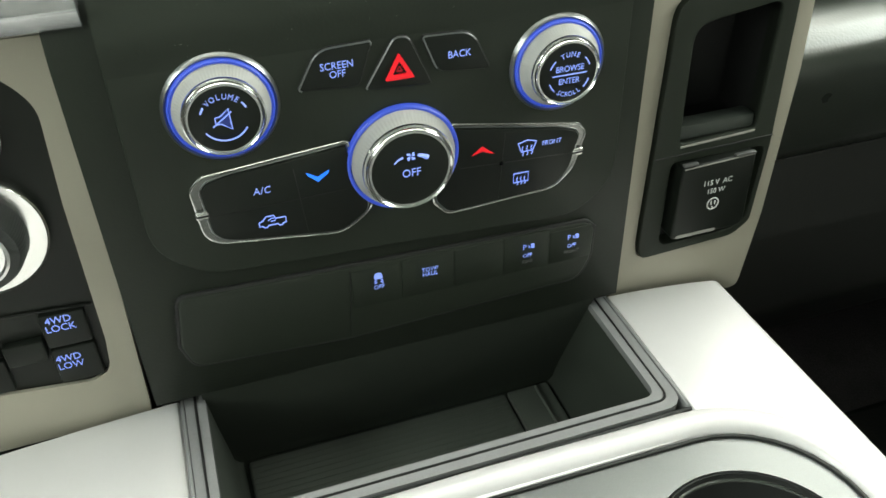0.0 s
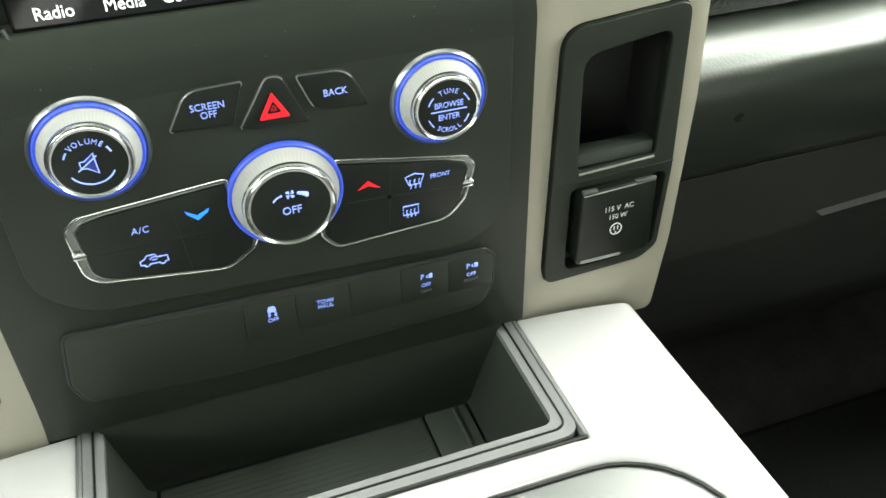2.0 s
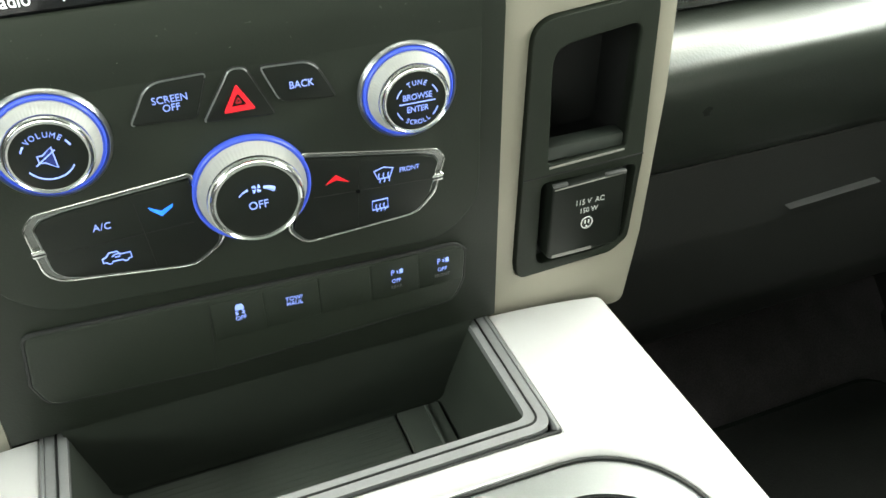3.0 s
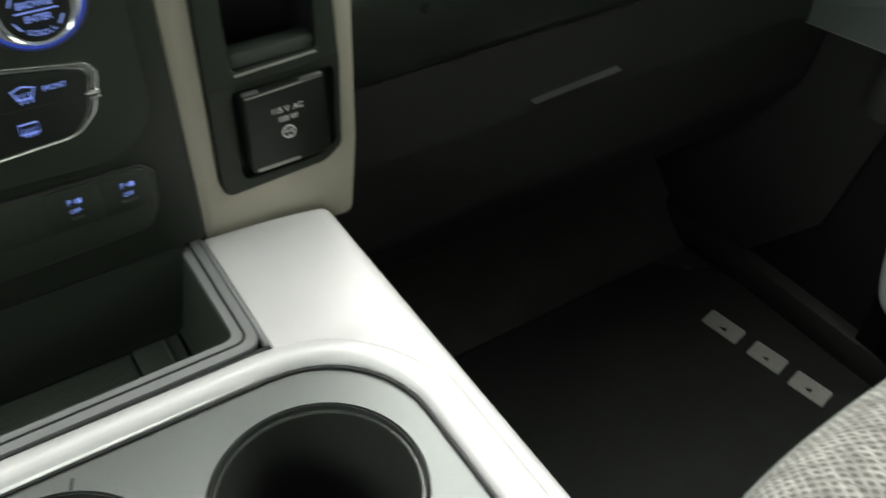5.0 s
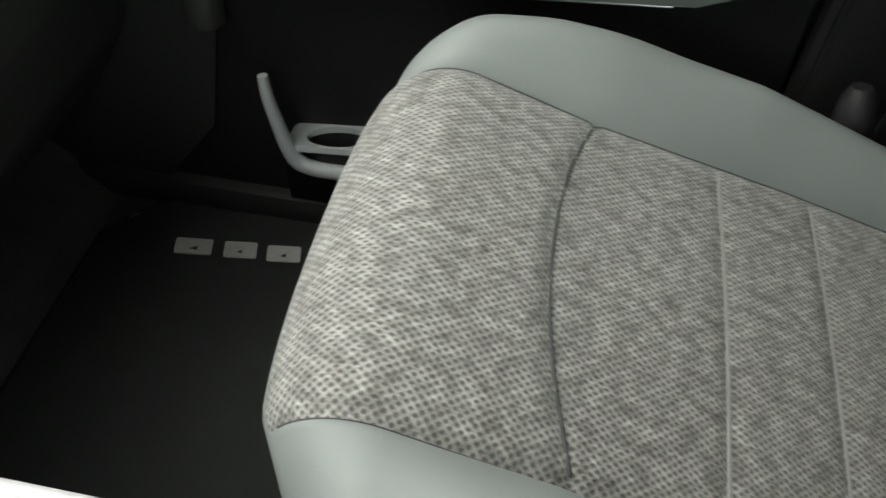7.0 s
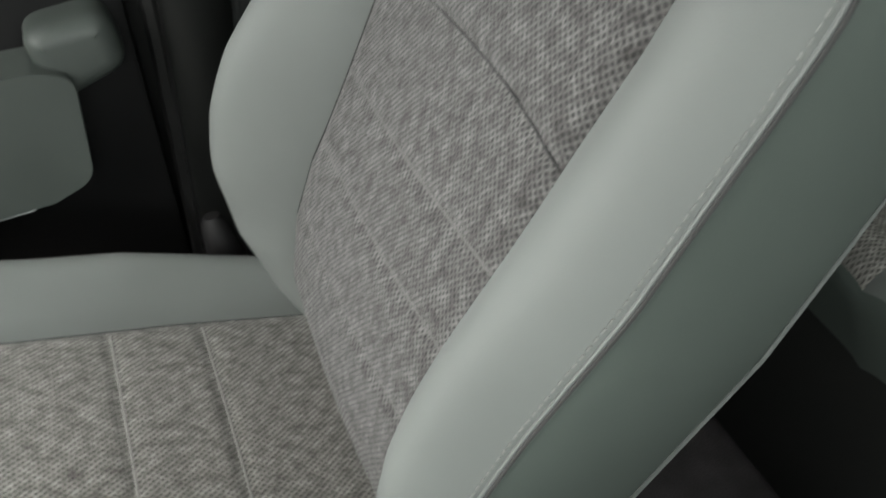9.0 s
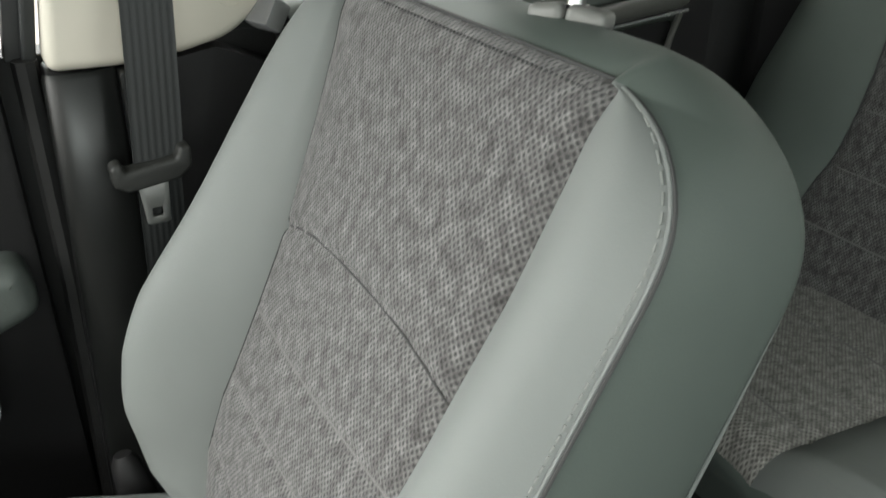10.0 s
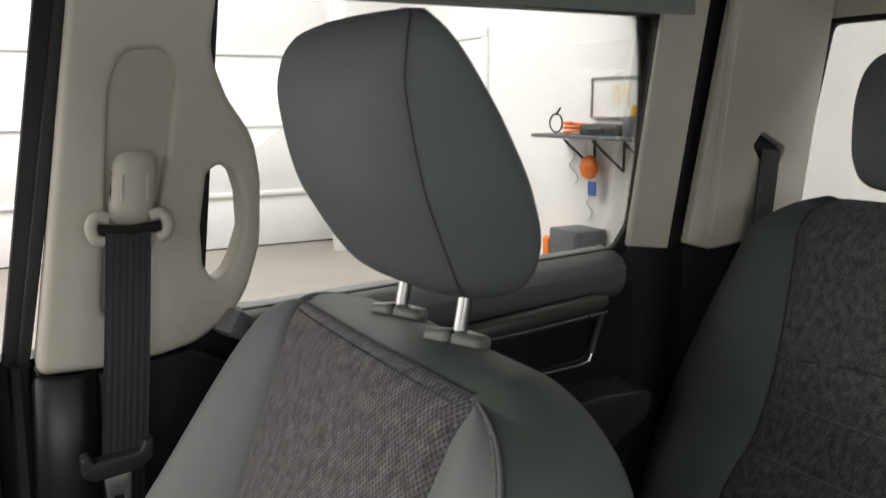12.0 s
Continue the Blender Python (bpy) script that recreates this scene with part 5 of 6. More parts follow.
def front_depth(s):
    d = lerp([(-0.21, -0.085), (-0.175, -0.050), (-0.12, -0.018), (-0.06, -0.002), (0.0, 0.004), (0.17, 0.0), (0.345, 0.0)], s)
    if s > 0.345:
        f = min(1, (s - 0.345) / (TOPS - 0.345))
        d -= 0.062 * (1 - math.sqrt(max(0, 1 - f ** 2)))
    return d


def bolster(s):
    return soft([(-0.21, 0.012), (-0.17, 0.022), (-0.10, 0.048), (-0.03, 0.072), (0.04, 0.080), (0.15, 0.064), (0.27, 0.044), (0.34, 0.024), (0.384, 0.006), (0.41, 0.0)], s)


SS = [-0.21 + 0.006 * i for i in range(92)]
SS = [s for s in SS if s < 0.336] + [0.338, 0.346, 0.354, 0.362, 0.368, 0.373, 0.377, 0.3792, 0.3804, 0.3809, 0.3825, 0.388, 0.394, 0.399, 0.403, 0.407, 0.4095, 0.411, TOPS]
NF, NB = 36, 16


def back_row(s):
    WO, I, d0, B = back_width(s), insert_width(s), front_depth(s), bolster(s)
    W = min(piping_width(s), WO - 0.003)
    W2 = min(piping_width(s, 0.088), WO - 0.003)
    I = min(I, W - 0.004)
    BO = B * lerp([(0.06, 1.0), (0.20, 0.84), (0.34, 0.70)], s)
    grow = soft([(0.02, 0.0), (0.12, 0.004), (0.22, 0.009), (0.33, 0.009), (0.40, 0.002)], s)
    W2 = W2 + grow * 0.8
    IO = min(I + lerp([(-0.2, 0.003), (0.15, 0.004), (0.26, 0.009), (0.33, 0.019), (0.384, 0.034)], s), W2 - 0.003)
    I -= lerp([(0.25, 0.0), (0.33, 0.004), (0.384, 0.008)], s)
    row = []
    ins = [-1 + 2 * k / NF for k in range(NF + 1)]
    for k in range(NB):
        r = 1 - k / NB
        row.append((-(I + (W - I) * r), d0 + 0.72 * B * bump(r), "bl", r))
    for t in ins:
        x = (IO if t > 0 else I) * t
        d = d0 + 0.007 * (1 - t * t)
        arc = 0.190 - 0.022 * abs(t) ** 2.6
        up = 1 / (1 + math.exp(-(s - arc) / 0.006))
        d += 0.006 * up * (1 - t ** 4)
        d -= 0.0045 * groove(s - arc, 0.0042)
        for c in (0.093, 0.026, -0.045):
            d -= 0.0035 * groove(s - c, 0.004) * (1 - t ** 8)
        d -= 0.005 * groove(abs(t) - 1, 0.05)
        if s > 0.35:
            d -= 0.002 * groove(s - 0.384, 0.004)
        row.append((x, d0 + (d - d0) * lerp([(0.372, 1.0), (0.398, 0.0)], s), "ins", 0))
    for k in range(1, NB + 1):
        r = k / NB
        row.append((IO + (W2 - IO) * r, d0 + BO * bump(r), "br", r))
    dp = d0 + BO * bump(1)
    f = min(1, max(0, (s - 0.33) / (TOPS - 0.33)))
    rear = -0.135 + 0.045 * f * f
    sq = math.sqrt(max(0, 1 - f ** 2.5))
    di = d0 + 0.72 * B * bump(1)
    ring = ((0.45, 0.0, 0.05), (0.80, 0.0, 0.14), (1.0, 0.001, 0.30), (1.0, -0.004, 0.55), (1.0, -0.010, 0.80), (1.0, -0.020, 0.94), (1.0, -0.045, 1.0), (1.0, -0.10, 1.03))
    for f2, dx, q in ring:
        row.append((max(0.01, W2 + (WO + grow - W2) * f2 + dx * sq), dp + (rear - dp) * q, "sh", 0))
    for f2, dx, q in ring[::-1]:
        row.append((-max(0.01, W + (WO - W) * f2 + dx * sq), di + (rear - di) * q, "sh", 0))
    return row


brow = [back_row(s) for s in SS]
rows = [[back_pt(x, s, d) for x, d, _, _ in r] for r, s in zip(brow, SS)]


def back_class(i, j):
    if j < NB:
        return "b1" if SS[i] < 0.381 else "shell"
    if j < NB + NF:
        return "insert" if SS[i] < 0.381 else "shell"
    if j < 2 * NB + NF:
        return "b2" if SS[i] < 0.381 else "shell"
    return "shell"


made = grid_parts(rows, back_class, lambda i, j: (brow[i][j][0], SS[i]), closed=True)
seat = thing("front_passenger_seat", "grey bucket seat with woven fabric centre and headrest", "car seat")
cap_row = [made["shell"].verts.new(p) for p in rows[-1]]
made["shell"].faces.new(cap_row)
bmesh.ops.remove_doubles(made["shell"], verts=made["shell"].verts[:], dist=0.0002)
part("backrest_shell", made["shell"], VINYLSHADE, seat, "grey cloth backrest sides and back", 60)
part("backrest_insert", made["insert"], FABRICSHADE, seat, "woven melange backrest centre", 80)
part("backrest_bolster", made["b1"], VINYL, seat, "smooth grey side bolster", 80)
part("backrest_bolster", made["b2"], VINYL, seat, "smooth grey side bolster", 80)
for sgn in (-1, 1):
    line, line2 = [], []
    for s, r in zip(SS, brow):
        if -0.19 < s < 0.381:
            x, d = (r[0][0], r[0][1]) if sgn < 0 else (r[2 * NB + NF][0], r[2 * NB + NF][1])
            line.append(back_pt(x, s, d + 0.0006))
            q = r[1] if sgn < 0 else r[2 * NB + NF - 1]
            f = min(1.0, 0.0042 / max(1e-4, math.hypot(x - q[0], d - q[1])))
            line2.append(back_pt(x + (q[0] - x) * f, s, d + (q[1] - d) * f + 0.0005))
    part("piping", tube(line, 0.0014, seg=8), VINYL, seat, "corded seam piping")
    part("seam_groove", tube([p + Vector((sgn * 0.0024, 0, 0)) - N * 0.0008 for p in line], 0.0013, seg=6), SEAM, seat, "dark seam beside the piping")
    st = bmesh.new()
    for a, c in zip(line2, line2[1:]):
        join(st, tube([a + (c - a) * 0.10, a + (c - a) * 0.74], 0.0008, seg=5))
    part("top_stitching", st, THREAD, seat, "pale twin-needle stitching")
for j in (NB, NB + NF):
    part("edge_seam", tube([back_pt(r[j][0], s, r[j][1] + 0.0003) for s, r in zip(SS, brow) if -0.19 < s < 0.379], 0.0012, seg=6), SEAM, seat, "dark seam and crease line beside the insert")
for c0, lab in ((None, "dark arched seam"), (0.093, ""), (0.026, ""), (-0.045, "")):
    pts = []
    for k in range(1, NF):
        t = -1 + 2 * k / NF
        sv = (0.190 - 0.022 * abs(t) ** 2.6) if c0 is None else c0
        row = back_row(sv)
        pts.append(back_pt(row[NB + k][0], sv, row[NB + k][1] + (0.0012 if c0 is None else 0.0002)))
    part("cross_seam", tube(pts, 0.0010 if c0 is None else 0.0016, seg=8), SEAM if c0 is None else WELT, seat, lab)
# Pale tube along the rear edge: the highlight there, tapered as it fades.
for jx, sm in ((NB + NF + 1 + NB + 5, 0.30), (NB + NF + 1 + NB + 8 + 2, 0.30)):
    run = [(back_pt(r[jx][0], s, r[jx][1]), s) for s, r in zip(SS, brow) if -0.19 < s < sm]
    part("back_edge_highlight", tube([p for p, _ in run], [lerp([(0.0, 0.0030), (0.20, 0.0022), (0.29, 0.0004)], s) for _, s in run], seg=8), VINYL, seat, "rear edge strip, pale for its highlight")
tline = [back_pt(p[0], 0.3835, p[1] + 0.001) for p in back_row(0.382)[NB:NB + NF + 1]]
part("top_seam", tube(tline, 0.0014, seg=6), SEAM, seat)
holes = bmesh.new()
hrow = [back_pt(p[0] * 0.985, 0.3735, p[1] + 0.0001) for p in back_row(0.3735)[NB:NB + NF + 1]]
for a, c in zip(hrow, hrow[1:]):
    for f in (0.10, 0.60):
        q = a.lerp(c, f)
        join(holes, tube([q - U * 0.0012, q + U * 0.0012], 0.0009, seg=6))
part("flap_stitching", holes, SEAM, seat, "row of dark stitches")

# cushion
CV, CM = Vector((0, 0.949, 0.315)), Vector((0, -0.315, 0.949))
CO = Vector((SCC, 0.390, 0.350))


def cush_pt(x, c, m):
    return CO + Vector((x, 0, 0)) + CV * c + CM * m


def cush_rows():
    out = []
    R = 0.060
    for i in range(72):
        c = -0.290 + 0.0065 * i
        if c > 0.164:
            break
        out.append((c, 0.0, 0.0))
    for a in range(5, 91, 6):
        t = radians(a)
        out.append((0.164 + R * math.sin(t), -R * (1 - math.cos(t)), t))
    for k in range(1, 5):
        out.append((0.164 + R - 0.022 * k, -R - 0.028 * k, math.pi / 2))
    return out


CR = cush_rows()
CI = 34
CB = 14


def cush_row(c, m0, t):
    ce = 0.232 if t > 1.56 else c
    W = lerp([(-0.29, 0.236), (-0.04, 0.236), (0.05, 0.233), (0.12, 0.226), (0.16, 0.217), (0.19, 0.207), (0.215, 0.196), (0.232, 0.190)], ce)
    I = lerp([(-0.29, 0.176), (-0.10, 0.168), (0.07, 0.153), (0.20, 0.155), (0.24, 0.155)], ce)
    B = lerp([(-0.29, 0.024), (-0.20, 0.040), (-0.05, 0.050), (0.06, 0.044), (0.12, 0.028), (0.16, 0.012), (0.20, 0.004), (0.224, 0.0)], ce)
    BO = B if ce < 0.02 else soft([(0.02, 0.0462), (0.06, 0.046), (0.12, 0.038), (0.16, 0.026), (0.20, 0.012), (0.224, 0.006)], ce)
    row = []
    low = -0.175
    ct, stt = math.cos(t), math.sin(t)

    def put(x, h, key, r=0.0):
        row.append((x, c + stt * h - (0.024 * r + (0.005 if key != "ins" else 0.0)) * stt, m0 + ct * h, key))
    skirt = [(-W + 0.022, None, 0.0), (-W + 0.003, None, 0.35), (-W - 0.004, None, 0.70)]
    base = m0 + ct * B * bump(1)
    for x, _, f in skirt:
        row.append((x, c - (0.029 + 0.008 * (1 - f)) * stt, low + (base - low) * f, "sk"))
    for k in range(CB):
        r = 1 - k / CB
        put(-(I + (W - I) * r), B * bump(r), "b1", r)
    for k in range(CI + 1):
        q = -1 + 2 * k / CI
        h = 0.006 * (1 - q * q)
        arc = 0.092 - 0.030 * abs(q - 0.08) ** 2.2
        if not t:
            h += 0.006 / (1 + math.exp(-(c - arc) / 0.0075)) * (1 - q ** 4)
            h -= 0.0035 * groove(c - arc, 0.0028)
            for g in (-0.038, -0.122):
                h -= 0.0035 * groove(c - g, 0.004) * (1 - q ** 8)
        else:
            h += 0.006 * (1 - q ** 4)
        h -= 0.005 * groove(abs(q) - 1, 0.05)
        put(I * q, h, "ins")
    for k in range(1, CB + 1):
        r = k / CB
        put(I + (W - I) * r, BO * bump(r), "b2", 0.4 * r)
    base = m0 + ct * BO * bump(1)
    for x, _, f in skirt[::-1]:
        row.append((-x, c - (0.015 + 0.008 * (1 - f)) * stt, low + (base - low) * f, "sk"))
    return row


crow = [cush_row(*r) for r in CR]
arcl = [0.0]
for (a, b, _), (c, d, _) in zip(CR, CR[1:]):
    arcl.append(arcl[-1] + math.hypot(c - a, d - b))
rows = [[cush_pt(x, c, m) for x, c, m, _ in r] for r in crow]


def cush_class(i, j):
    if j < 3:
        return "skirt"
    if j >= len(crow[0]) - 4:
        return "skirt2"
    if j < 3 + CB:
        return "b1"
    if j < 3 + CB + CI:
        return "ins" if CR[i][2] < 1.42 else "nose"
    return "b2"


made = grid_parts(rows, cush_class, lambda i, j: (crow[i][j][0], arcl[i]))
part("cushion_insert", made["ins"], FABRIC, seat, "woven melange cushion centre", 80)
part("cushion_bolster", made["b1"], VINYL, seat, "smooth grey cushion bolster", 80)
part("cushion_bolster", made["b2"], VINYL, seat, "smooth grey cushion bolster", 80)
part("cushion_skirt", made["skirt"], VINYLSHADE, seat, "", 80)
part("cushion_skirt", made["skirt2"], VINYLSHADE, seat, "", 80)
part("cushion_nose", made["nose"], VINYL, seat, "", 80)
for c0 in (None, -0.038, -0.122):
    pts = []
    for k in range(1, CI):
        q = -1 + 2 * k / CI
        cv = (0.092 - 0.030 * abs(q - 0.08) ** 2.2) if c0 is None else c0
        p = cush_row(cv, 0.0, 0.0)[3 + CB + k]
        pts.append(cush_pt(p[0], p[1], p[2] + (0.0016 if c0 is None else -0.0004)))
    part("cross_seam", tube(pts, 0.0013 if c0 is None else 0.0018, seg=8), SEAM if c0 is None else WELTC, seat)
for sgn in (-1, 1):
    line = []
    for r, (c, m0, t) in zip(crow, CR):
        p = r[3] if sgn < 0 else r[len(r) - 4]
        if -0.20 < c:
            line.append(cush_pt(p[0], p[1], p[2]))
    part("piping", tube(line, 0.0020, seg=6), VINYL, seat)
# Thin dark tube draws the shading along the cushion insert's edge.
for j in (3 + CB, 3 + CB + CI):
    part("edge_seam", tube([cush_pt(r[j][0], r[j][1], r[j][2] + 0.0003) for r, q in zip(crow, CR) if q[2] < 1.3], 0.0007, seg=6), SEAM, seat, "dark seam and crease line beside the insert")
pb = plate(rounded([(SC - 0.225, -0.06), (SC + 0.225, -0.06), (SC + 0.225, 0.40), (SC - 0.225, 0.40)], 0.03), lambda a, b, d: (a, b + 0.10, d), (FLOOR + 0.05, 0.20))
part("seat_base", pb, DARK, seat, "black plastic seat base")
for x in (SC - 0.18, SC + 0.18):
    part("seat_rail", box(x - 0.02, x + 0.02, 0.02, 0.52, FLOOR, FLOOR + 0.055, 0.004), BLACKSTEEL, seat, "black steel rail")
part("recliner_knob", tube([(SC + 0.264, 0.236, 0.354), (SC + 0.262, 0.235, 0.343), (SC + 0.258, 0.230, 0.305), (SC + 0.254, 0.226, 0.265)], [0.009, 0.015, 0.020, 0.021], seg=16), DOORDARK, seat, "dark grey recliner cover tip")
part("recliner_cover", lathe([(0.045, 0.0), (0.045, 0.015), (0.035, 0.022), (0.0, 0.022)], pose(SC + 0.245, 0.155, 0.285, 0, 90, 0), 24), DOORDARK, seat, "black recliner hinge cover")
part("recliner_cover", lathe([(0.045, 0.0), (0.045, 0.015), (0.035, 0.022), (0.0, 0.022)], pose(SC - 0.235, 0.155, 0.285, 0, -90, 0), 24), DOORDARK, seat, "black recliner hinge cover")
# headrest on two posts
PX = (0.368, 0.475)
foot = back_pt(0, 0.409, -0.048)
for x in PX:
    b0 = Vector((x, foot.y, foot.z))
    b = bmesh.new()
    for sg in (-1, 1):
        half = box(-0.0140, 0.0140, -0.0125, 0.0125, 0.0, 0.0140, 0.0055, 4)
        bmesh.ops.transform(half, matrix=Matrix.Translation((sg * 0.0130, 0.0, 0.0)) @ pose(0, 0, 0, 0, sg * 7, sg * -6), verts=half.verts[:])
        join(b, half)
    sl = part("post_guide", b, POSTGUIDE, seat, "grey two-lobed plastic post guide")
    sl.matrix_basis = Matrix.Translation(b0 - Vector((0, 0, 0.005))) @ pose(0, 0, 0, 8, 0, 24)
    part("guide_split", tube([(0.0, -0.0118, 0.001), (0.0, -0.0108, 0.0125), (0.0, 0.010, 0.0135)], 0.0010, seg=5), SEAL, sl)
HW = [(0.868, 0.060), (0.872, 0.084), (0.880, 0.099), (0.895, 0.109), (0.92, 0.118), (0.96, 0.129), (1.0, 0.134), (1.03, 0.136), (1.055, 0.136), (1.068, 0.132), (1.078, 0.123), (1.084, 0.107), (1.086, 0.088)]
HF = [(0.868, -0.055), (0.880, -0.026), (0.90, -0.008), (0.93, 0.010), (0.96, 0.024), (1.0, 0.033), (1.03, 0.036), (1.06, 0.029), (1.078, 0.016), (1.086, 0.003)]
HB = [(0.868, -0.100), (0.875, -0.118), (0.89, -0.128), (0.91, -0.130), (0.95, -0.117), (1.0, -0.088), (1.04, -0.058), (1.07, -0.030), (1.086, -0.012)]
ZS = [0.868, 0.8695, 0.872, 0.876, 0.882, 0.89] + [0.898 + 0.008 * i for i in range(19)] + [1.048, 1.054, 1.060, 1.065, 1.070, 1.0745, 1.0785, 1.0815, 1.084, 1.0855, 1.086]
hr = []
NH = 64
for z in ZS:
    w, yf, yb = soft(HW, z), soft(HF, z), soft(HB, z)
    cy, hy = (yf + yb) / 2, (yf - yb) / 2
    row = []
    for k in range(NH):
        a = 2 * math.pi * (k + 0.5) / NH
        ca, sa = math.cos(a), math.sin(a)
        e = 2 / 3.6
        x = w * (0.965 if ca > 0 else 1.0) * math.copysign(abs(ca) ** e, ca)
        y = hy * math.copysign(abs(sa) ** e, sa)
        row.append(Vector((SC + x, cy + y - 0.010 * (x / max(w, 0.01)) ** 2 * (1 if sa > 0 else 0), z + 0.010 * max(0, 1 - (z - 0.868) / 0.09) * max(0, (cy + y + 0.06) / 0.10))))
    hr.append(row)


made = grid_parts(hr, lambda i, j: "h", lambda i, j: (j * 0.01, ZS[i]), closed=True)
hb = made["h"]
hb.faces.new([hb.verts.new(p) for p in hr[0]])
hb.faces.new([hb.verts.new(p) for p in hr[-1]])
bmesh.ops.remove_doubles(hb, verts=hb.verts[:], dist=0.0002)
head = part("headrest", hb, HEADREST, seat, "dark grey cloth headrest raised on chrome posts", 70)
for jj in (5, NH // 2 - 6):
    part("headrest_seam", tube([hr[i][jj] + Vector((0, 0.0004, 0)) for i in range(3, len(ZS) - 2)], 0.0007, seg=6), SEAM, head)
for x in PX:
    part("post", tube([(x, foot.y, foot.z - 0.01), (x, foot.y - 0.014, foot.z + 0.06)], 0.0062, seg=16), METAL, head, "brushed steel headrest post")

# ---- front passenger door ----
fd = thing("front_door", "front passenger door with grey armrest and dark lower panel", "car door")
part("door_panel", box(0.795, 0.86, 0.262, 1.06, FLOOR + 0.03, 0.757, 0.01), DOORDARK, fd)
part("sill_panel", box(0.775, 0.86, 0.262, 1.40, FLOOR, FLOOR + 0.05, 0.012), DARK, fd)
arm_out = rounded([(0.336, 0.392), (0.38, 0.374), (0.60, 0.358), (1.02, 0.325), (1.02, 0.505), (0.62, 0.512), (0.36, 0.518), (0.325, 0.508)], [0.03, 0.02, 0.02, 0.01, 0.01, 0.02, 0.02, 0.025], 6)
grip = rounded([(0.520, 0.428), (0.80, 0.414), (0.80, 0.474), (0.535, 0.490)], 0.018, 6)
arm = part("armrest", plate(arm_out, side(0.797), (0.0, 0.062), holes=[grip], bevel=0.014, seg=4), DOORGREY, fd, "grey padded armrest with pull cup")
part("grip_liner", plate(grip, side(0.797), (0.0, 0.008)), DOORDARK, arm, "dark pull cup")
part("armrest_trim", tube([(0.7365, y, z) for y, z in ((0.40, 0.3715), (0.60, 0.3565), (0.80, 0.3425), (1.02, 0.3245))], 0.0018), SATIN, arm, "thin bright trim line")
part("armrest_cap", pillow(rounded([(0.272, 0.498), (0.345, 0.470), (0.365, 0.548), (0.280, 0.558)], 0.024, 7), side(0.797), 0.0, 0.05, 0.020), DOORGREY, fd, "rounded grey armrest end")
part("belt_rail", box(0.772, 0.86, 0.262, 1.06, 0.70, 0.765, 0.015), DOORDARK, fd)
# map pocket with pale rim and bottle ring
rim = smooth_line([(0.749, 0.809, 0.218), (0.747, 0.806, 0.190), (0.746, 0.798, 0.153), (0.745, 0.790, 0.122), (0.745, 0.780, 0.101), (0.745, 0.760, 0.0935), (0.744, 0.735, 0.094), (0.740, 0.65, 0.098), (0.738, 0.45, 0.100), (0.75, 0.33, 0.100)], 3)
part("pocket_rim", tube(rim, [0.0062 + 0.0036 * min(1, k / 10) for k in range(len(rim))], seg=10), LIGHTGREY, fd, "pale grey pocket rim")
pw = bmesh.new()
A = [pw.verts.new((p[0] + 0.002, p[1], p[2])) for p in rim[6:]]
B = [pw.verts.new((0.775, p[1] + (0.01 if k < 3 else 0), FLOOR + 0.055)) for k, p in enumerate(rim[6:])]
for k in range(len(A) - 1):
    pw.faces.new((A[k], A[k + 1], B[k + 1], B[k]))
bmesh.ops.solidify(pw, geom=pw.faces[:], thickness=0.004)
part("pocket_wall", pw, DOORDARK, fd)
ringm = Matrix.Translation((0.768, 0.740, 0.124)) @ pose(0, 0, 0, -6, 6, 0)
part("bottle_ring", plate(rounded([(-0.024, -0.075), (0.028, -0.075), (0.028, 0.056), (-0.022, 0.056)], 0.010, 4), lambda a, b, d: ringm @ Vector((a, b, d)), (-0.006, 0.002),
     holes=[[Vector((0.0205 * math.cos(k * 0.2618) + 0.002, 0.038 * math.sin(k * 0.2618) - 0.004)) for k in range(24)]], bevel=0.0015), LIGHTGREY, fd, "pale grey bottle holder ring")
part("bottle_cup", lathe([(0.029, 0.0), (0.029, -0.02), (0.027, -0.034), (0.0, -0.035)], ringm @ Matrix.Translation((0.002, -0.004, 0)) @ Matrix.Diagonal((0.72, 1.32, 1, 1)), 24), DOORDARK, fd)
kp = thing("kick_panel", "black kick panel beside the passenger footwell", "trim panel")
part("panel_body", extrude_x(rounded([(1.45, FLOOR), (1.02, FLOOR), (0.90, 0.10), (0.865, 0.28), (0.885, 0.36), (0.95, 0.40), (1.45, 0.45)], 0.02), 0.787, 0.86), DARK, kp)
part("hinge_cover", lathe([(0.022, 0.0), (0.022, 0.05), (0.016, 0.06), (0.0, 0.06)], Matrix.Translation((0.775, 0.875, 0.262)), 20), DARK, kp)
tagged(part("trim_door_seal_front", plate(rounded([(0.226, 0.735), (0.253, 0.735), (0.184, 1.17), (0.146, 1.17)], 0.004), side(0.835), (0.0, 0.025), bevel=0.006), SEAL), "black rubber door seal", kind="structure")
tagged(part("trim_door_seal_lip", plate(rounded([(0.2255, 0.735), (0.2385, 0.735), (0.1640, 1.17), (0.1465, 1.17)], 0.004), side(0.810), (0.0, 0.008), bevel=0.0035, seg=3), WEBBING), "dark grey rubber seal lip", kind="structure")
tagged(part("trim_door_seal_low", tube([(0.800, 0.236, 0.74), (0.800, 0.238, 0.50), (0.800, 0.250, 0.20), (0.798, 0.262, FLOOR)], 0.012, seg=8), SEAL), "black rubber door seal", kind="structure")

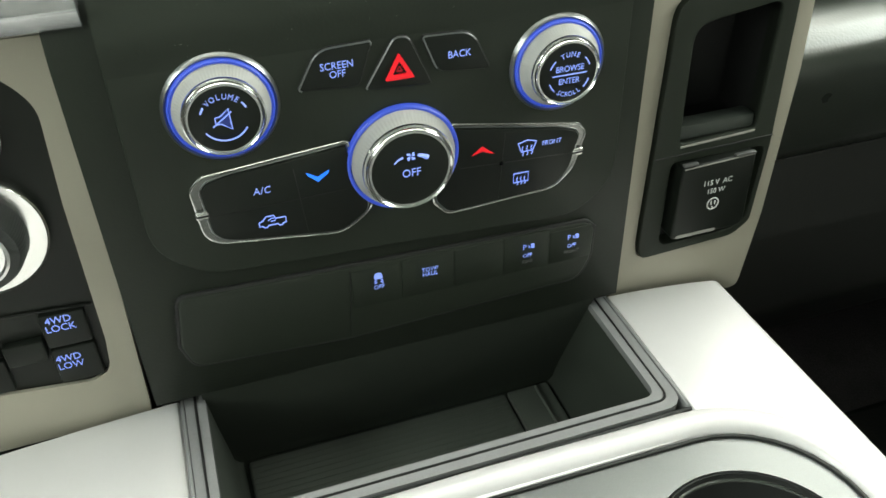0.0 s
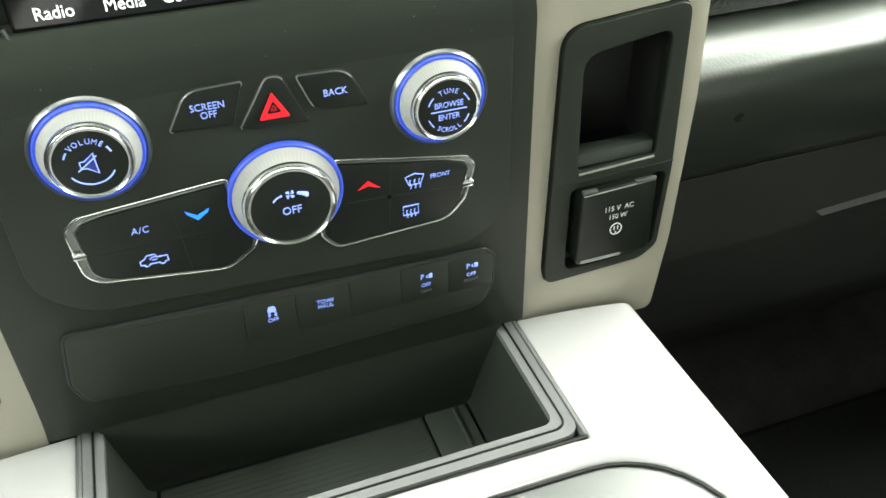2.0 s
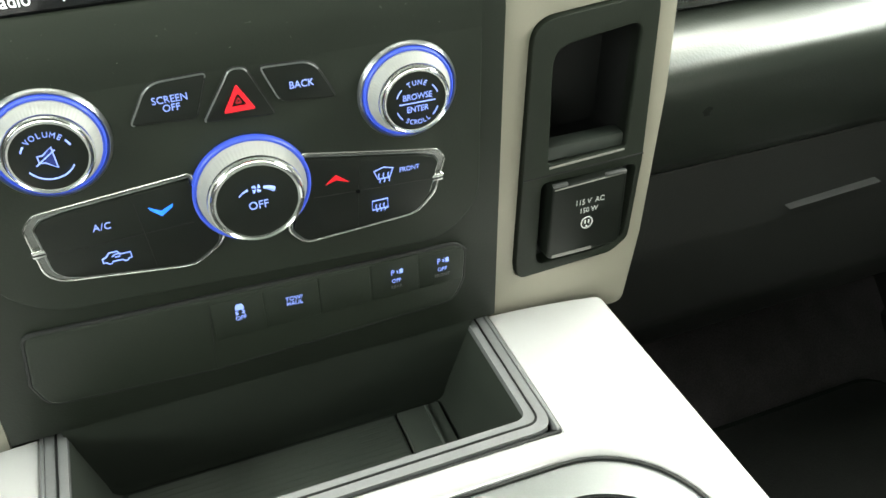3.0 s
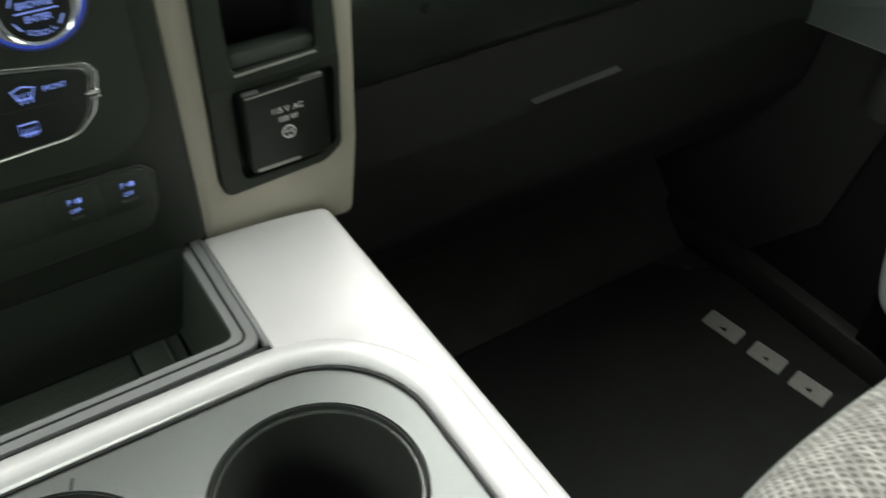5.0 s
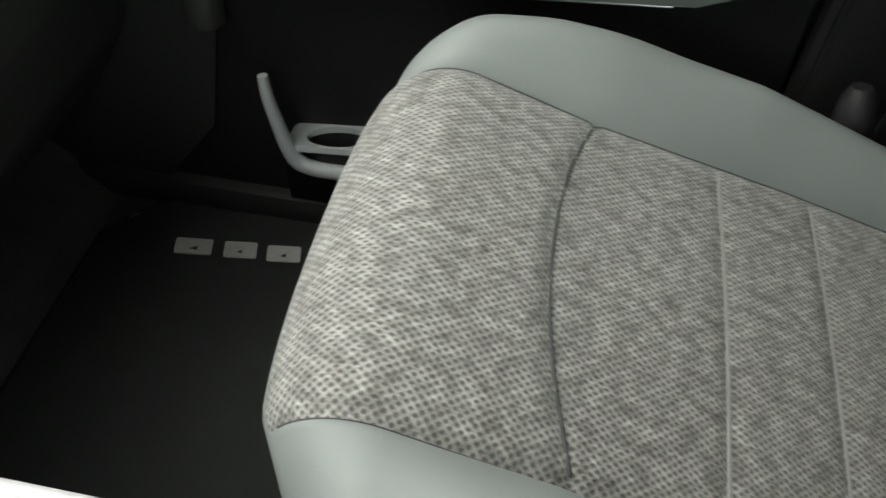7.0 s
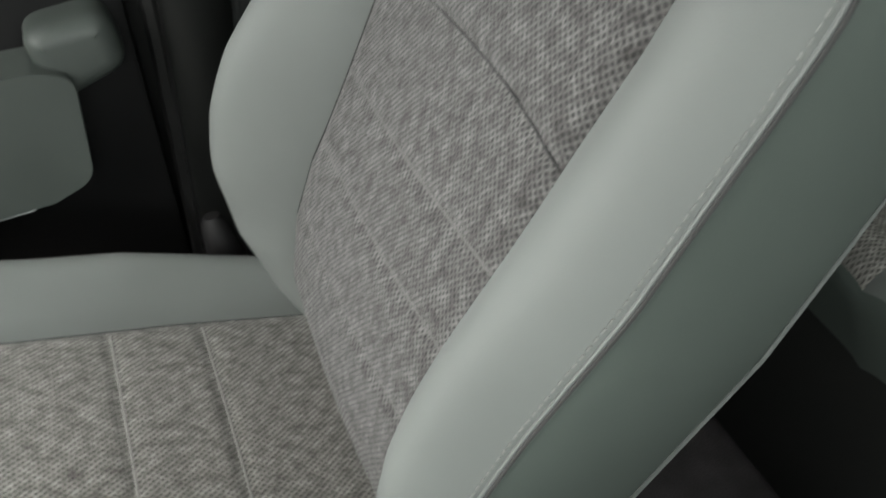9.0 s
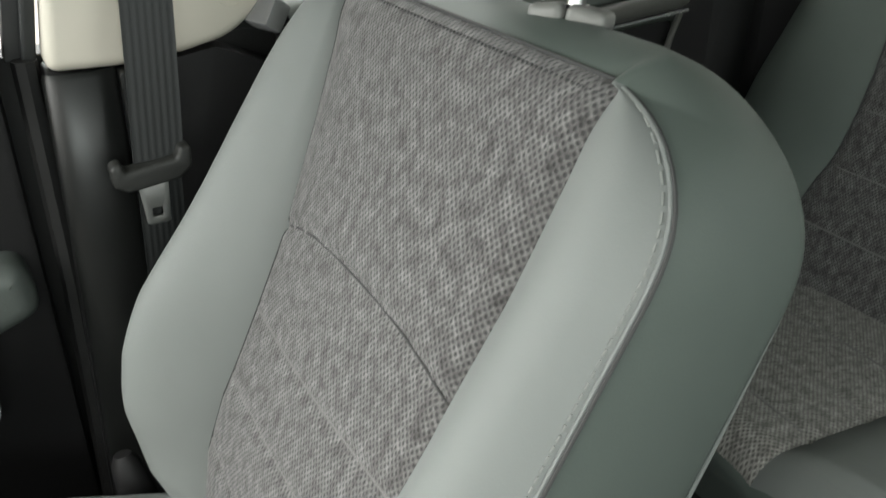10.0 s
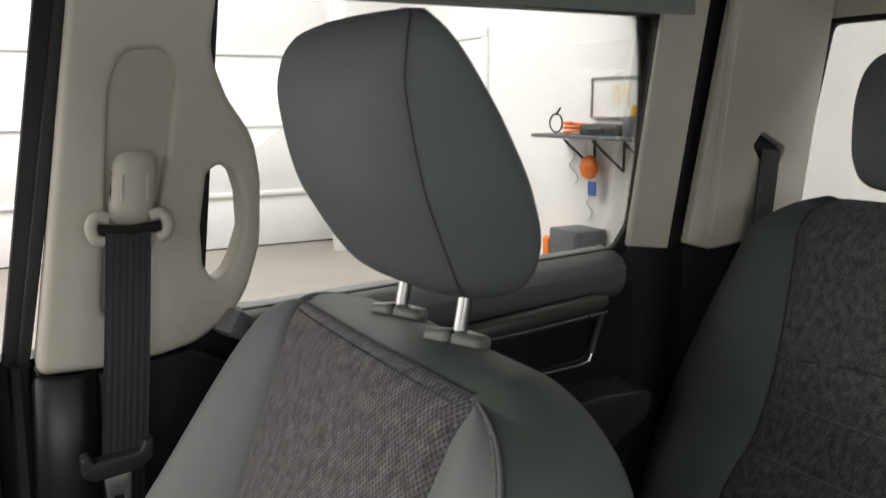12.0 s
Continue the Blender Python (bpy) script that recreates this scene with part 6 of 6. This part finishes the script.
tagged(part("wall_door_jamb", box(0.840, 0.88, -0.03, 0.30, FLOOR - 0.03, 0.735), SEAL), "black door jamb", kind="structure")
tagged(part("wall_belt_line", box(0.842, 0.88, -0.06, 0.20, 0.70, 0.762), SEAL), "black door jamb under the pillar", kind="structure")
tagged(part("wall_sill", box(0.83, 0.90, -1.19, 1.49, FLOOR - 0.06, FLOOR + 0.05), SEAL), "black body sill", kind="structure")

# ---- B pillar, belt and buckle ----
bp_ = thing("b_pillar", "beige door pillar trim with a pierced grab handle", "pillar trim")
po = rounded([(0.2215, 0.7300), (0.155, 0.7280), (0.090, 0.7340), (0.045, 0.7440), (-0.010, 0.7830), (-0.035, 0.855), (-0.039, 0.935), (-0.032, 0.985), (-0.004, 1.028), (0.014, 1.080), (-0.006, 1.190), (0.150, 1.190)],
              [0.013, 0.05, 0.08, 0.08, 0.10, 0.12, 0.10, 0.08, 0.06, 0.08, 0.02, 0.02], 8)
ph = rounded([(0.0255, 0.9440), (0.0090, 0.9540), (-0.0065, 0.9460), (-0.0135, 0.9180), (-0.0145, 0.8770), (-0.0030, 0.8440), (0.0090, 0.8230), (0.0230, 0.8150), (0.0355, 0.8360), (0.0360, 0.8800)], 0.014, 5)
slot = rounded([(0.150, 0.790), (0.1430, 0.865), (0.1260, 1.040), (0.1100, 1.080), (0.0640, 1.084), (0.0530, 1.058), (0.0680, 0.970), (0.0820, 0.905), (0.110, 0.79)], [0.01, 0.03, 0.03, 0.024, 0.018, 0.02, 0.03, 0.03, 0.01], 6)
bpt = part("upper_trim", pillow(po, side(0.815), 0.0, 0.040, 0.011, [ph, slot], [0.008, 0.007]), PILLAR, bp_, "beige moulded upper pillar trim")
part("adjuster_track", plate(rounded([(0.170, 0.750), (0.136, 1.09), (0.04, 1.09), (0.05, 0.75)], 0.01), side(0.815), (0.006, 0.022), bevel=0.003), PILLAR, bpt, "recessed belt adjuster track")
for y, z in ((0.012, 0.985), (0.055, 1.150), (0.040, 0.785)):
    part("plug_mark", tube([(0.7752, y + 0.016 * math.cos(a * 0.5), z + 0.011 * math.sin(a * 0.5)) for a in range(12)], 0.0006, closed=True, seg=5), PILLAR, bpt)
low = rounded([(0.2215, 0.7310), (0.158, 0.7210), (0.06, 0.7350), (-0.02, 0.700), (-0.02, FLOOR), (0.262, FLOOR), (0.245, 0.35)], [0.005, 0.01, 0.01, 0.03, 0.001, 0.001, 0.08], 6)
part("lower_trim", plate(low, side(0.825), (0.0, 0.045), bevel=0.012, seg=4), DOORDARK, bp_, "black moulded lower pillar trim")
colrow = []
for z, y0, y1 in ((0.729, 0.2235, 0.1600), (0.724, 0.2260, 0.1580), (0.55, 0.2330, 0.1600), (0.35, 0.2430, 0.1580), (0.20, 0.2500, 0.1500), (0.05, 0.2560, 0.1400), (FLOOR, 0.2600, 0.1350)):
    cy, hw, deep = (y0 + y1) / 2, (y0 - y1) / 2, 0.012 if z > 0.728 else 0.017
    colrow.append([Vector((0.783 - deep * max(0.0, math.sin(math.pi * k / 16)) ** 0.75, cy + hw * math.cos(math.pi * k / 16), z)) for k in range(17)])
part("lower_column", grid_parts(colrow, lambda i, j: 0, lambda i, j: (0, 0))[0], COLUMN, bp_, "smooth rounded black column", 70)
part("belt_guide", plate(rounded([(0.1585, 0.726), (0.1440, 0.726), (0.1420, 0.640), (0.1520, 0.600), (0.1570, 0.64)], 0.004), side(0.785), (0.0, 0.022), bevel=0.004, seg=3), COLUMN, bp_, "black belt guide rib")
sb = thing("seat_belt", "black seat belt hanging from a beige pillar anchor", "seat belt")
rowsa = []
for z, w, h in ((0.972, 0.010, 0.006), (0.969, 0.018, 0.011), (0.960, 0.0225, 0.016), (0.940, 0.0245, 0.020), (0.915, 0.0245, 0.021), (0.900, 0.0225, 0.019), (0.893, 0.016, 0.013), (0.890, 0.008, 0.006)):
    tilt = (z - 0.93) * -0.12
    rowsa.append([Vector((0.776 - h * math.sin(math.pi * k / 12) ** 0.7, 0.1085 + tilt + w * math.cos(math.pi * k / 12), z)) for k in range(13)])
anc = grid_parts(rowsa, lambda i, j: 0, lambda i, j: (0, 0))[0]
part("anchor_cover", anc, PILLAR, sb, "beige anchor cover")
for y0 in (0.1205, 0.0935):
    part("anchor_groove", tube([(0.7585, y0 + 0.0005 * k, 0.947 - 0.006 * k) for k in range(6)], [0.0012, 0.0022, 0.0024, 0.0024, 0.0022, 0.0012], seg=8), PILLAR, sb)
part("anchor_gap", tube([(0.7715, 0.1290, 0.950), (0.7690, 0.1315, 0.930), (0.7690, 0.1315, 0.910), (0.7715, 0.1290, 0.900)], [0.0008, 0.0020, 0.0026, 0.0010], seg=8), SEAL, sb, "dark gap beside the anchor cover")
for sgn in (-1, 1):
    part("belt_loop_ear", tube(smooth_line([(0.757, 0.117 + sgn * 0.022, 0.901), (0.755, 0.117 + sgn * 0.034, 0.903), (0.754, 0.117 + sgn * 0.040, 0.893), (0.754, 0.117 + sgn * 0.037, 0.880), (0.755, 0.117 + sgn * 0.028, 0.876)]), 0.0065, seg=12), PILLAR, sb, "beige loop ear")
part("belt_loop_bar", tube([(0.756, 0.085, 0.889), (0.754, 0.117, 0.886), (0.756, 0.150, 0.889)], 0.006, seg=8), SEAL, sb)


def webbing(p0, p1, w0, w1, thick, ribs=7, name="webbing"):
    """A flat woven band from p0 to p1, its width along y, with raised lengthwise ribs."""
    rws = []
    nn = ribs * 4
    for i in range(13):
        f = i / 12
        c, w = Vector(p0).lerp(Vector(p1), f), w0 + (w1 - w0) * f
        sag = 0.004 * math.sin(math.pi * f)
        fr = [Vector((c.x - sag - thick * (1 + 0.25 * math.cos(2 * math.pi * k / 4)), c.y + w * (k / nn - 0.5), c.z)) for k in range(nn + 1)]
        bk_ = [Vector((c.x - sag + thick, c.y - w * (k / 4 - 0.5), c.z)) for k in range(5)]
        rws.append(fr + bk_)
    return grid_parts(rws, lambda i, j: 0, lambda i, j: (j * 0.005, i * 0.02), closed=True)[0]


part("webbing", webbing((0.752, 0.119, 0.889), (0.708, 0.145, 0.655), 0.047, 0.047, 0.0009), WEBBING, sb, "black ribbed webbing")
part("webbing_low", webbing((0.716, 0.145, 0.650), (0.735, 0.170, 0.20), 0.042, 0.042, 0.0009), WEBBING, sb, "black ribbed webbing")
tg = part("tongue_grip", plate(rounded([(-0.037, -0.006), (-0.024, -0.015), (0.024, -0.015), (0.036, -0.006), (0.037, 0.014), (0.027, 0.016), (0.024, 0.006), (-0.024, 0.006), (-0.027, 0.016), (-0.038, 0.014)], 0.005, 4), lambda a, b, d: (0.702 - d, 0.154 + a, 0.649 + b - a * 0.12), (-0.010, 0.008), bevel=0.004, seg=3), DARK, sb, "black tongue grip")
part("tongue_plate", plate(rounded([(-0.014, 0.0), (0.014, 0.0), (0.011, -0.043), (-0.011, -0.043)], 0.004, 4), lambda a, b, d: (0.700 - d, 0.155 + a, 0.637 + b), (-0.0015, 0.0015),
     holes=[rounded([(-0.005, -0.026), (0.005, -0.026), (0.005, -0.035), (-0.005, -0.035)], 0.001, 2)], bevel=0.0006), METAL, tg, "steel latch tongue")
bkl = thing("belt_stop", "grey plastic belt buckle end by the rear door", "buckle")
bb_ = part("buckle_body", box(-0.020, 0.020, -0.012, 0.012, -0.016, 0.016, 0.005), RUBBER, bkl)
bb_.matrix_basis = Matrix.Translation((0.772, 0.006, 0.764)) @ pose(0, 0, 0, 35, 0, 20)

# ---- rear door and side glass ----
rd = thing("rear_door", "rear passenger door with dark panel and pull handle", "car door")
part("door_panel", box(0.800, 0.86, -0.652, -0.022, FLOOR + 0.03, 0.745, 0.01), DOORDARK, rd)
rws = []
for i in range(16):
    y = -0.020 - 0.585 * i / 12 if i < 13 else -0.605 - 0.007 * (i - 12)
    z = 0.765 + 0.024 * min(i, 12) / 12
    rws.append([Vector((min(0.862, x + (0.0, 0.008, 0.022, 0.05)[max(0, i - 12)]), y, z + dz)) for x, dz in ((0.862, 0.0), (0.830, 0.003), (0.800, 0.000), (0.782, -0.008), (0.772, -0.022), (0.774, -0.045), (0.785, -0.062), (0.800, -0.070))])
part("belt_pad", grid_parts(rws, lambda i, j: 0, lambda i, j: (0, 0))[0], DOORPAD, rd, "soft grey pad under the window")
part("pull_handle", tube([(0.790, -0.27, 0.699), (0.766, -0.30, 0.705), (0.760, -0.40, 0.714), (0.760, -0.540, 0.7255), (0.766, -0.556, 0.7250)], [0.010, 0.012, 0.0135, 0.0130, 0.010], seg=12), HANDLE, rd, "dark rounded pull handle")
part("handle_trim", tube([(0.772, -0.29, 0.688), (0.759, -0.40, 0.6975), (0.758, -0.558, 0.7095)], 0.0024, seg=6), SILVER, rd, "thin bright trim line")
part("handle_trim", tube([(0.790, -0.38, 0.612), (0.788, -0.45, 0.618), (0.786, -0.530, 0.6225), (0.785, -0.547, 0.6270), (0.785, -0.551, 0.6380)], 0.0024, seg=6), SILVER, rd, "thin bright trim line")
part("handle_bezel", tube([(0.785, -0.551, 0.638), (0.786, -0.560, 0.668), (0.780, -0.566, 0.700)], 0.0045, seg=8), HANDLE, rd, "dark upright bezel")
part("pocket_frame", plate(rounded([(-0.25, 0.595), (-0.555, 0.622), (-0.600, 0.70), (-0.24, 0.672)], 0.02), side(0.806), (0.0, 0.010), holes=[rounded([(-0.265, 0.605), (-0.545, 0.630), (-0.580, 0.69), (-0.255, 0.662)], 0.016)], bevel=0.003), DASH, rd)
part("armrest", plate(rounded([(-0.05, 0.47), (-0.54, 0.50), (-0.615, 0.540), (-0.632, 0.585), (-0.54, 0.590), (-0.05, 0.555)], 0.02), side(0.806), (0.0, 0.085), bevel=0.012, seg=3), DASH, rd, "dark padded armrest")
wg = thing("window_1", "clear rear door glass in a black frame", "window", kind="structure")
wo = rounded([(0.045, 0.756), (-0.640, 0.781), (-0.664, 0.82), (-0.716, 1.172), (0.012, 1.172)], [0.002, 0.02, 0.03, 0.01, 0.002], 5)
wi = rounded([(0.030, 0.7660), (-0.616, 0.7925), (-0.646, 0.83), (-0.699, 1.152), (-0.010, 1.160)], [0.002, 0.02, 0.04, 0.02, 0.002], 5)
part("window_frame", plate(wo, side(0.838), (0.012, 0.022), holes=[wi], bevel=0.003), SEAL, wg, "black rubber window frame")
gl = part("pane", plate(wo, side(0.842), (0.0, 0.003)), GLASS, wg, "clear side glass", 0)
gl.visible_shadow = False
tagged(part("wall_rear_quarter", box(0.862, 0.90, -1.105, -0.845, FLOOR, 1.22), DARK), "black body side behind the rear door", kind="structure")

cp1 = thing("c_pillar_front", "beige rear door frame trim", "pillar trim")
part("frame_trim", plate(rounded([(-0.637, 0.795), (-0.722, 0.784), (-0.796, 1.19), (-0.702, 1.19)], 0.006), side(0.835), (0.020, 0.030), bevel=0.005, seg=3), PILLAR, cp1)
tagged(part("trim_rear_seal", plate(rounded([(-0.635, FLOOR), (-0.810, FLOOR), (-0.805, 0.80), (-0.890, 1.22), (-0.780, 1.22), (-0.705, 0.80), (-0.635, 0.775)], 0.01), side(0.845), (0.0, 0.012), bevel=0.004), SEAL), "black rubber rear door seal", kind="structure")
cp2 = thing("c_pillar_rear", "beige rear pillar trim with a belt slot", "pillar trim")
po2 = rounded([(-0.764, 0.788), (-0.815, 0.774), (-0.860, 0.776), (-1.036, 0.795), (-1.100, 1.215), (-0.852, 1.215)], [0.006, 0.01, 0.02, 0.01, 0.01, 0.006], 4)
sl2 = rounded([(-0.908, 0.946), (-0.930, 0.968), (-0.988, 0.940), (-0.976, 0.916), (-0.926, 0.921)], 0.008, 4)
pt2 = part("pillar_panel", pillow(po2, side(0.817), -0.004, 0.013, 0.006, [sl2], [0.004], step=0.004), PILLAR, cp2)
part("slot_liner", plate([Vector((p.x, p.y)) for p in rounded([(-0.89, 0.985), (-1.00, 0.985), (-1.00, 0.905), (-0.89, 0.905)], 0.01)], side(0.817), (-0.006, -0.002)), SEAL, pt2, "dark belt slot")
part("clip_mark", box(0.8025, 0.8045, -0.915, -0.885, 1.120, 1.124, 0.0008), PILLAR, pt2)
part("pillar_crease", tube([(0.810, -0.855, 1.20), (0.810, -0.825, 0.95), (0.810, -0.81, 0.80)], 0.011, seg=8), PILLAR, pt2)
rb = thing("rear_seat_belt", "black seat belt from the rear pillar slot", "seat belt")
part("webbing", webbing((0.803, -0.950, 0.938), (0.790, -0.898, 0.68), 0.046, 0.046, 0.0009), WEBBING, rb, "black ribbed webbing")
part("lower_cover", plate(rounded([(-0.765, 0.785), (-1.098, 0.775), (-1.098, FLOOR), (-0.765, FLOOR)], 0.01), side(0.842), (0.0, 0.030), bevel=0.01), DOORDARK, cp2, "black lower rear trim")
rgf = thing("window_2", "rear glass in a black frame", "window", kind="structure")
bwo = rounded([(-0.845, 0.810), (0.902, 0.810), (0.839, 1.172), (-0.845, 1.172)], 0.01)
bwi = rounded([(-0.83, 0.825), (0.890, 0.825), (0.831, 1.156), (-0.83, 1.156)], 0.02)
part("window_frame", plate(bwo, lambda a, b, d: (a, -1.115 + d, b), (-0.02, 0.010), holes=[bwi], bevel=0.004), SEAL, rgf, "black rubber rear window frame")
gl = part("pane", plate(bwo, lambda a, b, d: (a, -1.125 + d, b), (0.0, 0.003)), GLASS, rgf, "clear rear glass", 0)
gl.visible_shadow = False

# ---- rear bench ----
rs = thing("rear_bench", "grey rear bench seat with woven fabric centre", "car seat")
RC = 0.435
RU, RN = Vector((0, -0.30, 0.954)), Vector((0, 0.954, 0.30))
RO = Vector((RC, -0.640, 0.36))


def rear_pt(x, s, d):
    return RO + Vector((x, 0, 0)) + RU * s + RN * d


def rear_row(s):
    W = soft([(-0.06, 0.350), (0.0, 0.352), (0.2, 0.350), (0.33, 0.326), (0.44, 0.296), (0.49, 0.278), (0.53, 0.240), (0.558, 0.175)], s)
    I = min(lerp([(-0.06, 0.178), (0.10, 0.178), (0.20, 0.158), (0.33, 0.154), (0.46, 0.170), (0.55, 0.188)], s), W - 0.02)
    d0 = soft([(-0.06, 0.000), (0.03, 0.012), (0.10, 0.012), (0.22, 0.0), (0.48, 0.0), (0.56, -0.05)], s)
    row = []
    low = lerp([(-0.06, 0.0), (0.08, 1.0)], s)
    for k in range(10):
        r = 1 - k / 10
        row.append((-(I + (W - I) * r), d0 + 0.022 * low * bump(r) - 0.03 * r ** 4))
    for k in range(21):
        t = -1 + k / 10
        d = d0 + 0.006 * (1 - t * t) - 0.005 * groove(abs(t) - 1, 0.08)
        arc = 0.325 - 0.02 * t * t
        d += 0.006 / (1 + math.exp(-(s - arc) / 0.006)) - 0.006 * groove(s - arc, 0.005)
        for c in (0.09, 0.17, 0.25):
            d -= 0.0035 * groove(s - c, 0.005)
        row.append((I * t, d))
    for k in range(1, 11):
        r = k / 10
        row.append((I + (W - I) * r, d0 + 0.022 * low * bump(r) - 0.03 * r ** 4))
    for x, d in ((W + 0.006, d0 - 0.05), (W - 0.01, -0.13), (-W + 0.01, -0.13), (-W - 0.006, d0 - 0.05)):
        row.append((x, d))
    return row


RS = [-0.06 + 0.008 * i for i in range(77)] + [0.558]
RS = [s for s in RS if s <= 0.558]
rrow = [rear_row(s) for s in RS]
rows = [[rear_pt(x, s, d) for x, d in r] for r, s in zip(rrow, RS)]
made = grid_parts(rows, lambda i, j: "ins" if 10 <= j < 30 else ("sh" if j >= 40 else ("bol" if j < 10 else "bol2")), lambda i, j: (rrow[i][j][0], RS[i]), closed=True)
made["sh"].faces.new([made["sh"].verts.new(p) for p in rows[-1]])
part("backrest_insert", made["ins"], FABRICSHADE, rs, "woven melange rear backrest centre", 80)
part("backrest_side", made["bol"], VINYLSHADE, rs, "grey cloth rear bolster", 80)
part("backrest_side", made["bol2"], VINYLSHADE, rs, "grey cloth rear bolster", 80)
part("backrest_shell", made["sh"], VINYLSHADE, rs, "", 60)
arch_line = []
for k in range(1, 20):
    f = -1 + k / 10
    sv = 0.325 - 0.02 * f * f
    p = rear_row(sv)[10 + k]
    arch_line.append(rear_pt(p[0], sv, p[1] + 0.0008))
part("cross_seam", tube(arch_line, 0.0014, seg=6), SEAM, rs, "dark arched seam")
for sv in (0.09, 0.17, 0.25):
    part("cross_seam", tube([rear_pt(p[0], sv, p[1] + 0.0002) for p in rear_row(sv)[11:30]], 0.0015, seg=6), WELT, rs)
for j in (10, 30):
    part("edge_seam", tube([rear_pt(rear_row(s)[j][0], s, rear_row(s)[j][1] + 0.0006) for s in RS[8::3]], 0.0014, seg=6), SEAM, rs)
# rear cushion
RCO = Vector((RC, -0.640, 0.375))


def rcush_row(k):
    c, m0, t = k
    W, I = 0.30, 0.126
    row = [(-W, -0.16, c), (-W - 0.006, -0.06, c)]
    for q in range(9):
        r = 1 - q / 9
        row.append((-(I + (W - I) * r), m0 + 0.020 * bump(r) * (1 if t == 0 else 0.4) - 0.02 * r ** 6, c))
    for q in range(21):
        f = -1 + q / 10
        h = 0.006 * (1 - f * f) - 0.005 * groove(abs(f) - 1, 0.08)
        for g in (0.10, 0.20, 0.29):
            h -= 0.0035 * groove(c - g, 0.005)
        row.append((I * f, m0 + h, c))
    for q in range(1, 10):
        r = q / 9
        row.append((I + (W - I) * r, m0 + 0.020 * bump(r) * (1 if t == 0 else 0.4) - 0.02 * r ** 6, c))
    row += [(W + 0.006, -0.06, c), (W, -0.16, c)]
    return row


RK = [(-0.124 + 0.008 * i, 0.0, 0) for i in range(57)]
for a in range(8, 91, 8):
    RK.append((0.325 + 0.045 * math.sin(radians(a)), -0.045 * (1 - math.cos(radians(a))), 1))
for k in range(1, 5):
    RK.append((0.370 - 0.012 * k, -0.045 - 0.026 * k, 1))
rrow = [rcush_row(k) for k in RK]
rows = [[RCO + Vector((x, c, m + 0.115 * c)) for x, m, c in r] for r in rrow]
made = grid_parts(rows, lambda i, j: "ins" if 11 <= j < 31 and RK[i][1] > -0.03 else ("nose" if RK[i][1] <= -0.03 else ("bol" if j < 20 else "bol2")), lambda i, j: (rrow[i][j][0], RK[i][0]))
part("cushion_insert", made["ins"], FABRIC, rs, "woven melange rear cushion centre", 80)
part("cushion_side", made["bol"], VINYL, rs, "grey cloth rear cushion bolster", 80)
part("cushion_side", made["bol2"], VINYL, rs, "grey cloth rear cushion bolster", 80)
part("cushion_front", made["nose"], VINYLSHADE, rs, "", 80)
for g in (0.10, 0.20, 0.29):
    part("cross_seam", tube([RCO + Vector((x, c, m + 0.0004 + 0.115 * c)) for x, m, c in rcush_row((g, 0.0, 0))[12:31]], 0.0016, seg=6), WELT, rs)
part("bench_base", box(RC - 0.29, RC + 0.29, -0.62, -0.34, FLOOR, 0.25, 0.02), DARK, rs, "black bench base")
rh = []
RH = [(0.905, 0.060, -0.745, -0.80), (0.910, 0.085, -0.735, -0.815), (0.925, 0.102, -0.728, -0.825), (0.96, 0.112, -0.724, -0.83), (1.01, 0.114, -0.726, -0.83), (1.05, 0.108, -0.732, -0.825), (1.075, 0.092, -0.742, -0.815), (1.085, 0.065, -0.755, -0.80)]
for k in range(33):
    z = 0.905 + 0.090 * (1 - math.cos(math.pi * k / 32))
    w, yf, yb = (soft([(q[0], q[c]) for q in RH], z) for c in (1, 2, 3))
    rh.append([Vector((RC - 0.038 + w * math.copysign(abs(math.cos(2 * math.pi * k / 40)) ** 0.55, math.cos(2 * math.pi * k / 40)), (yf + yb) / 2 + (yf - yb) / 2 * math.copysign(abs(math.sin(2 * math.pi * k / 40)) ** 0.55, math.sin(2 * math.pi * k / 40)), z)) for k in range(40)])
hb = grid_parts(rh, lambda i, j: 0, lambda i, j: (0, 0), closed=True)[0]
hb.faces.new([hb.verts.new(p) for p in rh[0]])
hb.faces.new([hb.verts.new(p) for p in rh[-1]])
bmesh.ops.remove_doubles(hb, verts=hb.verts[:], dist=0.0002)
rhead = part("headrest", hb, HEADREST, rs, "dark grey rear headrest", 70)
for x in (RC - 0.088, RC + 0.012):
    part("post", tube([(x, -0.79, 0.86), (x, -0.785, 0.92)], 0.006, seg=12), METAL, rhead, "steel headrest post")
